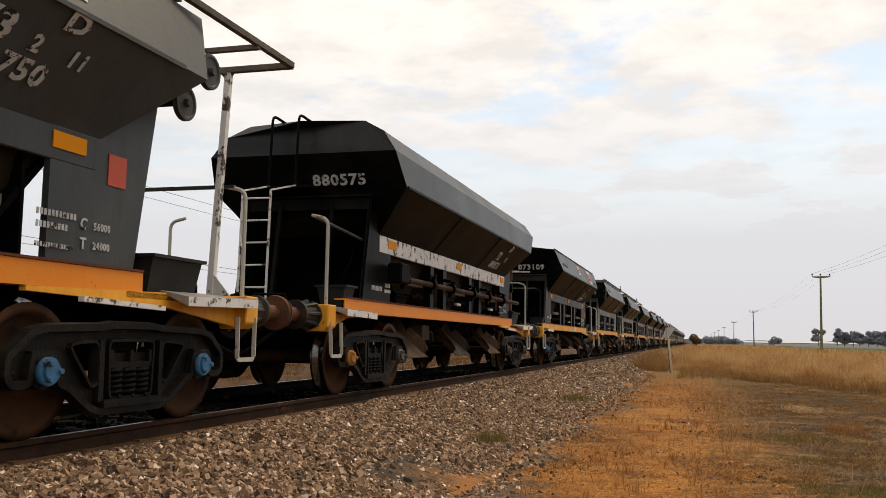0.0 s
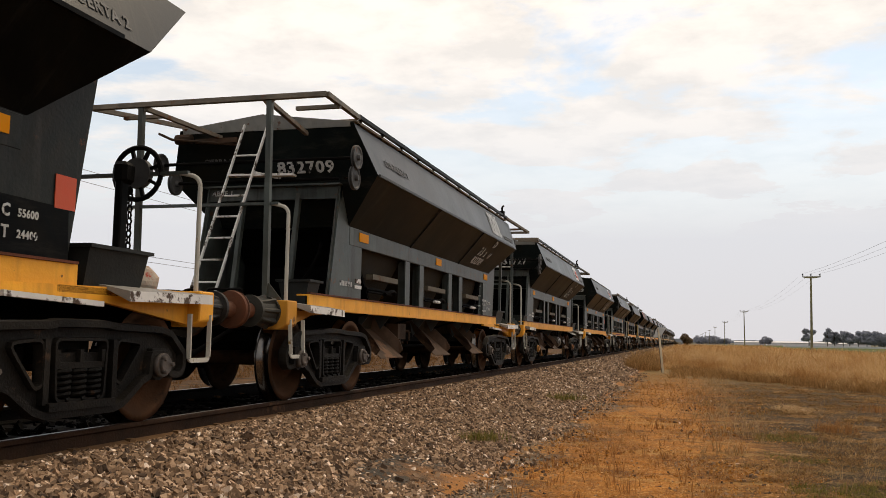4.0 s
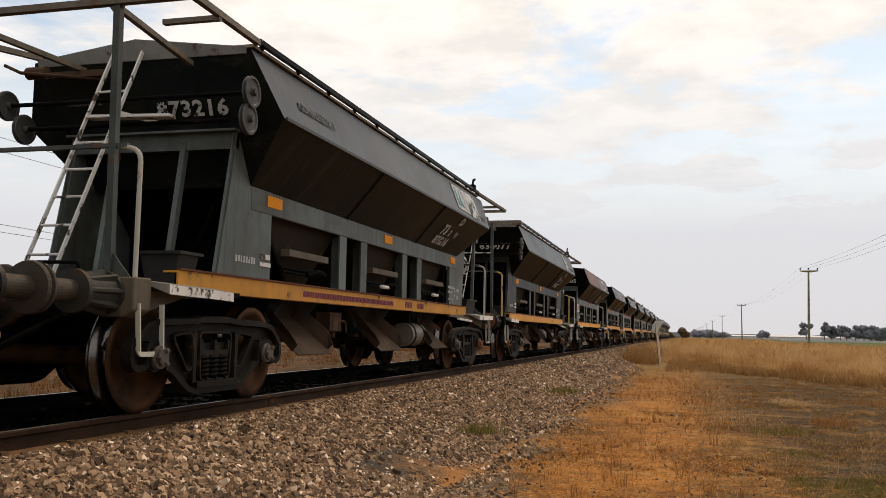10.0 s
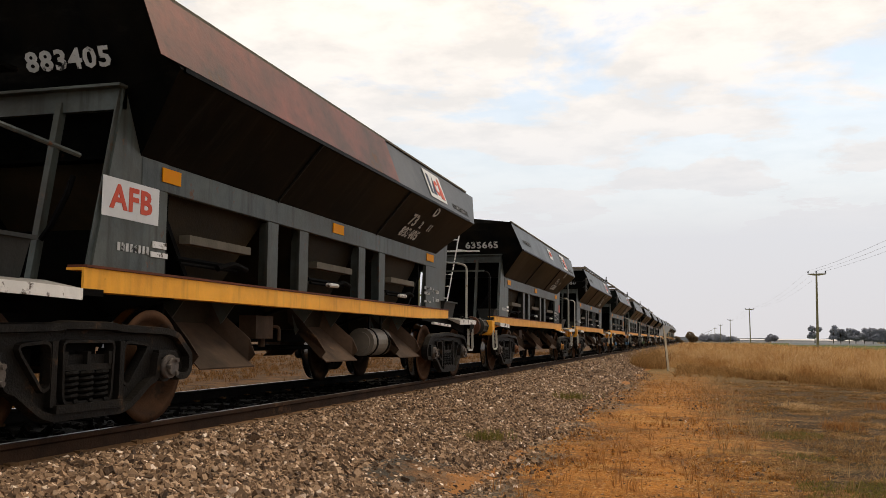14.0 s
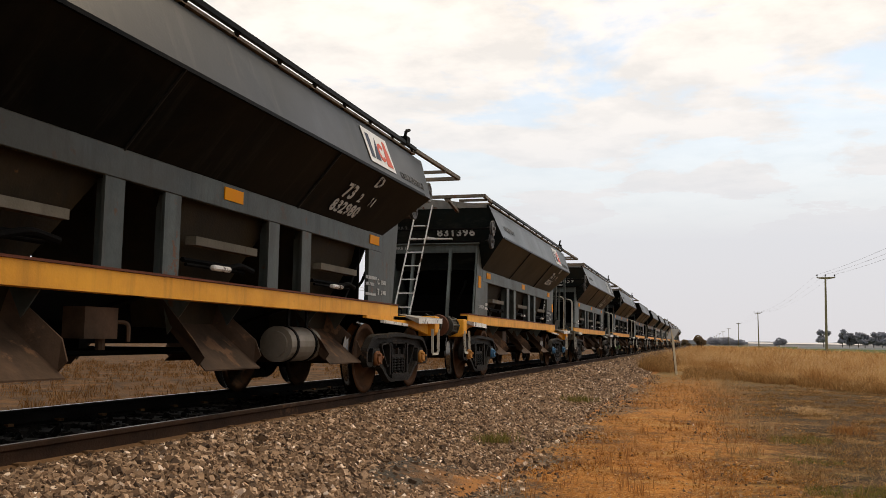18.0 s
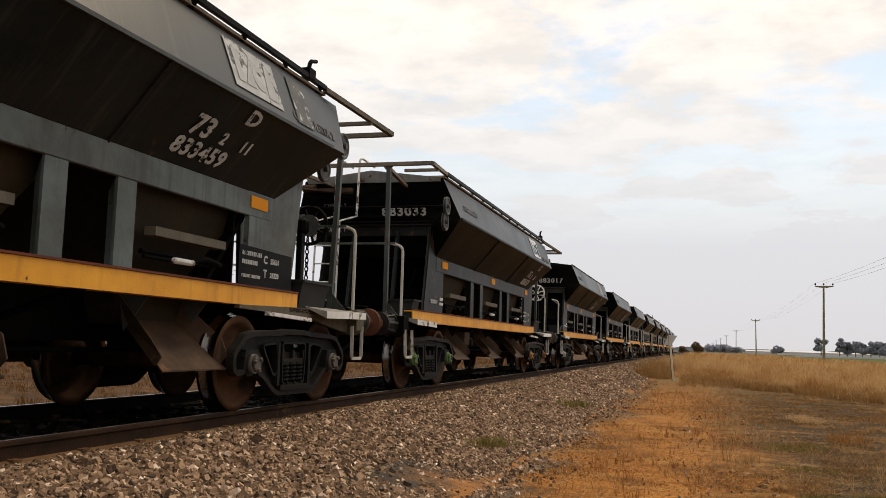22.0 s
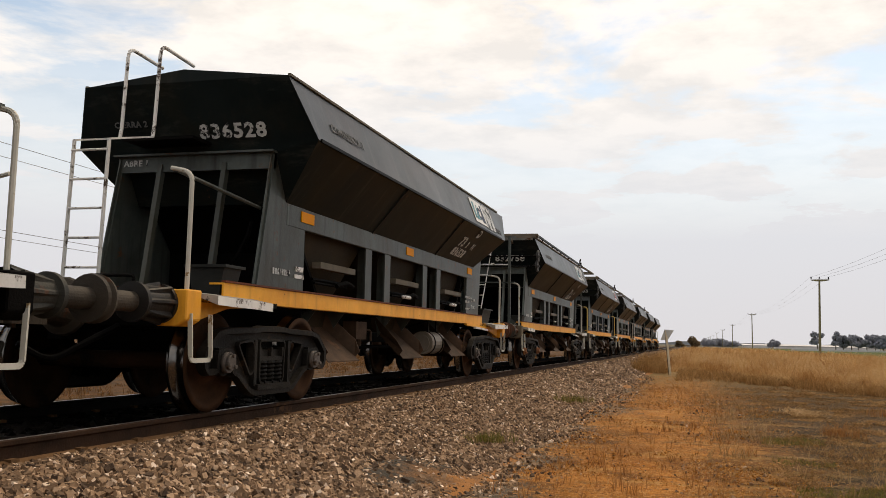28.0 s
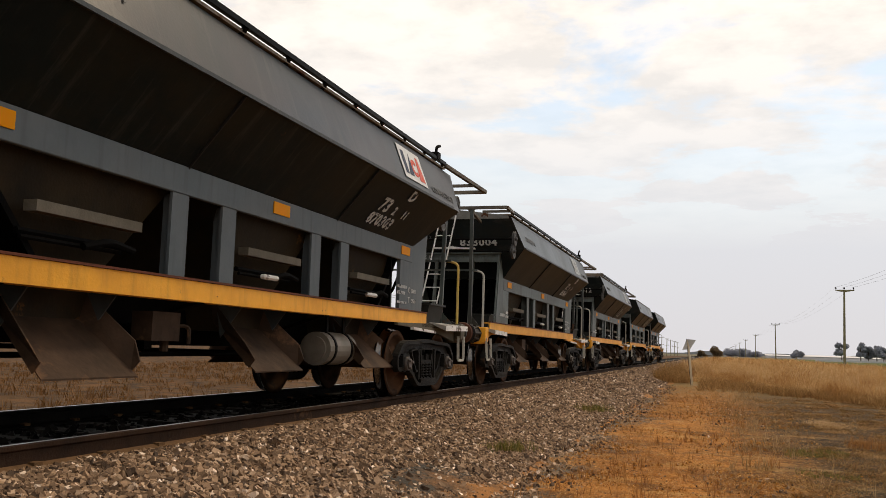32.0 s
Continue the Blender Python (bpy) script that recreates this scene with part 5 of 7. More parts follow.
def bed_material():
    """Dark grit, mixed with orange earth along a ragged foot; under the train its shade is painted in."""
    m = material("ballast grit", (0.035, 0.029, 0.022), (0.075, 0.061, 0.046), 14.0, 0.95, 0, 0.8, 45, (0.15, 0.125, 0.10), 0.62, 0, 0, 25.0, 0.2)
    n, l = m.node_tree.nodes, m.node_tree.links
    bsdf = n["Principled BSDF"]
    was = bsdf.inputs["Base Color"].links[0].from_socket
    co = n.new("ShaderNodeTexCoord")
    sp = n.new("ShaderNodeSeparateXYZ"); l.new(co.outputs["Object"], sp.inputs[0])
    t = n.new("ShaderNodeTexNoise")
    t.inputs["Scale"].default_value, t.inputs["Detail"].default_value, t.inputs["Roughness"].default_value = 1.1, 9, 0.75
    l.new(co.outputs["Object"], t.inputs["Vector"])
    r = n.new("ShaderNodeMapRange")
    for key, v in zip(("From Min", "From Max", "To Min", "To Max"), (0.25, 0.75, -0.7, 0.7)):
        r.inputs[key].default_value = v
    l.new(t.outputs["Fac"], r.inputs["Value"])
    ad = n.new("ShaderNodeMath"); ad.operation = "ADD"
    l.new(sp.outputs["X"], ad.inputs[0]); l.new(r.outputs[0], ad.inputs[1])
    f = n.new("ShaderNodeMapRange")
    f.inputs["From Min"].default_value, f.inputs["From Max"].default_value = -2.25, -1.75
    l.new(ad.outputs[0], f.inputs["Value"])
    q = n.new("ShaderNodeMix"); q.data_type = "RGBA"
    q.inputs["B"].default_value = (0.32, 0.135, 0.038, 1)
    # the train's shade, painted near-black from the near rail across
    train_shade = n.new("ShaderNodeMapRange")
    train_shade.inputs["From Min"].default_value, train_shade.inputs["From Max"].default_value = -3.85, -4.05
    l.new(sp.outputs["X"], train_shade.inputs["Value"])
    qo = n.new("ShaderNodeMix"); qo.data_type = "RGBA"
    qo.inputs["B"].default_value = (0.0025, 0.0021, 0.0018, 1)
    l.new(train_shade.outputs[0], qo.inputs["Factor"]); l.new(was, qo.inputs["A"])
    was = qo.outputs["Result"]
    l.new(f.outputs[0], q.inputs["Factor"]); l.new(was, q.inputs["A"]); l.new(q.outputs["Result"], bsdf.inputs["Base Color"])
    return m


STONE_TONES = [(0.0, (0.053, 0.032, 0.020)), (0.35, (0.166, 0.100, 0.057)), (0.8, (0.345, 0.216, 0.126)), (0.955, (0.53, 0.362, 0.235)), (0.995, (0.86, 0.70, 0.55))]
SOIL = soil_material()
STONE = stone_material("crushed ballast stone", STONE_TONES)
STONE_ONE = stone_material("single ballast stone", STONE_TONES, False)
BED = bed_material()
# stones darkened to stand for the shade under the train
DARK_STONE = stone_material("stone between the rails, darkened for train shade", [(0.0, (0.0015, 0.0012, 0.001)), (0.6, (0.004, 0.0033, 0.0027)), (1.0, (0.011, 0.009, 0.007))], spec=0.04)

# nearer to the track the field lies flat; beyond it runs level to the horizon
xs = [-2600, -1200, -500, -200, -90, -50, -30, -20, -14, -10, -8, -7, -6, -5, -4, -3] + [-2.4 + 0.3 * k for k in range(30)] + [7, 8, 10, 12, 15, 20, 28, 40, 60, 100, 200, 500, 1200, 2600]
ys = [-300, -100, -40, -15, -5, 0, 2, 3] + [4 + 0.4 * k for k in range(60)] + [28.5 + 1.5 * k for k in range(20)] + [60, 70, 85, 100, 130, 170, 230, 320, 460, 700, 1100, 1800, 3000]
gv, gf = [], []
for y in ys:
    for x in xs:
        near_ = max(0.0, 1 - abs(y - 16) / 30) if -2.6 < x < 8 else 0.0
        gv.append((x, y, near_ * 0.05 * noise.noise(Vector((x * 0.7, y * 0.5, 0))) - (0.02 if x < -2.6 else 0)))
nx = len(xs)
for j in range(len(ys) - 1):
    for i in range(nx - 1):
        a = j * nx + i
        gf.append((a, a + 1, a + nx + 1, a + nx))
me = bpy.data.meshes.new("ground")
me.from_pydata(gv, [], gf)
me.materials.append(SOIL)
for p in me.polygons:
    p.use_smooth = True
ground = tagged(new("ground", me), "orange earth path and dry stubble field", "ground", kind="structure")


def bed_height(x):
    """Top of the ballast over the field at a distance across."""
    pts = [(-9.2, -0.05), (-7.6, 0.20), (-6.4, 0.385), (-4.12, 0.385), (-3.83, 0.397), (-3.65, 0.415), (-3.3, 0.40), (-1.75, 0.0), (-1.4, -0.06)]
    for (x0, z0), (x1, z1) in zip(pts, pts[1:]):
        if x0 <= x <= x1:
            return z0 + (z1 - z0) * (x - x0) / (x1 - x0)
    return -0.06


bed_x = [-9.2, -8.4, -7.6, -7, -6.4, -5.6, -4.9, -4.12, -3.83, -3.65, -3.3, -3.0, -2.7, -2.4, -2.1, -1.75, -1.4]
bed_y = [-320, -80, -20, 0, 2] + [3 + 0.5 * k for k in range(60)] + [34 + 3 * k for k in range(20)] + [100, 140, 200, 300, 500, 900, 1800]
bv, bf = [], []
for y in bed_y:
    for x in bed_x:
        wob = 0.03 * noise.noise(Vector((x * 1.3, y * 0.8, 7))) + 0.10 * (noise.noise(Vector((0, y * 0.35, 3))) if x > -2.2 else 0) * 0.4
        bv.append((x + (0.25 * noise.noise(Vector((y * 0.5, 1, 1))) if x > -2.5 else 0), y, bed_height(x) + (wob if y < 60 and x > -3.8 else 0)))
nb = len(bed_x)
for j in range(len(bed_y) - 1):
    for i in range(nb - 1):
        a = j * nb + i
        bf.append((a, a + 1, a + nb + 1, a + nb))
me = bpy.data.meshes.new("ballast")
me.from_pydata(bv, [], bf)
me.materials.append(BED)
ballast = tagged(new("ballast", me), "grey crushed stone ballast bank of the track", "ballast", kind="structure")


def rail_mesh():
    half = [(0.075, -0.150), (0.075, -0.138), (0.012, -0.120), (0.010, -0.045), (0.036, -0.030), (0.037, -0.006), (0.030, -0.001), (0.016, 0.0)]
    prof = half + [(-x, z) for x, z in half[::-1]]
    bm = bmesh.new()
    rings = [[bm.verts.new((x, y, z)) for x, z in prof] for y in (-320, -80, -10, 5, 12, 20, 40, 100, 400, 1500)]
    n_ = len(prof)
    for a, b in zip(rings, rings[1:]):
        for k in range(n_):
            f = bm.faces.new((a[k], a[(k + 1) % n_], b[(k + 1) % n_], b[k]))
            f.material_index = 1 if k == 7 else 2 if k in (0, 1, 13, 14, 15) else 0
    bmesh.ops.recalc_face_normals(bm, faces=bm.faces)
    return bm


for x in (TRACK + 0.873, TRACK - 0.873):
    far_rail = x < TRACK
    r = link_mesh("rail", rail_mesh(), [SHADED_RAIL if far_rail else RAIL_RUST, RAIL_TOP, SHADED_RAIL if far_rail else RAIL_FOOT], None, "greasy steel rail, train shade painted in, with a polished head" if far_rail else "rusty steel rail with a polished head", pose(x, 0, RAIL))
    tagged(r, category="rail", group="rails of the track")

sl = boxed(-1.35, 1.35, -0.12, 0.12, -0.30, -0.148)
bmesh.ops.bevel(sl, geom=list(sl.edges), offset=0.012, segments=1, affect="EDGES")
clip_bm = boxed(-0.062, 0.062, -0.035, 0.035, -0.138, -0.112)
first_clip = None
rails = [o for o in scene.objects if o.name.split(".")[0] == "rail"]
first_sleeper = None
for k in range(110):
    y = 2.0 + 0.62 * k
    at = pose(TRACK, y, RAIL, 0, 0, random.uniform(-1, 1))
    if first_sleeper is None:
        first_sleeper = link_mesh("sleeper", sl, SLEEPER, None, "dark timber sleeper under the rails", at)
        tagged(first_sleeper, category="sleeper", group="sleepers of the track")
    else:
        twin(first_sleeper, None, at)
    for r in rails if k < 60 else ():
        if first_clip is None:
            first_clip = link_mesh("rail_clip", clip_bm, RAIL_FOOT, r, "", pose(0, y, 0))
        else:
            twin(first_clip, r, pose(0, y, 0))


# ---- loose stones ----
ROCK = np.array([(x, y, z) for x in (-1, 1) for y in (-1, 1) for z in (-1, 1)], float)
ROCK_F = np.array([(0, 1, 3, 2), (4, 6, 7, 5), (0, 4, 5, 1), (2, 3, 7, 6), (0, 2, 6, 4), (1, 5, 7, 3)])
rng = np.random.default_rng(4)


def stones_mesh(name, places, sizes, mat):
    """Many crushed stones in one mesh: each a faceted lump pulled out of shape and turned at random."""
    n_ = len(places)
    v = ROCK[None] * rng.uniform(0.62, 1.0, (n_, 8, 1)) + 0.20 * rng.uniform(-1, 1, (n_, 8, 3))
    v *= rng.uniform(0.7, 1.3, (n_, 1, 3)) * np.array([1, 0.9, 0.72])
    q = rng.normal(size=(n_, 4)); q /= np.linalg.norm(q, axis=1)[:, None]
    a, b, c, d = q.T
    R = np.stack([np.stack([a*a+b*b-c*c-d*d, 2*(b*c-a*d), 2*(b*d+a*c)], -1), np.stack([2*(b*c+a*d), a*a-b*b+c*c-d*d, 2*(c*d-a*b)], -1), np.stack([2*(b*d-a*c), 2*(c*d+a*b), a*a-b*b-c*c+d*d], -1)], -2)
    v = np.einsum("nij,nkj->nki", R, v) * (sizes[:, None, None] / 2) + places[:, None]
    f = (ROCK_F[None] + 8 * np.arange(n_)[:, None, None]).reshape(-1, 4)
    me_ = bpy.data.meshes.new(name)
    me_.from_pydata(v.reshape(-1, 3).tolist(), [], f.tolist())
    me_.materials.append(mat)
    return me_


def scatter(count, x0, x1, y0, y1, lo, hi, toe=0.0):
    x, y = rng.uniform(x0, x1, count), rng.uniform(y0, y1, count)
    s = rng.uniform(lo, hi, count)
    z = np.array([bed_height(min(a, -1.45)) + 0.03 * noise.noise(Vector((a * 1.3, b * 0.8, 7))) if a < -1.75 else 0.0 for a, b in zip(x, y)])
    return np.stack([x, y, z + s * 0.12], -1), s


def toe(count, y0, y1, lo, hi):
    """Stones that thin out over the foot of the bank."""
    p, s = scatter(count, -2.0, -0.7, y0, y1, lo, hi)
    p[:, 0] = -2.05 + np.abs(rng.normal(0, 0.28, count)) + np.array([0.35 * noise.noise(Vector((0, q * 0.45, 5))) for q in p[:, 1]])
    p[:, 2] = np.array([bed_height(min(q, -1.45)) if q < -1.75 else 0.0 for q in p[:, 0]]) + s * 0.1
    return p, s


sets = [scatter(29000, -3.84, -1.8, 3.6, 11, 0.024, 0.052), scatter(22000, -3.84, -1.8, 11, 22, 0.030, 0.060), scatter(14000, -3.84, -1.85, 22, 55, 0.045, 0.085), scatter(5000, -3.9, -1.9, 55, 110, 0.06, 0.11), toe(2600, 3.6, 14, 0.02, 0.055), toe(4200, 3.6, 7.5, 0.014, 0.046), toe(1500, 14, 34, 0.03, 0.06), scatter(900, -1.7, 0.7, 4.2, 26, 0.008, 0.028), scatter(420, -0.2, 1.0, 4.5, 24, 0.012, 0.040)]
me = stones_mesh("loose_stones", np.concatenate([p for p, s in sets]), np.concatenate([s for p, s in sets]), STONE)
loose = tagged(new("loose_stones", me), kind="stuff")
loose.parent = ballast
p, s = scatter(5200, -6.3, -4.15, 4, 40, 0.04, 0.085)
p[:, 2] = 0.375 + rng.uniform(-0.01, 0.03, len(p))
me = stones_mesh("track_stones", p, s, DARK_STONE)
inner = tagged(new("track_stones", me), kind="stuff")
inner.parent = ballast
shapes = [stones_mesh("stone", np.zeros((1, 3)), np.array([1.0]), STONE_ONE) for _ in range(10)]
for k in range(300):
    (p,), (sz,) = scatter(1, -3.6, -1.9, 4.2, 8.5, 0.042, 0.068)
    o = new("stone", shapes[k % 10])
    o.parent = ballast
    o.matrix_basis = Matrix.LocRotScale(Vector((p[0], p[1], p[2] + 0.012)), Euler(rng.uniform(0, 6.28, 3)), Vector((sz, sz, sz)))


# earth clods over the path
CLOD = stone_material("orange earth clod", [(0.0, (0.22, 0.090, 0.022)), (0.4, (0.36, 0.150, 0.032)), (0.8, (0.50, 0.225, 0.055)), (1.0, (0.62, 0.38, 0.18))], spec=0.1)
p, s = scatter(8000, -1.75, 1.2, 4.2, 9.5, 0.005, 0.020)
q, r = scatter(4200, -1.75, 1.4, 9.5, 26, 0.010, 0.034)
p, s = np.concatenate([p, q]), np.concatenate([s, r])
keep = np.array([noise.noise(Vector((a[0] * 1.1, a[1] * 1.6, 41))) + 0.5 * noise.noise(Vector((a[0] * 3.1, a[1] * 4.0, 4))) > 0.02 for a in p])
p[:, 2] -= 0.05 * s
clods = tagged(new("earth_clods", stones_mesh("earth_clods", p[keep], s[keep], CLOD)), kind="stuff")
clods.parent = ground


# ---- grass ----
def blade_material(name, tones):
    m = bpy.data.materials.new(name)
    m.use_nodes = True
    n, l = m.node_tree.nodes, m.node_tree.links
    bsdf = n["Principled BSDF"]
    bsdf.inputs["Roughness"].default_value = 0.8
    bsdf.inputs["Specular IOR Level"].default_value = 0.2
    ramp_ = n.new("ShaderNodeValToRGB")
    while len(ramp_.color_ramp.elements) < len(tones):
        ramp_.color_ramp.elements.new(0.5)
    for e, (pos, c) in zip(ramp_.color_ramp.elements, tones):
        e.position, e.color = pos, (*c, 1)
    l.new(n.new("ShaderNodeNewGeometry").outputs["Random Per Island"], ramp_.inputs[0])
    l.new(ramp_.outputs[0], bsdf.inputs["Base Color"])
    thin = n.new("ShaderNodeBsdfTranslucent")
    l.new(ramp_.outputs[0], thin.inputs["Color"])
    both = n.new("ShaderNodeMixShader")
    both.inputs[0].default_value = 0.4
    l.new(bsdf.outputs[0], both.inputs[1]); l.new(thin.outputs[0], both.inputs[2])
    l.new(both.outputs[0], n["Material Output"].inputs["Surface"])
    return m


STRAW = blade_material("dry straw", [(0.0, (0.30, 0.1465, 0.0465)), (0.3, (0.47, 0.2599, 0.0977)), (0.78, (0.64, 0.3874, 0.1674)), (1.0, (0.24, 0.1134, 0.0353))])
STRAW_PALE = blade_material("pale straw", [(0.0, (0.42, 0.2457, 0.0977)), (0.4, (0.60, 0.3780, 0.1721)), (1.0, (0.74, 0.5103, 0.2697))])
STRAW_RUSSET = blade_material("russet dry grass", [(0.0, (0.20, 0.0898, 0.0279)), (0.5, (0.36, 0.1748, 0.0577)), (1.0, (0.50, 0.2740, 0.1023))])
TRAMPLED = blade_material("trampled straw", [(0.0, (0.150, 0.0756, 0.0260)), (0.5, (0.29, 0.1559, 0.0558)), (1.0, (0.47, 0.2788, 0.1163))])
PLUME = blade_material("pale seed heads", [(0.0, (0.42, 0.2551, 0.1116)), (0.6, (0.58, 0.3780, 0.1860)), (1.0, (0.68, 0.4725, 0.2697))])
STUBBLE = blade_material("stubble", [(0.0, (0.105, 0.0539, 0.0186)), (0.4, (0.180, 0.0983, 0.0344)), (0.8, (0.33, 0.1937, 0.0763)), (1.0, (0.120, 0.0869, 0.0242))])
WEED = blade_material("green weed", [(0.0, (0.095, 0.095, 0.021)), (0.6, (0.175, 0.150, 0.040)), (1.0, (0.27, 0.195, 0.060))])
PATH_BLADE = blade_material("russet path growth", [(0.0, (0.28, 0.0992, 0.0242)), (0.5, (0.46, 0.1890, 0.0512)), (1.0, (0.62, 0.3307, 0.1209))])
FAR_STRAW = blade_material("russet straw", [(0.0, (0.085, 0.0397, 0.0121)), (0.5, (0.16, 0.0756, 0.0251)), (1.0, (0.25, 0.1276, 0.0465))])
DRY_STALK = blade_material("grey-tan dry stalks", [(0.0, (0.20, 0.1181, 0.0512)), (0.5, (0.34, 0.2126, 0.0977)), (1.0, (0.48, 0.3213, 0.1674))])
RUSSET = blade_material("russet weed", [(0.0, (0.24, 0.0992, 0.0326)), (0.6, (0.36, 0.1654, 0.0558)), (1.0, (0.46, 0.2457, 0.0930))])


def grass_mesh(name, roots, heights, widths, mat, lean=0.35, per=1, rise=1.0, spread=0.0):
    """Bent blades: a strip of two pieces and a tip each."""
    roots, heights, widths = (np.repeat(a, per, 0) for a in (roots, heights, widths))
    n_ = len(roots)
    a = rng.uniform(0, 2 * np.pi, n_)
    roots = roots + np.stack([rng.normal(0, 1, n_), rng.normal(0, 1, n_), np.zeros(n_)], -1) * np.maximum(heights * 0.12, spread)[:, None]
    out = np.stack([np.cos(a), np.sin(a), np.zeros(n_)], -1)
    side = np.stack([-np.sin(a + 0.7), np.cos(a + 0.7), np.zeros(n_)], -1) * widths[:, None] / 2
    h = heights * rng.uniform(0.55, 1.1, n_)
    b = lean * rng.uniform(0.2, 1.2, n_)
    up = np.array([0, 0, rise])
    mid = roots + up * (h * 0.55)[:, None] + out * (h * b * 0.35)[:, None]
    tip = roots + up * (h * (1 - 0.25 * b))[:, None] + out * (h * b)[:, None]
    v = np.stack([roots - side, roots + side, mid + side * 0.8, mid - side * 0.8, tip], 1)
    base = 5 * np.arange(n_)[:, None]
    quads, tris = base + np.array([[0, 1, 2, 3]]), base + np.array([[3, 2, 4]])
    me_ = bpy.data.meshes.new(name)
    me_.from_pydata(v.reshape(-1, 3).tolist(), [], quads.tolist() + tris.tolist())
    me_.materials.append(mat)
    return me_


def grass(name, label, roots, heights, widths, mat, lean=0.35, per=1, rise=1.0, spread=0.0):
    return tagged(new(name, grass_mesh(name, np.asarray(roots), np.asarray(heights), np.asarray(widths), mat, lean, per, rise, spread)), label, "grass", kind="stuff")


def edge_of_tall(x):
    """Where the uncut grass begins, along the track."""
    return np.interp(x, [-2.2, -1.5, -0.9, 0.2, 1.6, 3.3, 4.4, 8, 20], [41, 40, 41, 38.5, 32.5, 27.2, 25.6, 23.5, 20])


def tall_roots(count, x0, x1, y1, power):
    x = rng.uniform(x0, x1, count)
    y0 = edge_of_tall(x) + 0.4 * rng.normal(size=count) + np.array([2.6 * noise.noise(Vector((q * 0.8, 3, 1))) + 1.2 * noise.noise(Vector((q * 2.6, 1, 1))) for q in x])
    y = y0 + (y1 - y0) * rng.uniform(0, 1, count) ** power
    return np.stack([x, y, np.zeros(count)], -1)


def patchy(r_, lo, hi):
    """Heights that swell and sink from clump to clump."""
    return np.array([lo + (hi - lo) * min(1, max(0, 0.5 + 0.9 * noise.noise(Vector((q[0] * 0.55, q[1] * 0.35, 4))) + 0.4 * noise.noise(Vector((q[0] * 2.1, q[1] * 1.4, 8))))) for q in r_]) * rng.uniform(0.75, 1.12, len(r_))


for count, x0, x1, y1, power, wd, per in ((7000, -1.6, 14, 46, 1.35, 0.008, 11), (4800, -2.2, 24, 110, 1.6, 0.017, 8), (3000, -2.6, 16, 230, 1.1, 0.045, 7)):
    r_ = tall_roots(count, x0, x1, y1, power)
    h_ = patchy(r_, 0.42, 1.08) * np.clip(0.36 + (r_[:, 1] - edge_of_tall(r_[:, 0])) / 5, 0.36, 1)
    kind_ = np.array([noise.noise(Vector((q[0] * 0.8, q[1] * 0.45, 17))) + 0.5 * noise.noise(Vector((q[0] * 2.6, q[1] * 1.5, 3))) for q in r_]) + rng.normal(0, 0.12, count)
    for mat, pick in ((STRAW, np.abs(kind_) <= 0.14), (STRAW_PALE, kind_ > 0.14), (STRAW_RUSSET, kind_ < -0.14)):
        grass("tall_grass", "uncut tan dry grass beside the track", r_[pick], h_[pick], np.full(int(pick.sum()), wd), mat, 0.75, per)
r_ = tall_roots(2600, -0.6, 12, 31, 2.2)
r_[:, 1] -= np.abs(rng.normal(0, 1.0, 2600)) * (r_[:, 1] / 30)
grass("trampled_grass", "brown trampled grass at the mown edge", r_, rng.uniform(0.15, 0.45, 2600), np.full(2600, 0.010), TRAMPLED, 1.3, 9)
r_ = np.stack([rng.uniform(-2.3, -1.1, 420), rng.uniform(36.0, 44, 420), np.full(420, 0.05)], -1)
grass("bank_grass", "russet brush against the ballast bank", r_, patchy(r_, 0.3, 0.95), np.full(420, 0.012), TRAMPLED, 0.8, 10)
r_ = tall_roots(4200, -1.8, 14, 60, 1.2)
h_ = patchy(r_, 0.5, 1.05)
r_[:, 2] = h_ * 0.68
grass("grass_plumes", "pale feathery seed heads over the dry grass", r_, np.full(4200, 0.18), np.full(4200, 0.009), PLUME, 1.4, 3)
# lying cut straw
n_ = 9000
r_ = np.stack([rng.uniform(-1.3, 8, n_), 4.2 + 30 * rng.uniform(0, 1, n_) ** 1.5, np.full(n_, 0.012)], -1)
r_ = r_[[noise.noise(Vector((q[0] * 0.7, q[1] * 0.9, 12))) + 0.5 * noise.noise(Vector((q[0] * 0.25, q[1] * 1.3, 2))) > 0.12 for q in r_]]
grass("cut_straw", "pale cut straw lying on the ground", r_, rng.uniform(0.05, 0.17, len(r_)), np.full(len(r_), 0.005), TRAMPLED, 3.0, 4, 0.3)
r_ = np.stack([1.85 + rng.normal(0, 0.20, 260), 17.5 + rng.normal(0, 0.45, 260), np.full(260, 0.006)], -1)
grass("straw_patch", "pale patch of raked straw", r_, rng.uniform(0.03, 0.09, 260), np.full(260, 0.006), PLUME, 3.0, 4)
n_ = 2200
r_ = np.stack([rng.normal(-0.6, 0.7, n_), 4.2 + 22 * rng.uniform(0, 1, n_) ** 1.4, np.full(n_, 0.006)], -1)
grass("straw_litter", "bits of pale straw on the earth path", r_, rng.uniform(0.02, 0.08, n_), np.full(n_, 0.004), STRAW, 3.0, 2)
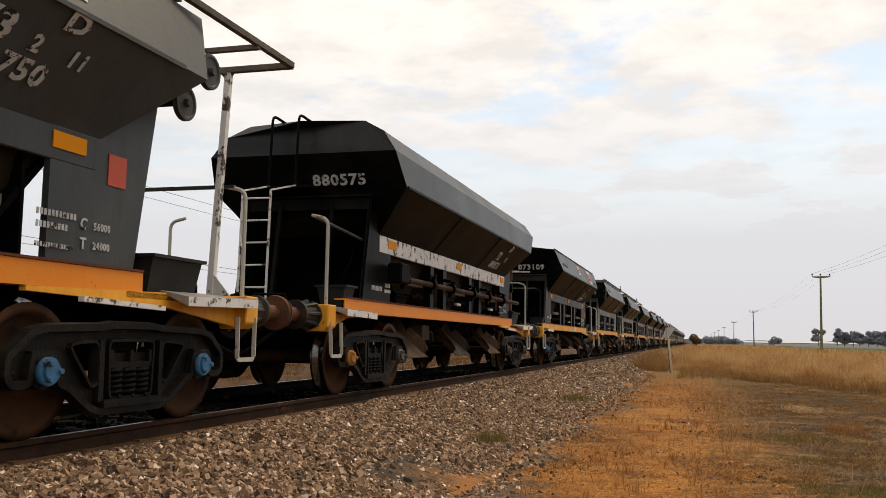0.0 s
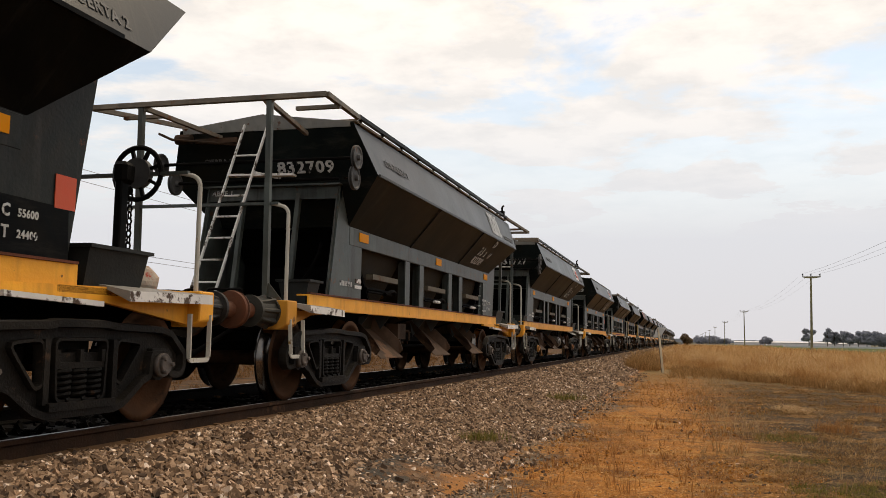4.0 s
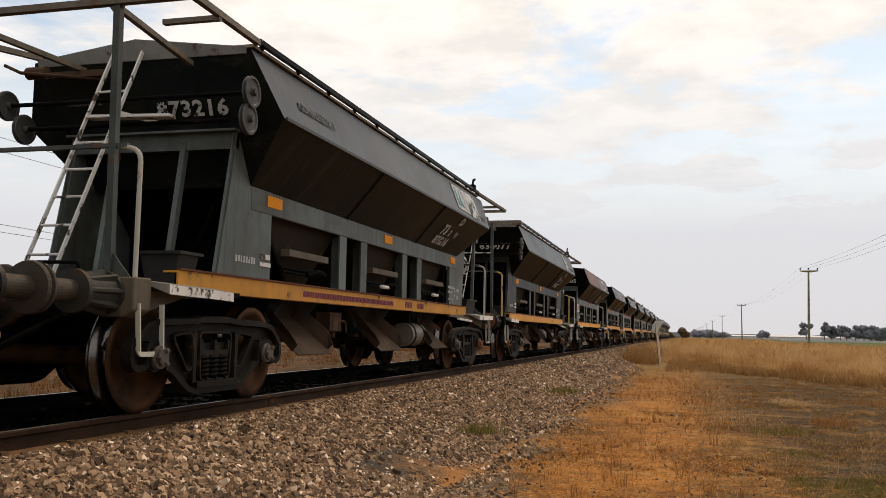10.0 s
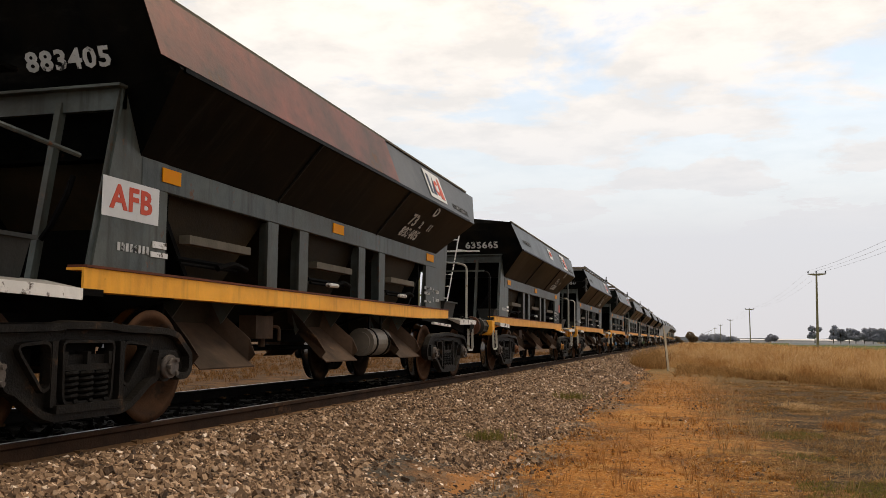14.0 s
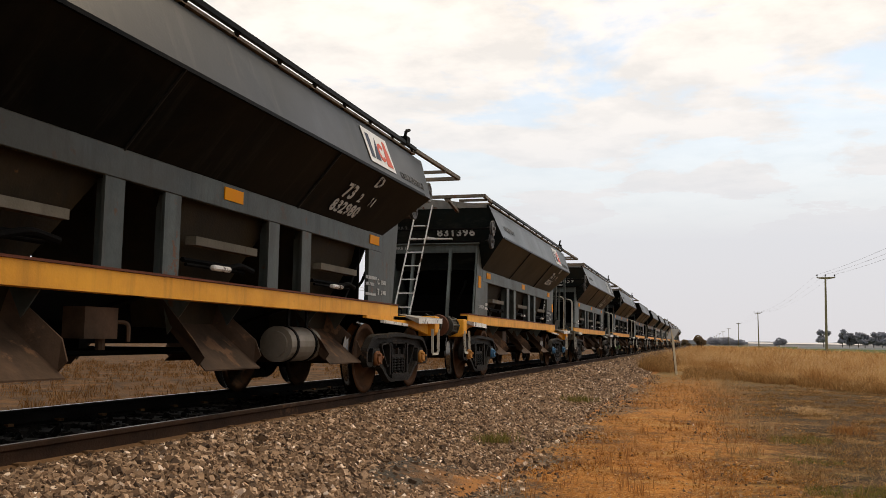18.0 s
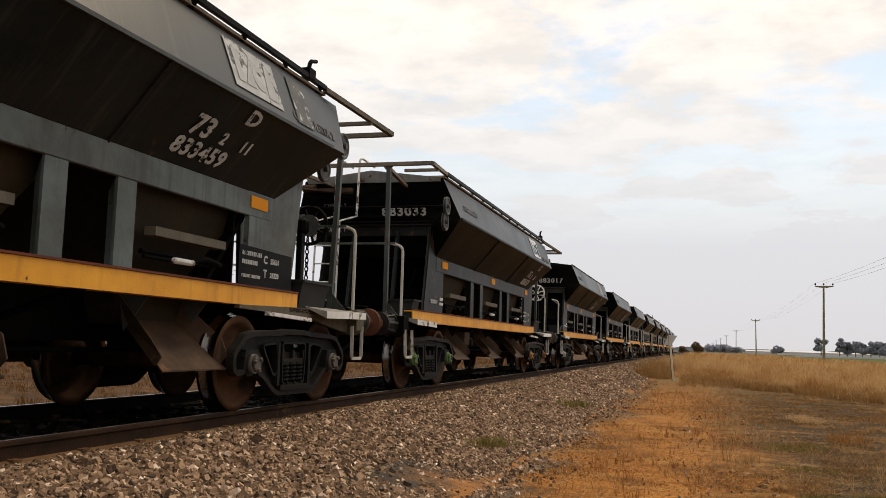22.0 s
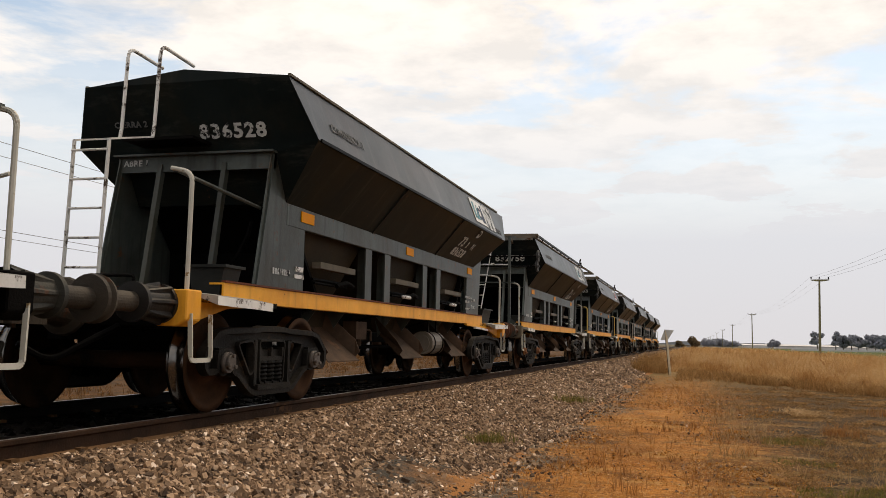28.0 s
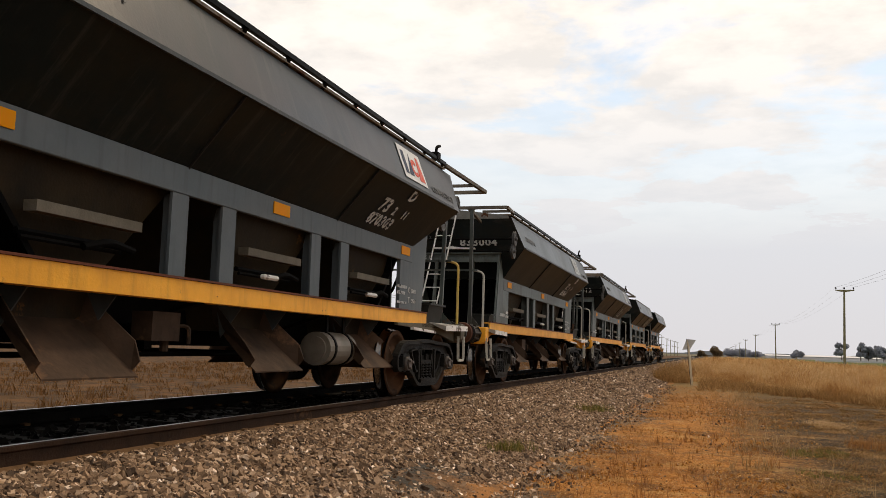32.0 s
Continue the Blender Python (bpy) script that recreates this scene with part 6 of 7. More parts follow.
# low tussocks of cut grass with bare earth between them, thinning out towards the path
TUSSOCK = blade_material("cut tussock grass", [(0.0, (0.100, 0.0454, 0.0140)), (0.4, (0.215, 0.1058, 0.0344)), (0.8, (0.38, 0.2079, 0.0772)), (1.0, (0.155, 0.0992, 0.0260))])
TUSSOCK_PALE = blade_material("bleached tussock grass", [(0.0, (0.26, 0.1342, 0.0484)), (0.5, (0.42, 0.2381, 0.0958)), (1.0, (0.56, 0.3544, 0.1674))])
for count, y0, y1, wide, mat, gap in ((2600, 4.2, 13.0, 0.0055, TUSSOCK, 0.05), (1100, 4.2, 14.0, 0.0055, TUSSOCK_PALE, 0.16), (2600, 12.0, 27.0, 0.011, TUSSOCK, 0.05), (1600, 12.0, 27.0, 0.011, TUSSOCK_PALE, 0.16), (300, 4.2, 12.0, 0.005, DRY_STALK, -1.0)):
    c_ = np.stack([rng.uniform(-0.2, 9, count), rng.uniform(y0, y1, count), np.full(count, 0.0)], -1)
    c_ = c_[[noise.noise(Vector((q[0] * 0.9, q[1] * 1.1, 61 + 20 * (mat is TUSSOCK)))) + 0.5 * noise.noise(Vector((q[0] * 2.6, q[1] * 2.6, 7))) > gap and q[0] + 0.9 * noise.noise(Vector((q[0] * 0.8, q[1] * 0.5, 6))) + z_ > 1.0 for q, z_ in zip(c_, rng.normal(0, 0.45, count))]]
    tall = mat is DRY_STALK
    r_ = np.repeat(c_, 3 if tall else 12, 0)
    k_ = len(r_)
    r_ = r_ + np.stack([rng.normal(0, 0.07, k_), rng.normal(0, 0.04, k_), np.zeros(k_)], -1)
    grass("tussock_grass", "low brown tussocks of cut grass", r_, rng.uniform(0.10, 0.24, k_) if tall else rng.uniform(0.05, 0.14, k_), np.full(k_, wide), mat, 0.8 if tall else 1.6, 3, 0.9 if tall else 0.45, 0.015)
# crumbled earth with twigs, in low ridges over the path
for count, y0, y1, wide in ((900, 4.2, 11.0, 0.006), (900, 10.0, 26.0, 0.011)):
    c_ = np.stack([rng.uniform(-1.4, 1.2, count), rng.uniform(y0, y1, count), np.zeros(count)], -1)
    c_ = c_[[noise.noise(Vector((q[0] * 0.9, q[1] * 0.7, 44))) > 0.0 for q in c_]]
    r_ = np.repeat(c_, 7, 0)
    k_ = len(r_)
    r_ = r_ + np.stack([rng.normal(0, 0.07, k_), rng.normal(0, 0.025, k_), np.full(k_, 0.004)], -1)
    grass("path_litter", "russet twigs and straw crumbs on the earth path", r_, rng.uniform(0.02, 0.08, k_), np.full(k_, wide), RUSSET, 2.6, 2, 0.22, 0.02)
# long strands lying in drifts over the field, and a ragged line of dry stalks where the path ends
n_ = 9000
r_ = np.stack([rng.uniform(0.1, 9, n_), 4.2 + 26 * rng.uniform(0, 1, n_) ** 1.6, np.full(n_, 0.01)], -1)
r_ = r_[[noise.noise(Vector((q[0] * 0.45, q[1] * 0.95, 21))) + 0.6 * noise.noise(Vector((q[0] * 1.6, q[1] * 1.6, 5))) + 0.10 * min(1.0, q[0] - 0.6) > 0.22 for q in r_]]
grass("fallen_straw", "long dry strands lying over the field", r_, rng.uniform(0.10, 0.28, len(r_)), np.full(len(r_), 0.0055), TRAMPLED, 2.2, 4, 0.16)
n_ = 520
y_ = 10.0 + 22 * rng.uniform(0, 1, n_) ** 1.3
r_ = np.stack([0.62 + 0.35 * np.sin(y_ * 0.55) * 0.5 + rng.normal(0, 0.30, n_), y_, np.zeros(n_)], -1)
r_ = r_[[noise.noise(Vector((q[0] * 1.2, q[1] * 0.9, 31))) > -0.05 for q in r_]]
grass("dry_stalks", "sparse dry stalks along the path's edge", r_, rng.uniform(0.08, 0.24, len(r_)), np.full(len(r_), 0.006), DRY_STALK, 0.8, 6)
n_ = 260
r_ = np.stack([rng.uniform(-1.5, 0.6, n_), 5.0 + 22 * rng.uniform(0, 1, n_) ** 1.2, np.zeros(n_)], -1)
grass("path_sprigs", "small upright russet sprigs on the path", r_, rng.uniform(0.06, 0.20, n_), np.full(n_, 0.007), RUSSET, 0.5, 5)
# beyond the track
n_ = 8000
r_ = np.stack([rng.uniform(-26, -8.6, n_), rng.uniform(6, 75, n_), np.zeros(n_)], -1)
r_ = r_[[noise.noise(Vector((q[0] * 0.5, q[1] * 0.35, 51))) > -0.1 for q in r_]]
n_ = len(r_)
grass("far_side_grass", "dry orange grass on the far side of the track", r_, rng.uniform(0.06, 0.26, n_), np.full(n_, 0.014), FAR_STRAW, 0.9, 8, 1.0, 0.05)
# mown stubble and the thin growth on the path
n_ = 13000
r_ = np.stack([rng.uniform(-0.1, 9, n_), 4.2 + 22 * rng.uniform(0, 1, n_) ** 1.5, np.zeros(n_)], -1)
r_[:, 0] = rng.uniform(-1.2, 9, n_)
r_ = r_[[noise.noise(Vector((q[0] * 0.9, q[1] * 0.8, 2))) + 0.6 * noise.noise(Vector((q[0] * 2.4, q[1] * 2.0, 6))) > -0.05 and q[0] + 0.9 * noise.noise(Vector((q[0] * 0.8, q[1] * 0.5, 6))) + z_ > 0.75 for q, z_ in zip(r_, rng.normal(0, 0.3, n_))]]
grass("stubble", "mown brown stubble", r_, rng.uniform(0.015, 0.065, len(r_)), np.full(len(r_), 0.006), STUBBLE, 1.6, 9, 1.0, 0.045)
n_ = 9000
r_ = np.stack([rng.uniform(0.8, 6, n_), rng.uniform(4.2, 12.5, n_), np.zeros(n_)], -1)
r_ = r_[[noise.noise(Vector((q[0] * 0.8, q[1] * 0.6, 9))) > 0.0 for q in r_]]
grass("green_growth", "low green regrowth in the stubble", r_, rng.uniform(0.03, 0.07, len(r_)), np.full(len(r_), 0.006), WEED, 0.9, 8, 1.0, 0.035)
n_ = 4200
r_ = np.stack([rng.uniform(-1.8, 0.5, n_), 4.2 + 30 * rng.uniform(0, 1, n_) ** 1.4, np.zeros(n_)], -1)
grass("path_growth", "sparse russet growth on the earth path", r_, rng.uniform(0.012, 0.045, n_), np.full(n_, 0.005), PATH_BLADE, 1.5, 5, 1.0, 0.04)


def weed(name, label, x, y, z, h, count, mat, spread=0.10):
    r0 = np.stack([x + rng.normal(0, spread, count), y + rng.normal(0, spread, count), np.full(count, z)], -1)
    ob = tagged(new(name, grass_mesh(name, r0, rng.uniform(0.5, 1.0, count) * h, np.full(count, 0.006), mat, 0.6, 3)), label, "weed", group="weeds along the path", kind="stuff")
    return ob


for x, y, h in ((-0.62, 8.3, 0.22), (-0.95, 9.0, 0.16), (-0.25, 9.6, 0.16), (-0.5, 7.4, 0.2), (-0.75, 12.2, 0.2), (0.0, 13.5, 0.2), (0.55, 10.2, 0.22), (-0.1, 17.0, 0.25), (0.2, 7.2, 0.18)):
    weed("weed", "upright russet weed on the orange path", x, y, 0, h, 8, RUSSET, 0.03)
weed("weed_tuft", "russet brown grass tuft in the mown field", 1.91, 13.2, 0, 0.26, 70, RUSSET, 0.16)
weed("weed_tuft", "straw tuft in the mown field", 3.2, 17.2, 0, 0.30, 60, RUSSET, 0.2)
weed("weed_tuft", "yellow-green weed on the ballast", -2.1, 9.3, 0.14, 0.14, 110, WEED, 0.12)
weed("weed_tuft", "yellow-green weed on the ballast", -2.1, 16.0, 0.15, 0.17, 110, WEED, 0.2)


# ---- poles and wires ----
def make_pole(height):
    pole = new("utility_pole")
    bm = bmesh.new()
    rings = 6
    tube(bm, [(0, 0, height * k / rings) for k in range(rings + 1)], 0.13, 10)
    for v in bm.verts:
        f = 1.15 - 0.45 * v.co.z / height
        v.co.x *= f
        v.co.y *= f
    part("shaft", bm, POLE_WOOD, pole)
    pts = [(-0.85, 0.02), (0.95, 0.06), (0.95, -0.04), (0.3, -0.16), (-0.3, -0.16), (-0.85, -0.06)]
    part("crossarm", prism(bmesh.new(), pts, lambda p, d: (p[0], -0.06 + d, height - 0.05 + p[1]), 0.12), POLE_WOOD, pole)
    for x in (-0.80, 0.0, 0.88):
        bm = tube(bmesh.new(), [(x, 0, height - 0.05), (x, 0, height + 0.10)], 0.02, 6)
        tube(bm, [(x, 0, height + 0.08), (x, 0, height + 0.17)], 0.09, 8)
        tube(bm, [(x, 0, height + 0.16), (x, 0, height + 0.26)], 0.06, 8)
        part("insulator", bm, INSULATOR, pole, "dark pin insulator")
    return tagged(pole, "greenish weathered pole with a crossarm and three insulators", "utility pole", "power line poles")


POLE_X, POLE_H, POLE_STEP, POLE_Y = 12.4, 8.2, 112.0, 99.6
first_pole = make_pole(POLE_H)
first_pole.matrix_basis = pose(POLE_X, POLE_Y, 0, 0, 0.6, 0)
for k in (-1, 1, 2, 3, 4, 5, 6, 7):
    copy_thing(first_pole, pose(POLE_X, POLE_Y + k * POLE_STEP, 0, 0, random.uniform(-0.6, 0.8), random.uniform(-4, 4)))


def wire_between(name, a, b, sag, r, group, label):
    a, b = Vector(a), Vector(b)
    pts = []
    for k in range(17):
        t = k / 16
        p = a.lerp(b, t)
        p.z -= 4 * sag * t * (1 - t)
        pts.append(p)
    ob = link_mesh(name, tube(bmesh.new(), pts, r if a.y < 90 else r * 0.6, 5), WIRE, None, label)
    return tagged(ob, category="wire", group=group)


for k in (-1, 0, 1):
    for x in (-0.80, 0.0, 0.88):
        wire_between("power_wire", (POLE_X + x, POLE_Y + k * POLE_STEP, POLE_H + 0.24), (POLE_X + x, POLE_Y + (k + 1) * POLE_STEP, POLE_H + 0.24), 1.1, 0.008, "power line wires", "thin grey overhead power wire")

LEFT_X = -17.0


def make_telegraph(height):
    pole = new("telegraph_pole")
    bm = tube(bmesh.new(), [(0, 0, height * k / 5) for k in range(6)], 0.11, 8)
    part("shaft", bm, POLE_WOOD, pole)
    for z in (height - 0.25, height - 2.4):
        bm = bar(bmesh.new(), (-0.75, 0.05, z), (0.75, 0.05, z), 0.10, 0.10)
        part("crossarm", bm, POLE_WOOD, pole)
        for x in (-0.65, 0.0, 0.65):
            part("insulator", tube(bmesh.new(), [(x, 0.05, z + 0.04), (x, 0.05, z + 0.18)], 0.035, 7), INSULATOR, pole)
    return tagged(pole, "weathered telegraph pole beyond the track", "telegraph pole", "telegraph poles")


tele = make_telegraph(6.3)
tele.matrix_basis = pose(LEFT_X, 55, 0)
for y in (-5, 115, 175, 235, 295, 325, 355, 385, 415):
    copy_thing(tele, pose(LEFT_X, y, 0, 0, random.uniform(-1.5, 1.5), 0))
for y in (-5, 55, 115):
    for z in (6.3 - 0.1, 6.3 - 2.25):
        for x in (-0.65, 0.65):
            wire_between("telegraph_wire", (LEFT_X + x, y, z), (LEFT_X + x, y + 60, z), 0.45, 0.008, "telegraph wires", "thin telegraph wire beyond the track")

# ---- the trackside marker ----
sign = new("trackside_marker")
sign.matrix_basis = pose(-0.92, 35.77, 0, 0, -5.2, 0)
part("post", boxed(-0.038, 0.038, -0.04, 0.04, -0.05, 1.74), SIGN_POST, sign, bevel=0.006)
part("post_edge", boxed(-0.058, -0.0385, -0.035, 0.035, -0.05, 1.76), SIGN_DARK, sign, "dark steel edge of the post")
for pts in ([(-0.24, 1.36), (-0.05, 1.74), (-0.05, 1.36)], [(-0.03, 1.76), (0.30, 1.70), (0.06, 1.38)]):
    part("plate", prism(bmesh.new(), pts, lambda p, d: (p[0], -0.05 - d, p[1]), 0.012), SIGN_WHITE, sign, "grey-white tapered plate")
tagged(sign, "leaning cream post with two grey-white tapered plates", "track marker")


# ---- trees in the distance ----
LEAF = blade_material("hazy dark foliage", [(0.0, (0.25, 0.2646, 0.3116)), (0.5, (0.32, 0.3307, 0.3813)), (1.0, (0.39, 0.3969, 0.4371))])
LEAF_NEAR = blade_material("brown-green foliage", [(0.0, (0.10, 0.0709, 0.0418)), (0.5, (0.15, 0.1040, 0.0605)), (1.0, (0.20, 0.1417, 0.0837))])
BARK = material("bark", (0.08, 0.065, 0.05), (0.12, 0.10, 0.08), 6, 0.9, 0, 0.4, 30)


def leaf_cloud(lumps, per, size, mat_seed):
    """Small leaf clumps scattered through several uneven lumps."""
    g = np.random.default_rng(mat_seed)
    centres = []
    for cx, cy, cz, r in lumps:
        d = g.normal(size=(per, 3)); d /= np.linalg.norm(d, axis=1)[:, None]
        rr = r * g.uniform(0.35, 1.0, per) ** 0.5
        centres.append(np.array([cx, cy, cz]) + d * rr[:, None] * np.array([1, 1, 0.8]))
    c = np.concatenate(centres)
    n2 = len(c)
    u = g.normal(size=(n2, 3)); u /= np.linalg.norm(u, axis=1)[:, None]
    w2 = np.cross(u, g.normal(size=(n2, 3))); w2 /= np.linalg.norm(w2, axis=1)[:, None]
    t = np.cross(u, w2)
    k = size * g.uniform(0.6, 1.3, n2)[:, None]
    v = np.stack([c - u * k, c + w2 * k * 0.6, c + u * k, c - w2 * k * 0.6, c + t * k * 0.5], 1)
    base = 5 * np.arange(n2)[:, None]
    f = np.concatenate([base + np.array([[a, b, 4]]) for a, b in ((0, 1), (1, 2), (2, 3), (3, 0))])
    me_ = bpy.data.meshes.new("crown")
    me_.from_pydata(v.reshape(-1, 3).tolist(), [], f.tolist())
    return me_


def make_tree(height, width, seed, label, leaf, size=0.35, per=130, category="tree", name="tree"):
    g = random.Random(seed)
    tree = new(name)
    trunk_h = height * 0.45
    bm = bmesh.new()
    tube(bm, [(0, 0, 0), (0.05, 0, trunk_h * 0.5), (0, 0.05, trunk_h), (0.1, 0, height * 0.7)], height * 0.022, 7)
    for v in bm.verts:
        v.co.x *= 1.3 - 0.8 * v.co.z / height
        v.co.y *= 1.3 - 0.8 * v.co.z / height
    lumps = []
    for k in range(9):
        a = g.uniform(0, 6.28)
        rad = g.uniform(0.1, 0.36) * width
        z = height * g.uniform(0.34, 0.84)
        r = width * g.uniform(0.14, 0.24)
        lumps.append((rad * math.cos(a), rad * math.sin(a), z, r))
        tube(bm, [(0, 0, trunk_h * g.uniform(0.5, 1.0)), (rad * 0.6 * math.cos(a), rad * 0.6 * math.sin(a), z * 0.9), (rad * math.cos(a), rad * math.sin(a), z)], height * 0.008, 5)
    part("trunk", bm, BARK, tree)
    crown = new("crown", leaf_cloud(lumps, per, size, seed))
    crown.data.materials.append(leaf)
    crown.parent = tree
    return tagged(tree, label, category)


for k, (a, d, h, wd) in enumerate(((6.95, 350, 7.4, 5.0), (7.95, 360, 7.4, 4.0), (8.35, 362, 6.4, 5), (8.80, 365, 6.8, 4.5), (9.15, 358, 6.0, 6), (9.60, 355, 6.2, 6), (10.05, 360, 6.4, 5), (10.45, 352, 5.8, 7), (10.95, 356, 5.2, 8), (12.1, 420, 5.5, 8), (12.7, 420, 6.0, 10), (13.4, 415, 5.6, 10), (14.6, 420, 6, 12), (4.5, 520, 4.4, 8), (11.4, 430, 3.4, 9))):
    x, y = d * math.sin(radians(a)), d * math.cos(radians(a))
    tree = make_tree(h, wd, 20 + k, "dark hazy tree in a row far across the field", LEAF, 0.5, 120)
    tree.matrix_basis = pose(x, y, 0, 0, 0, 40 * k)
    tagged(tree, group="trees across the field")
for k, (x, y, h, wd) in enumerate(((0.1, 262, 4.3, 4.8), (-4.0, 275, 2.7, 3.0), (9, 640, 4, 14), (16, 660, 4.4, 16), (24, 650, 3.6, 12))):
    b = make_tree(h, wd, 60 + k, "brown-green bush at the far end of the grass", LEAF_NEAR if k < 2 else LEAF, 0.25 if k < 2 else 0.5, 170, "bush", "bush")
    b.matrix_basis = pose(x, y, 0 if k > 1 else -0.5, 0, 0, 50 * k)

# a pale road and long low roofs at the far edge of the field
ROAD = material("pale far road", (0.42, 0.42, 0.42), (0.50, 0.50, 0.49), 0.1, 0.9, 0, 0.1, 5)
bm = boxed(30, 420, 305, 311, 0.0, 0.55)
tagged(link_mesh("far_road", bm, ROAD, None, "pale raised road across the green field"), category="road", kind="structure")
ROOFS = material("pale roof sheet", (0.55, 0.53, 0.52), (0.62, 0.60, 0.60), 0.2, 0.7, 0, 0.1, 5)
for x, y, ln, h in ((62, 560, 34, 2.4), (92, 580, 24, 2.2), (40, 640, 18, 2.4)):
    shed = new("farm_shed")
    shed.matrix_basis = pose(x, y, 0)
    part("wall", boxed(-ln / 2, ln / 2, -6, 6, 0, h * 0.65), ROOFS, shed)
    part("roof", prism(bmesh.new(), [(-6.5, h * 0.65), (0, h), (6.5, h * 0.65)], lambda p, d: (-ln / 2 - 0.5 + d, p[0], p[1]), ln + 1), ROOFS, shed)
    tagged(shed, "long low pale shed on the horizon", "shed", "sheds on the horizon")
# hazy woods close the horizon on both sides
HAZE_WOOD = material("hazy woods", (0.20, 0.22, 0.24), (0.27, 0.28, 0.30), 0.02, 1.0, 0, 0)
wv, wf = [], []
for k in range(181):
    a = radians(-90 + k)
    for z in (-1, 6 + 7 * noise.noise(Vector((k * 0.35, 0, 0))) + 4 * noise.noise(Vector((k * 1.7, 3, 0)))):
        wv.append((2200 * math.sin(a), 2200 * math.cos(a), z))
for k in range(180):
    wf.append((2 * k, 2 * k + 2, 2 * k + 3, 2 * k + 1))
me = bpy.data.meshes.new("backdrop")
me.from_pydata(wv, [], wf)
me.materials.append(HAZE_WOOD)
tagged(new("backdrop", me), "faint line of woods on the horizon", "backdrop", kind="structure")


# ---- the train ----
# middles of the wagons along the track at the start
MIDDLES = [1.22, 14.71, 28.45, 41.77, 54.75, 67.98, 81.42, 94.81, 108.05, 121.54, 134.7, 148.03, 161.4, 174.78, 188.75, 202.4, 215.95, 229.7, 243.08, 256.3, 269.7, 283.1, 296.5]
TRAVEL = [(0, 0.00), (0.5, 3.50), (1, 7.00), (1.5, 10.51), (2, 14.01), (2.5, 17.48), (3, 20.93), (3.5, 24.38), (4, 27.85), (4.5, 31.33), (6.5, 45.25), (7, 48.72), (7.5, 52.21), (8, 55.73), (8.5, 59.27), (9, 62.83), (9.5, 66.39), (10, 69.98), (10.5, 73.54), (11, 77.09), (11.5, 80.62), (12, 84.17), (12.5, 87.76), (13, 91.40), (13.5, 95.02), (14, 98.64), (14.5, 102.27), (16.5, 116.85), (17, 120.51), (17.5, 124.19), (18, 127.88), (18.5, 131.57), (19, 135.26), (19.5, 138.94), (20, 142.70), (20.5, 146.52), (21, 150.27), (21.5, 153.96), (22, 157.62), (22.5, 161.27), (23, 164.98), (23.5, 168.87), (24, 172.86), (24.5, 176.66), (25, 180.50), (25.5, 184.40), (26, 188.30), (26.5, 192.21), (28.5, 207.88), (29, 211.80), (29.5, 215.73), (30, 219.76), (30.5, 223.68), (31, 227.76), (31.5, 231.76), (32, 235.69)]


def centre(i):
    """Where wagon i stands at the start."""
    return MIDDLES[i]


FAINT = material("faded stencil paint", (0.13, 0.13, 0.127), (0.065, 0.065, 0.065), 9.0, 0.6, 0.0, 0.05, 60, (0.02, 0.02, 0.02), 0.55, 0, 0, 9.0)
PALE_PANEL = material("faded green-grey panel paint", (0.085, 0.108, 0.103), (0.155, 0.180, 0.170), 1.8, 0.5, 0.0, 0.1, 40, (0.030, 0.022, 0.014), 0.640, 0.45, 0.10, 11.0, dust=0.35, haze=((0.055, 0.048, 0.034), 0.75), drips=0.35)
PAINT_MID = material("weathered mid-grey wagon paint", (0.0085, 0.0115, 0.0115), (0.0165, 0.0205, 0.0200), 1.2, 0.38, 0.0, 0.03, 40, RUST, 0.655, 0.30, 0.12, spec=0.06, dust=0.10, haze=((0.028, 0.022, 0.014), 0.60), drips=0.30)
# the mid-grey paint with the sky's light added to its tone
SKYLIT_MID = material("weathered grey top paint, sky light in its tone", (0.0135, 0.0175, 0.0178), (0.028, 0.034, 0.0335), 0.9, 0.36, 0.0, 0.04, 40, RUST, 0.68, 0.35, 0.12, 2.4, spec=0.28, dust=0.15, haze=((0.044, 0.041, 0.036), 0.65), drips=0.40)
LIGHT_PANEL = material("light blue-grey panel paint", (0.095, 0.115, 0.122), (0.135, 0.150, 0.155), 1.6, 0.6, 0.0, 0.1, 40, RUST, 0.68, 0.25, 0.05, dust=0.2)
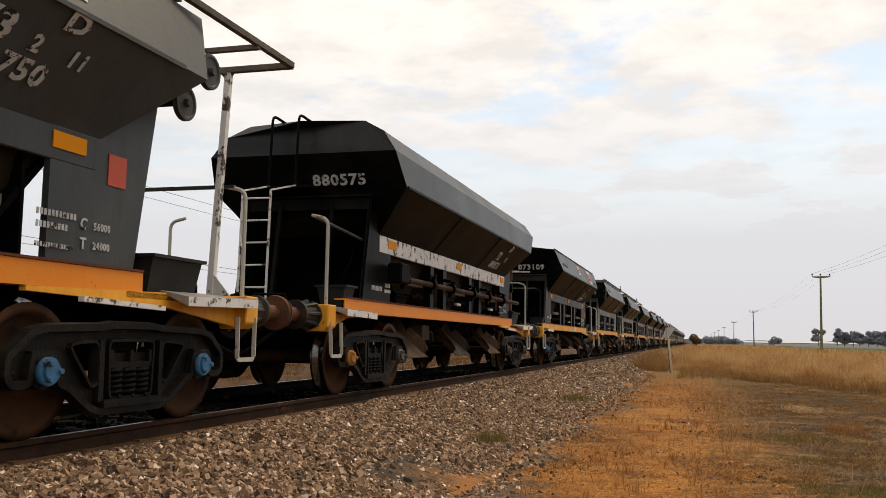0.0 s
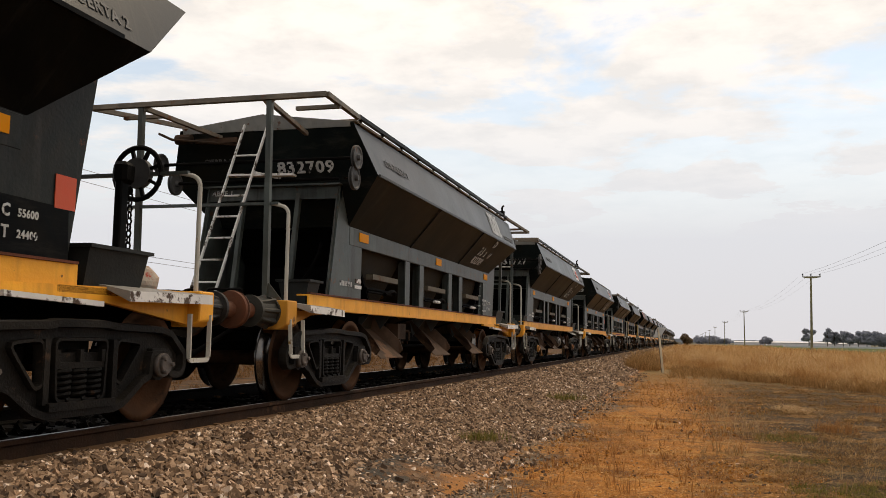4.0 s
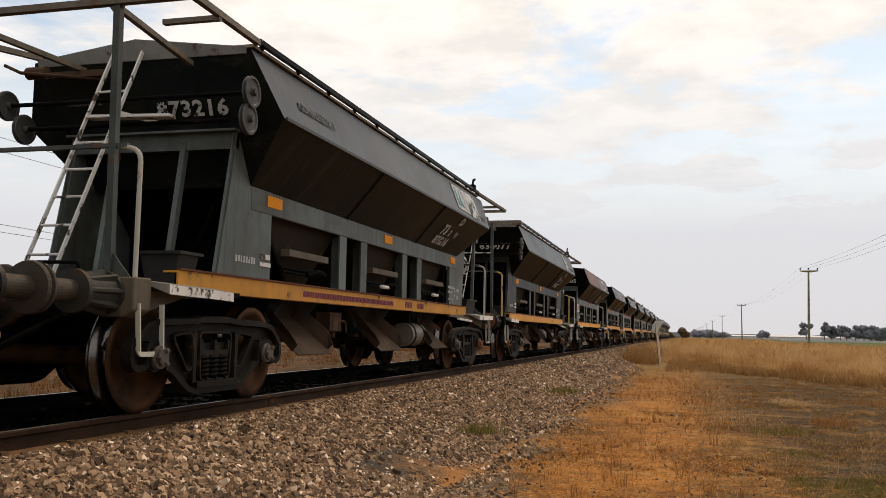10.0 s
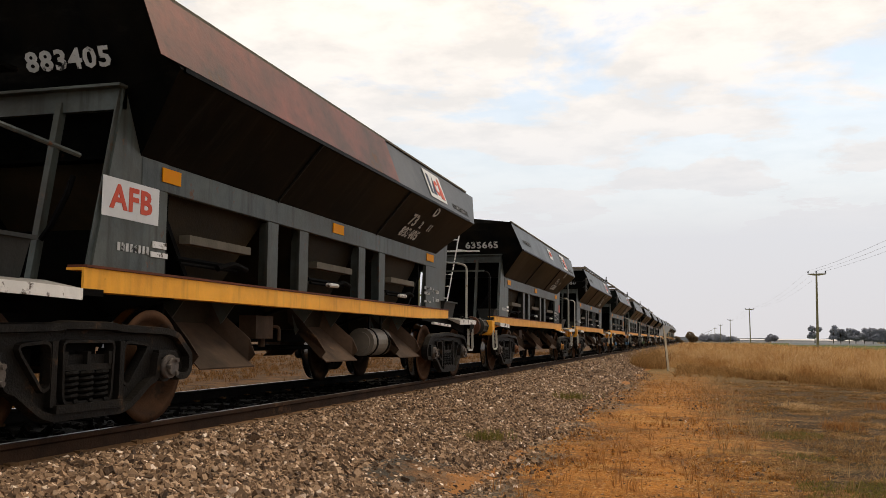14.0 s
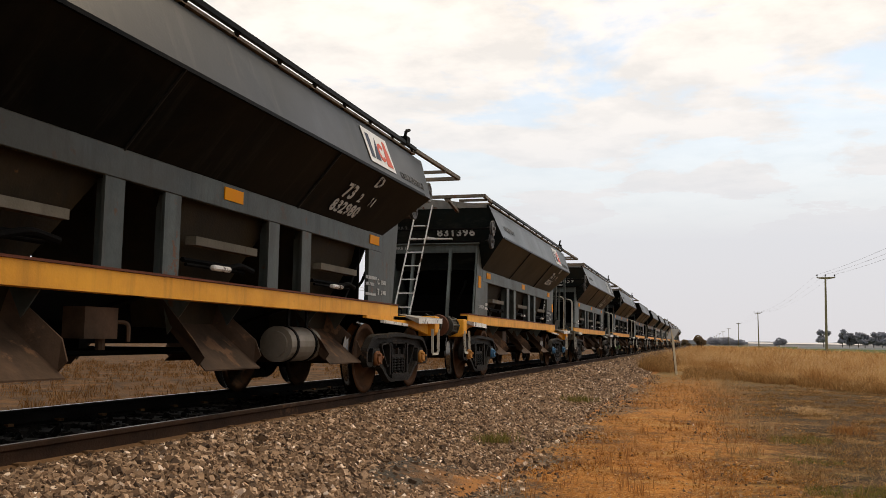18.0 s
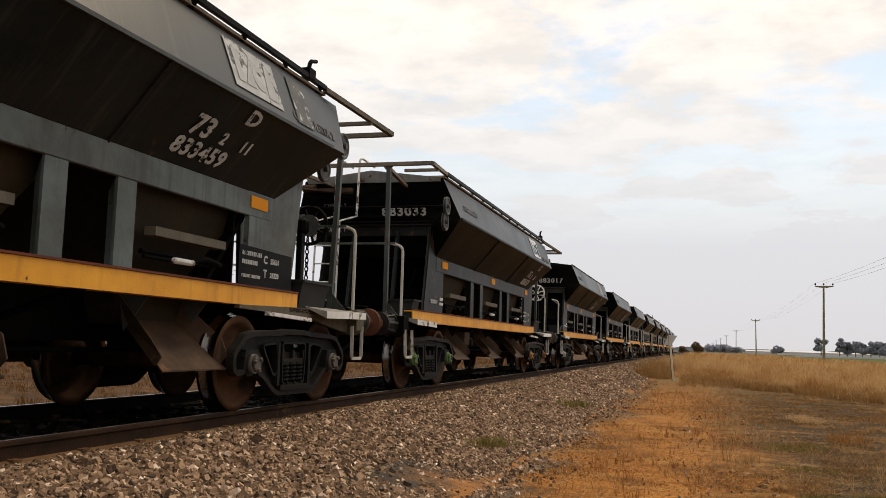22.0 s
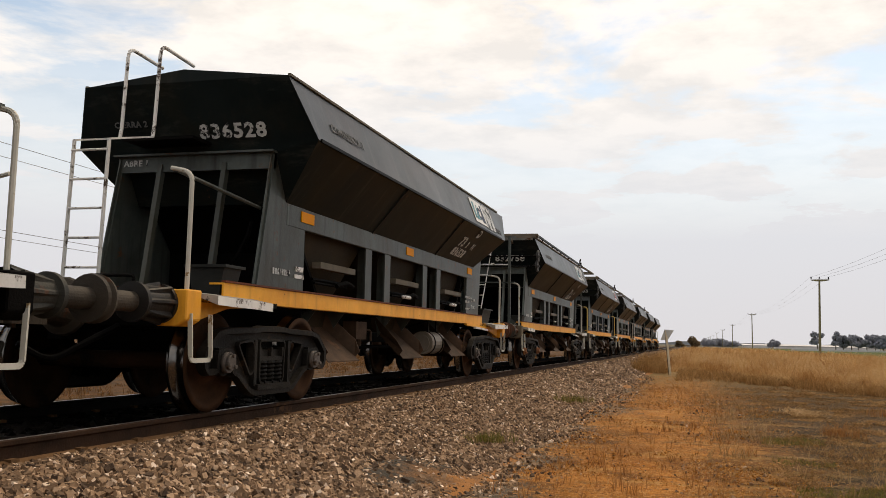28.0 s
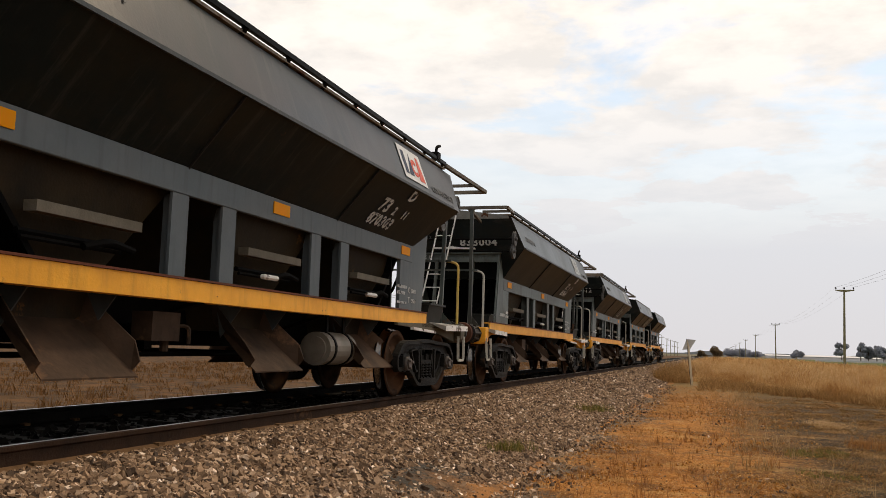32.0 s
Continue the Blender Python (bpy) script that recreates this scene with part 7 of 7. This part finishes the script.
# number, build, body paint, panel paint, badge, code, front stand, rear stand, caps
D, K, G, S_ = PAINT_DARK, PAINT_BLACK, PAINT_GREY, PAINT_SLATE
WAGONS = [
    ("832750", "frame", G, G, "clean", "73 2 11", None, None, (CAP_BLUE, CAP_BLUE, CAP_BLUE, CAP_BLUE)),
    ("880575", "hood", K, K, "worn", "72 11", None, None, (CAP_OCHRE, CAP_DARK, CAP_DARK, CAP_DARK)),
    ("873109", "plain", K, PANEL_BLACK, "clean", "73 2 11", None, CAST, (CAP_BLUE, CAP_DARK, CAP_DARK, CAP_DARK)),
    ("832709", "frame", D, S_, "grey", "73 2 11", None, None, (CAP_DARK, CAP_DARK, CAP_DARK, CAP_DARK)),
    ("831727", "frame", D, S_, "clean", "77 2 13", None, None, (CAP_DARK, CAP_OCHRE, CAP_RUST, CAP_DARK)),
    ("871889", "plain", D, S_, "clean", "73 2 11", None, None, (CAP_DARK, CAP_DARK, CAP_PALE, CAP_DARK)),
    ("873216", "frame", D, PALE_PANEL, "teal", "73 2 11", None, WHITE, (CAP_DARK, CAP_DARK, CAP_DARK, CAP_RUST)),
    ("834077", "frame", K, PANEL_BLACK, "teal", "73 2 11", None, None, (CAP_RUST, CAP_DARK, CAP_RUST, CAP_DARK)),
    ("883405", "hook", K, S_, "clean", "73 2 11", WHITE, None, (CAP_DARK, CAP_DARK, CAP_DARK, CAP_DARK)),
    ("635665", "plain", K, S_, "clean", "73 2 11", None, CAST, (CAP_DARK, CAP_RUST, CAP_OCHRE, CAP_DARK)),
    ("832980", "frame1", K, S_, "clean", "73 2 11", WHITE, None, (CAP_RUST, CAP_DARK, CAP_RUST, CAP_OCHRE)),
    ("831396", "frame0", D, PALE_PANEL, "worn", "73 2 13", None, CAST, (CAP_OCHRE, CAP_BLUE, CAP_BLUE, CAP_BLUE)),
    ("833459", "frame", PAINT_MID, PALE_PANEL, "grey", "73 2 11", None, CAST, (CAP_DARK, CAP_DARK, CAP_DARK, CAP_DARK)),
    ("883033", "framehook", K, PANEL_BLACK, "blue", "73 2 11", None, None, (CAP_GREEN, CAP_GREEN, CAP_OCHRE, CAP_RUST)),
    ("883017", "hook", K, PANEL_BLACK, "grey", "73 2 11", WHITE, None, (CAP_PALE, CAP_DARK, CAP_DARK, CAP_RUST)),
    ("833327", "plain", K, PANEL_BLACK, "grey", "73 2 11", None, None, (CAP_DARK, CAP_DARK, CAP_RUST, CAP_DARK)),
    ("836528", "hook", D, S_, "blue", "73 2 11", None, None, (CAP_DARK, CAP_DARK, CAP_DARK, CAP_DARK)),
    ("832758", "frame", D, PALE_PANEL, "blue", "73 2 11", None, CAST, (CAP_RUST, CAP_RUST, CAP_DARK, CAP_DARK)),
    ("870303", "frame", D, LIGHT_PANEL, "clean", "73 2 11", WHITE, None, (CAP_DARK, CAP_DARK, CAP_DARK, CAP_DARK)),
    ("833004", "frame", PAINT_MID, PALE_PANEL, "grey", "73 2 11", None, None, (CAP_DARK, CAP_DARK, CAP_DARK, CAP_DARK)),
    ("873412", "frame", PAINT_MID, PALE_PANEL, "grey", "73 2 11", None, None, (CAP_DARK, CAP_DARK, CAP_DARK, CAP_DARK)),
    ("871530", "plain", PAINT_MID, PALE_PANEL, "grey", "73 2 11", None, None, (CAP_DARK, CAP_DARK, CAP_DARK, CAP_DARK)),
    ("883120", "plain", D, S_, "grey", "73 2 11", None, None, (CAP_DARK, CAP_DARK, CAP_DARK, CAP_DARK)),
]
TOP_PAINTS[PAINT_MID.name] = SKYLIT_MID
LOOKS = {PAINT_DARK.name: "dark green-grey", PAINT_BLACK.name: "black", PAINT_GREY.name: "faded grey", PAINT_MID.name: "weathered grey"}
BUILDS = {"frame": "with a roof frame and chain pulleys", "frame0": "with a roof frame and chain pulleys", "frame1": "with a roof frame and chain pulleys", "framehook": "with a roof frame and a hooked white ladder", "plain": "with a slanting white ladder", "hook": "with a hooked end ladder", "hood": "with a hooded top and white side band"}
PAINTED = {"hopper": 2, "side_band": 3, "post": 3, "corner_panel": 3, "panel_flange": 3, "end_band": 3, "mullion": 3}
templates = {}


def repaint(o, slot, mat):
    o.material_slots[slot].link = "OBJECT"
    o.material_slots[slot].material = mat


wagons = []
for i, row in enumerate(WAGONS):
    number, build, body, panel, badge_style, code, front_stand, rear_stand, caps = row
    if build not in templates:
        spec = dict(body=body, panel=panel, sill=ORANGE, head=ORANGE, caps=caps)
        t = make_wagon("hood" if build == "hood" else "frame" if "frame" in build else "plain", spec)
        style = {"hood": "hook", "hook": "hook", "plain": "plain"}.get(build, "frame")
        end_furniture(t, -1, dict(style=style, ladder_x=0.20 if build == "hood" else 0.0, posts=build in ("frame", "frame1", "framehook"), ladder="hook" if build == "framehook" else style, rails=build != "frame0", rail=PAINT_BLACK if build == "plain" else RAIL_PAINT, hook=WHITE if "hook" in build else CAST, boxes=build != "frame0"))
        end_furniture(t, 1, dict(style=style, posts=build in ("frame", "frame0", "framehook"), rails=build != "frame1", hook=CAST, boxes=build != "frame1"))
        if style == "frame":
            roof_rails(t, spec)
        templates[build] = t
        w = t
    else:
        w = copy_thing(templates[build], Matrix())
        dirty = i == 6
        for o in w.children_recursive:
            base = o.name.split(".")[0]
            if base in PAINTED and not (build == "hood" and base == "side_band"):
                repaint(o, 0, row[PAINTED[base]])
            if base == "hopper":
                repaint(o, 1, TOP_PAINTS[body.name])
            if base == "side_sill" and dirty:
                repaint(o, 0, ORANGE_LINE)
        sets_ = [o for o in w.children_recursive if o.name.split(".")[0] == "wheelset"]
        for o, cap in zip(sets_, caps):
            repaint(o, 2, cap)
    for o in w.children:
        if o.name.split(".")[0] == "bogie":
            o.matrix_basis.translation.y += {13: 0.1}.get(i, 0.0)
    wagons.append(w)

YELLOW_RAIL = material("chipped yellow rail paint", (0.62, 0.40, 0.07), (0.52, 0.38, 0.14), 5, 0.5, 0, 0.1, 60, (0.10, 0.05, 0.02), 0.60, 0, 0.15, 6.0)
BEAMS = {(4, 1): PAINT_OLIVE, (3, -1): ORANGE_LINE, (7, -1): UNDER, 6: PAINT_OLIVE, 7: PAINT_OLIVE, 8: UNDER, 12: PAINT_OLIVE, 13: UNDER, 14: UNDER, 15: UNDER, 17: PAINT_OLIVE, 18: PAINT_OLIVE}
for i, w in enumerate(wagons):
    for o in w.children:
        base = o.name.split(".")[0]
        if base in ("headstock", "corner_gusset"):
            far_end = 1 if sum(v.co.y for v in o.data.vertices) > 0 else -1
            repaint(o, 0, BEAMS.get((i, far_end), BEAMS.get(i, ORANGE)))
        if base == "side_sill" and i < 2:
            repaint(o, 0, ORANGE_DEEP)
        if base == "handrail" and i in (7, 18):
            repaint(o, 0, YELLOW_RAIL)
        if base == "frame_post" and i == 0:
            repaint(o, 0, WHITE)

BUFFER_RUST = material("rust-red buffer casting", (0.12, 0.040, 0.018), (0.060, 0.028, 0.016), 4.0, 0.7, 0, 0.2, 50, (0.03, 0.025, 0.02), 0.58, 0, 0.2, 3.0)
BUFFER_GREY = material("grey-green buffer casting", (0.022, 0.022, 0.018), (0.042, 0.039, 0.031), 4.0, 0.6, 0, 0.2, 50, (0.07, 0.030, 0.014), 0.58, 0, 0.25, 3.0)
BUFFER_BLACK = material("oily black buffer casting", (0.010, 0.009, 0.008), (0.022, 0.019, 0.016), 4.0, 0.5, 0, 0.2, 50, (0.05, 0.025, 0.014), 0.60, 0, 0.2, 3.0)
BUFFERS = {(4, 1): BUFFER_RUST, (5, -1): BUFFER_GREY, (3, -1): BUFFER_GREY, (13, -1): BUFFER_BLACK, (14, 1): BUFFER_BLACK, (15, -1): BUFFER_BLACK, (8, 1): BUFFER_BLACK, (8, -1): BUFFER_BLACK}
case_of = {}
for i, w in enumerate(wagons):
    for e in (-1, 1):
        j = i + e
        gap = abs(MIDDLES[j] - MIDDLES[i]) - 2 * HEAD_Y if 0 <= j < len(MIDDLES) else 1.4
        reach = max(0.46, min(0.80, gap / 2 - 0.004))
        for s in (-1, 1):
            paint = BUFFERS.get((i, e), BUFFER_GREY if (i + e) % 3 else BUFFER_BLACK)
            if (e, s) not in case_of:
                case_of[e, s] = part("buffer", buffer_case(e, s), paint, w, "ribbed side buffer")
                b_ = case_of[e, s]
            else:
                b_ = twin(case_of[e, s], w)
            repaint(b_, 0, paint)
            part("buffer_head", buffer_head(e, s, reach), BUFFER_RUST if (2 * i + e) % 4 == 1 else COUPLER, b_, "round buffer plate")

for i, (w, row) in enumerate(zip(wagons, WAGONS)):
    number, build, body, panel, badge_style, code, front_stand, rear_stand, caps = row
    tagged(w, f"{LOOKS[body.name]} hopper wagon {BUILDS[build]}", "hopper wagon", "wagons of the train")
    w.matrix_basis = pose(TRACK, centre(i), RAIL)
    lettering(number, 0.20, STENCIL, w, on_end(0.55 if i == 7 else 0.49 if i == 17 else 0.46, 2.62), squash=1.12)
    dy, dt = {0: (0.40, 0.12), 2: (0.12, -0.08), 5: (0.2, 0.1), 13: (0.6, -0.03), 11: (0.3, 0.1), 17: (0.05, -0.1)}.get(i, (0.0, 0.0))
    lettering(number, 0.21, STENCIL, w, on_lower(2.38 + dy, 0.24 + dt), squash=1.1)
    big, *rest = code.split()
    lettering(big, 0.25, STENCIL, w, on_lower(2.2 + dy, 0.52 + dt), squash=1.1)
    for word, y_ in zip(rest[::-1], (2.90, 2.54)):
        lettering(word, 0.16, STENCIL, w, on_lower(y_ + dy, 0.49 + dt))
    lettering("D", 0.20, STENCIL, w, on_lower(2.72 + dy, 0.84 + dt * 0.5), squash=1.3)
    if build != "hood":
        if i != 7:
            lettering("COMPUERTA 1", 0.13, FAINT, w, on_upper(-3.3, 0.40))
        if i:
            lettering("COMPUERTA 2", 0.13, FAINT, w, on_upper(3.85, 0.22))
        lettering("CIERRA 2", 0.085, FAINT, w, on_end(-0.66, 2.72))
        lettering("ABRE 1", 0.085, STENCIL, w, facing((-0.66, -BAND_Y - 0.036, 2.35), (1, 0, 0), (0, 0, 1)))
    if i != 7:
        badge(w, on_upper(2.75, 0.52 if build != "hood" else 0.45), badge_style)
    # plates on the corner panels
    if i in (2, 5, 9, 11, 12):
        part("data_panel", flat([[(-0.56, -0.18), (0.52, -0.18), (0.50, 0.17), (-0.56, 0.19)]]), PAINT_BLACK, w, "black data panel", on_panel(3.86, 1.28))
    heavy = i in (2, 9, 10)
    for word, y_, z_, size in (("C", 3.80, 1.365, 0.105), ("55600" if heavy else "56000" if i == 0 else "55630", 3.99, 1.36, 0.070), ("T", 3.80, 1.235, 0.105), ("24400" if heavy else "24000" if i == 0 else "24220", 3.99, 1.23, 0.070)):
        lettering(word, size, STENCIL, w, on_panel(y_, z_) @ Matrix.Translation((0, 0, 0.006)), squash=0.95)
    bars(w, on_panel(3.55, 1.30) @ Matrix.Translation((0, 0, 0.006)), [(-0.20, 0.08, 0.38, 0.04), (-0.20, 0.0, 0.30, 0.04), (-0.20, -0.12, 0.36, 0.03)])
    bars(w, on_panel(-3.95, 1.24), [(-0.22, 0.0, 0.40, 0.06)])
    part("card_holder", flat([[(-0.09, 0), (0.09, 0), (0.09, 0.05), (-0.09, 0.05)], [(-0.11, -0.07), (0.11, -0.07), (0.11, -0.03), (-0.11, -0.03)]], 0.01), WHITE, w, "", on_panel(-3.58, 1.30))
    if i in (0, 2, 5, 9, 11):
        part("red_plate", flat([[(-0.10, -0.11), (0.10, -0.11), (0.10, 0.11), (-0.10, 0.11)]], 0.006), REDPLATE if i != 11 else REFLECT, w, "square red plate", on_panel(4.32, 1.55) if i else on_panel(4.13, 1.78))
        if i == 11:
            part("red_plate", flat([[(-0.10, -0.11), (0.10, -0.11), (0.10, 0.11), (-0.10, 0.11)]], 0.006), REFLECT, w, "square orange plate", on_panel(-4.12, 1.72))
    if i in (2, 8, 9):
        wide = 0.34 if i == 8 else 0.25
        at = on_panel(-4.04, 1.61) if i == 8 else on_upper(-0.05 if i == 2 else 0.3, 0.55)
        bd = part("marking_board", flat([[(-wide, -0.14), (wide, -0.14), (wide, 0.14), (-wide, 0.14)]]), LOGO_WHITE, w, "white board with red letters", at)
        lettering("AFB", 0.24 if i == 8 else 0.20, LOGO_RED, bd, Matrix.Translation((0, 0, 0.005)), squash=1.15 if i == 8 else 1.0)
    if front_stand:
        brake_stand(w, -1, {18: -0.10, 10: -0.45}.get(i, 0.22), front_stand)
    if rear_stand:
        brake_stand(w, 1, 0.26, rear_stand)
    if i == 8:
        part("red_top_plate", flat([[(-4.25, -0.30), (0.9, -0.30), (0.9, 0.28), (-4.25, 0.28)]]), PAINT_RED, w, "red-brown faded top plate", on_upper(0.0, 0.52, 0.016))

SCRAPED = material("scraped white poster", (0.62, 0.63, 0.62), (0.34, 0.35, 0.35), 5.0, 0.6, 0, 0.1, 40, (0.035, 0.040, 0.042), 0.50, 0, 0.05, 6.0)
SCRATCHED = material("dark scratched poster", (0.05, 0.055, 0.058), (0.12, 0.125, 0.125), 5.0, 0.6, 0, 0.1, 40, (0.45, 0.46, 0.46), 0.56, 0, 0.05, 9.0)
for i, y, t in ((6, 3.52, 0.50), (16, 3.50, 0.52), (17, 3.50, 0.52), (7, 2.78, 0.52)):
    part("poster", flat([[(-0.33, -0.24), (0.34, -0.24), (0.33, 0.23), (-0.34, 0.22)]]), SCRAPED, wagons[i], "scraped remains of a white poster", on_upper(y, t, 0.010))
for i, y in ((17, 4.02), (12, 3.62)):
    part("poster", flat([[(-0.17, -0.25), (0.17, -0.25), (0.17, 0.22), (-0.17, 0.22)]]), SCRATCHED, wagons[i], "dark scratched poster", on_upper(y, 0.52, 0.010))

for i in (4, 6, 7, 8, 10, 14, 16, 18):
    air_tank(wagons[i], -0.62 if i == 7 else 0.0)
turned_hopper(wagons[7], 0.0, 0.45, -0.30)
turned_hopper(wagons[17], 0.0, -0.10, -0.25)
turned_hopper(wagons[8], 0.3)
turned_hopper(wagons[14], 0.28)
CHALK = material("chalky scrawl", (0.62, 0.40, 0.16), (0.75, 0.52, 0.26), 8.0, 0.7, 0, 0.05, 60, (0.8, 0.4, 0.03), 0.55, 0, 0, 9.0)
GRAFFITI = material("purple scrawl", (0.16, 0.03, 0.06), (0.22, 0.05, 0.05), 8.0, 0.6, 0, 0.05, 60)
bars(wagons[6], on_sill(-1.2, 0.975), [(-1.6, 0.0, 3.0, 0.06)], GRAFFITI)
bars(wagons[6], on_sill(0.9, 0.97), [(-0.16, 0.0, 0.34, 0.08)], GRAFFITI)
bars(wagons[6], on_sill(1.5, 0.97), [(-0.16, 0.0, 0.34, 0.08)], GRAFFITI)

lettering("STON", 0.13, CHALK, wagons[7], on_sill(2.02, 1.0), squash=1.5)

# the hooded wagon carries an iron stake rack on its far platform
part("stake_rack", boxed(0.30, 0.72, 5.48, 5.78, 0.95, 1.30), CAST, wagons[1], "rusty stake rack", bevel=0.01)
for x, y in ((0.34, 5.54), (0.50, 5.66), (0.66, 5.60)):
    part("stake", bar(bmesh.new(), (x, y, 1.2), (x + 0.02, y, 2.36), 0.05, 0.05), CAP_RUST, wagons[1], "rusty iron stake")
    part("stake_collar", boxed(x - 0.05, x + 0.05, y - 0.05, y + 0.05, 1.72, 1.92), CAST, wagons[1])

bag_bm = bmesh.new()
bmesh.ops.create_icosphere(bag_bm, subdivisions=3, radius=0.17)
for v in bag_bm.verts:
    v.co *= 1 + 0.18 * noise.noise(v.co * 9)
    v.co.z = max(-0.11, v.co.z * 0.8)
part("plastic_bag", bag_bm, BAG, wagons[2], "creased plastic bag on the end platform", pose(0.50, 5.72, 1.06))


bag_bm = bmesh.new()
bmesh.ops.create_icosphere(bag_bm, subdivisions=3, radius=0.14)
for v in bag_bm.verts:
    v.co *= 1 + 0.22 * noise.noise(v.co * 10)
    v.co.z = max(-0.08, v.co.z * 0.7)
part("cloth_bundle", bag_bm, LOGO_WHITE, wagons[12], "crumpled white cloth on the draw gear", pose(0.30, 5.86, 1.08))
for y in (0.98, 1.18):
    part("paper_flap", prism(bmesh.new(), [(y, 0.945), (y + 0.17, 0.945), (y + 0.15, 1.02), (y + 0.04, 1.115)], lambda p, d: (0.945 + d, p[0], p[1]), 0.004), LOGO_WHITE, wagons[2], "torn white paper flap")


def travelled(t):
    """Metres run since the start, smooth between the rows."""
    rows = TRAVEL
    for k in range(len(rows) - 1):
        (t0, s0), (t1, s1) = rows[k], rows[k + 1]
        if t0 <= t <= t1:
            v0 = (s1 - rows[k - 1][1]) / (t1 - rows[k - 1][0]) if k else (s1 - s0) / (t1 - t0)
            v1 = (rows[k + 2][1] - s0) / (rows[k + 2][0] - t0) if k + 2 < len(rows) else (s1 - s0) / (t1 - t0)
            u, h = (t - t0) / (t1 - t0), t1 - t0
            return (2 * u ** 3 - 3 * u ** 2 + 1) * s0 + (u ** 3 - 2 * u ** 2 + u) * h * v0 + (3 * u ** 2 - 2 * u ** 3) * s1 + (u ** 3 - u ** 2) * h * v1
    return rows[-1][1]


def motions():
    turns = [(k / 15, math.degrees(travelled(k / 15) / WHEEL_R)) for k in range(481)]
    spins = {q: [(t, pose(0, q * AXLE, WHEEL_R, a, 0, 0)) for t, a in turns] for q in (-1, 1)}
    for i, w in enumerate(wagons):
        rows = [(t, pose(TRACK, centre(i) - s, RAIL)) for t, s in TRAVEL]
        walk(w, rows)
        for o in w.children_recursive:
            if o.name.split(".")[0] == "wheelset":
                walk(o, spins[-1 if o.matrix_basis.translation.y < 0 else 1])


motions()
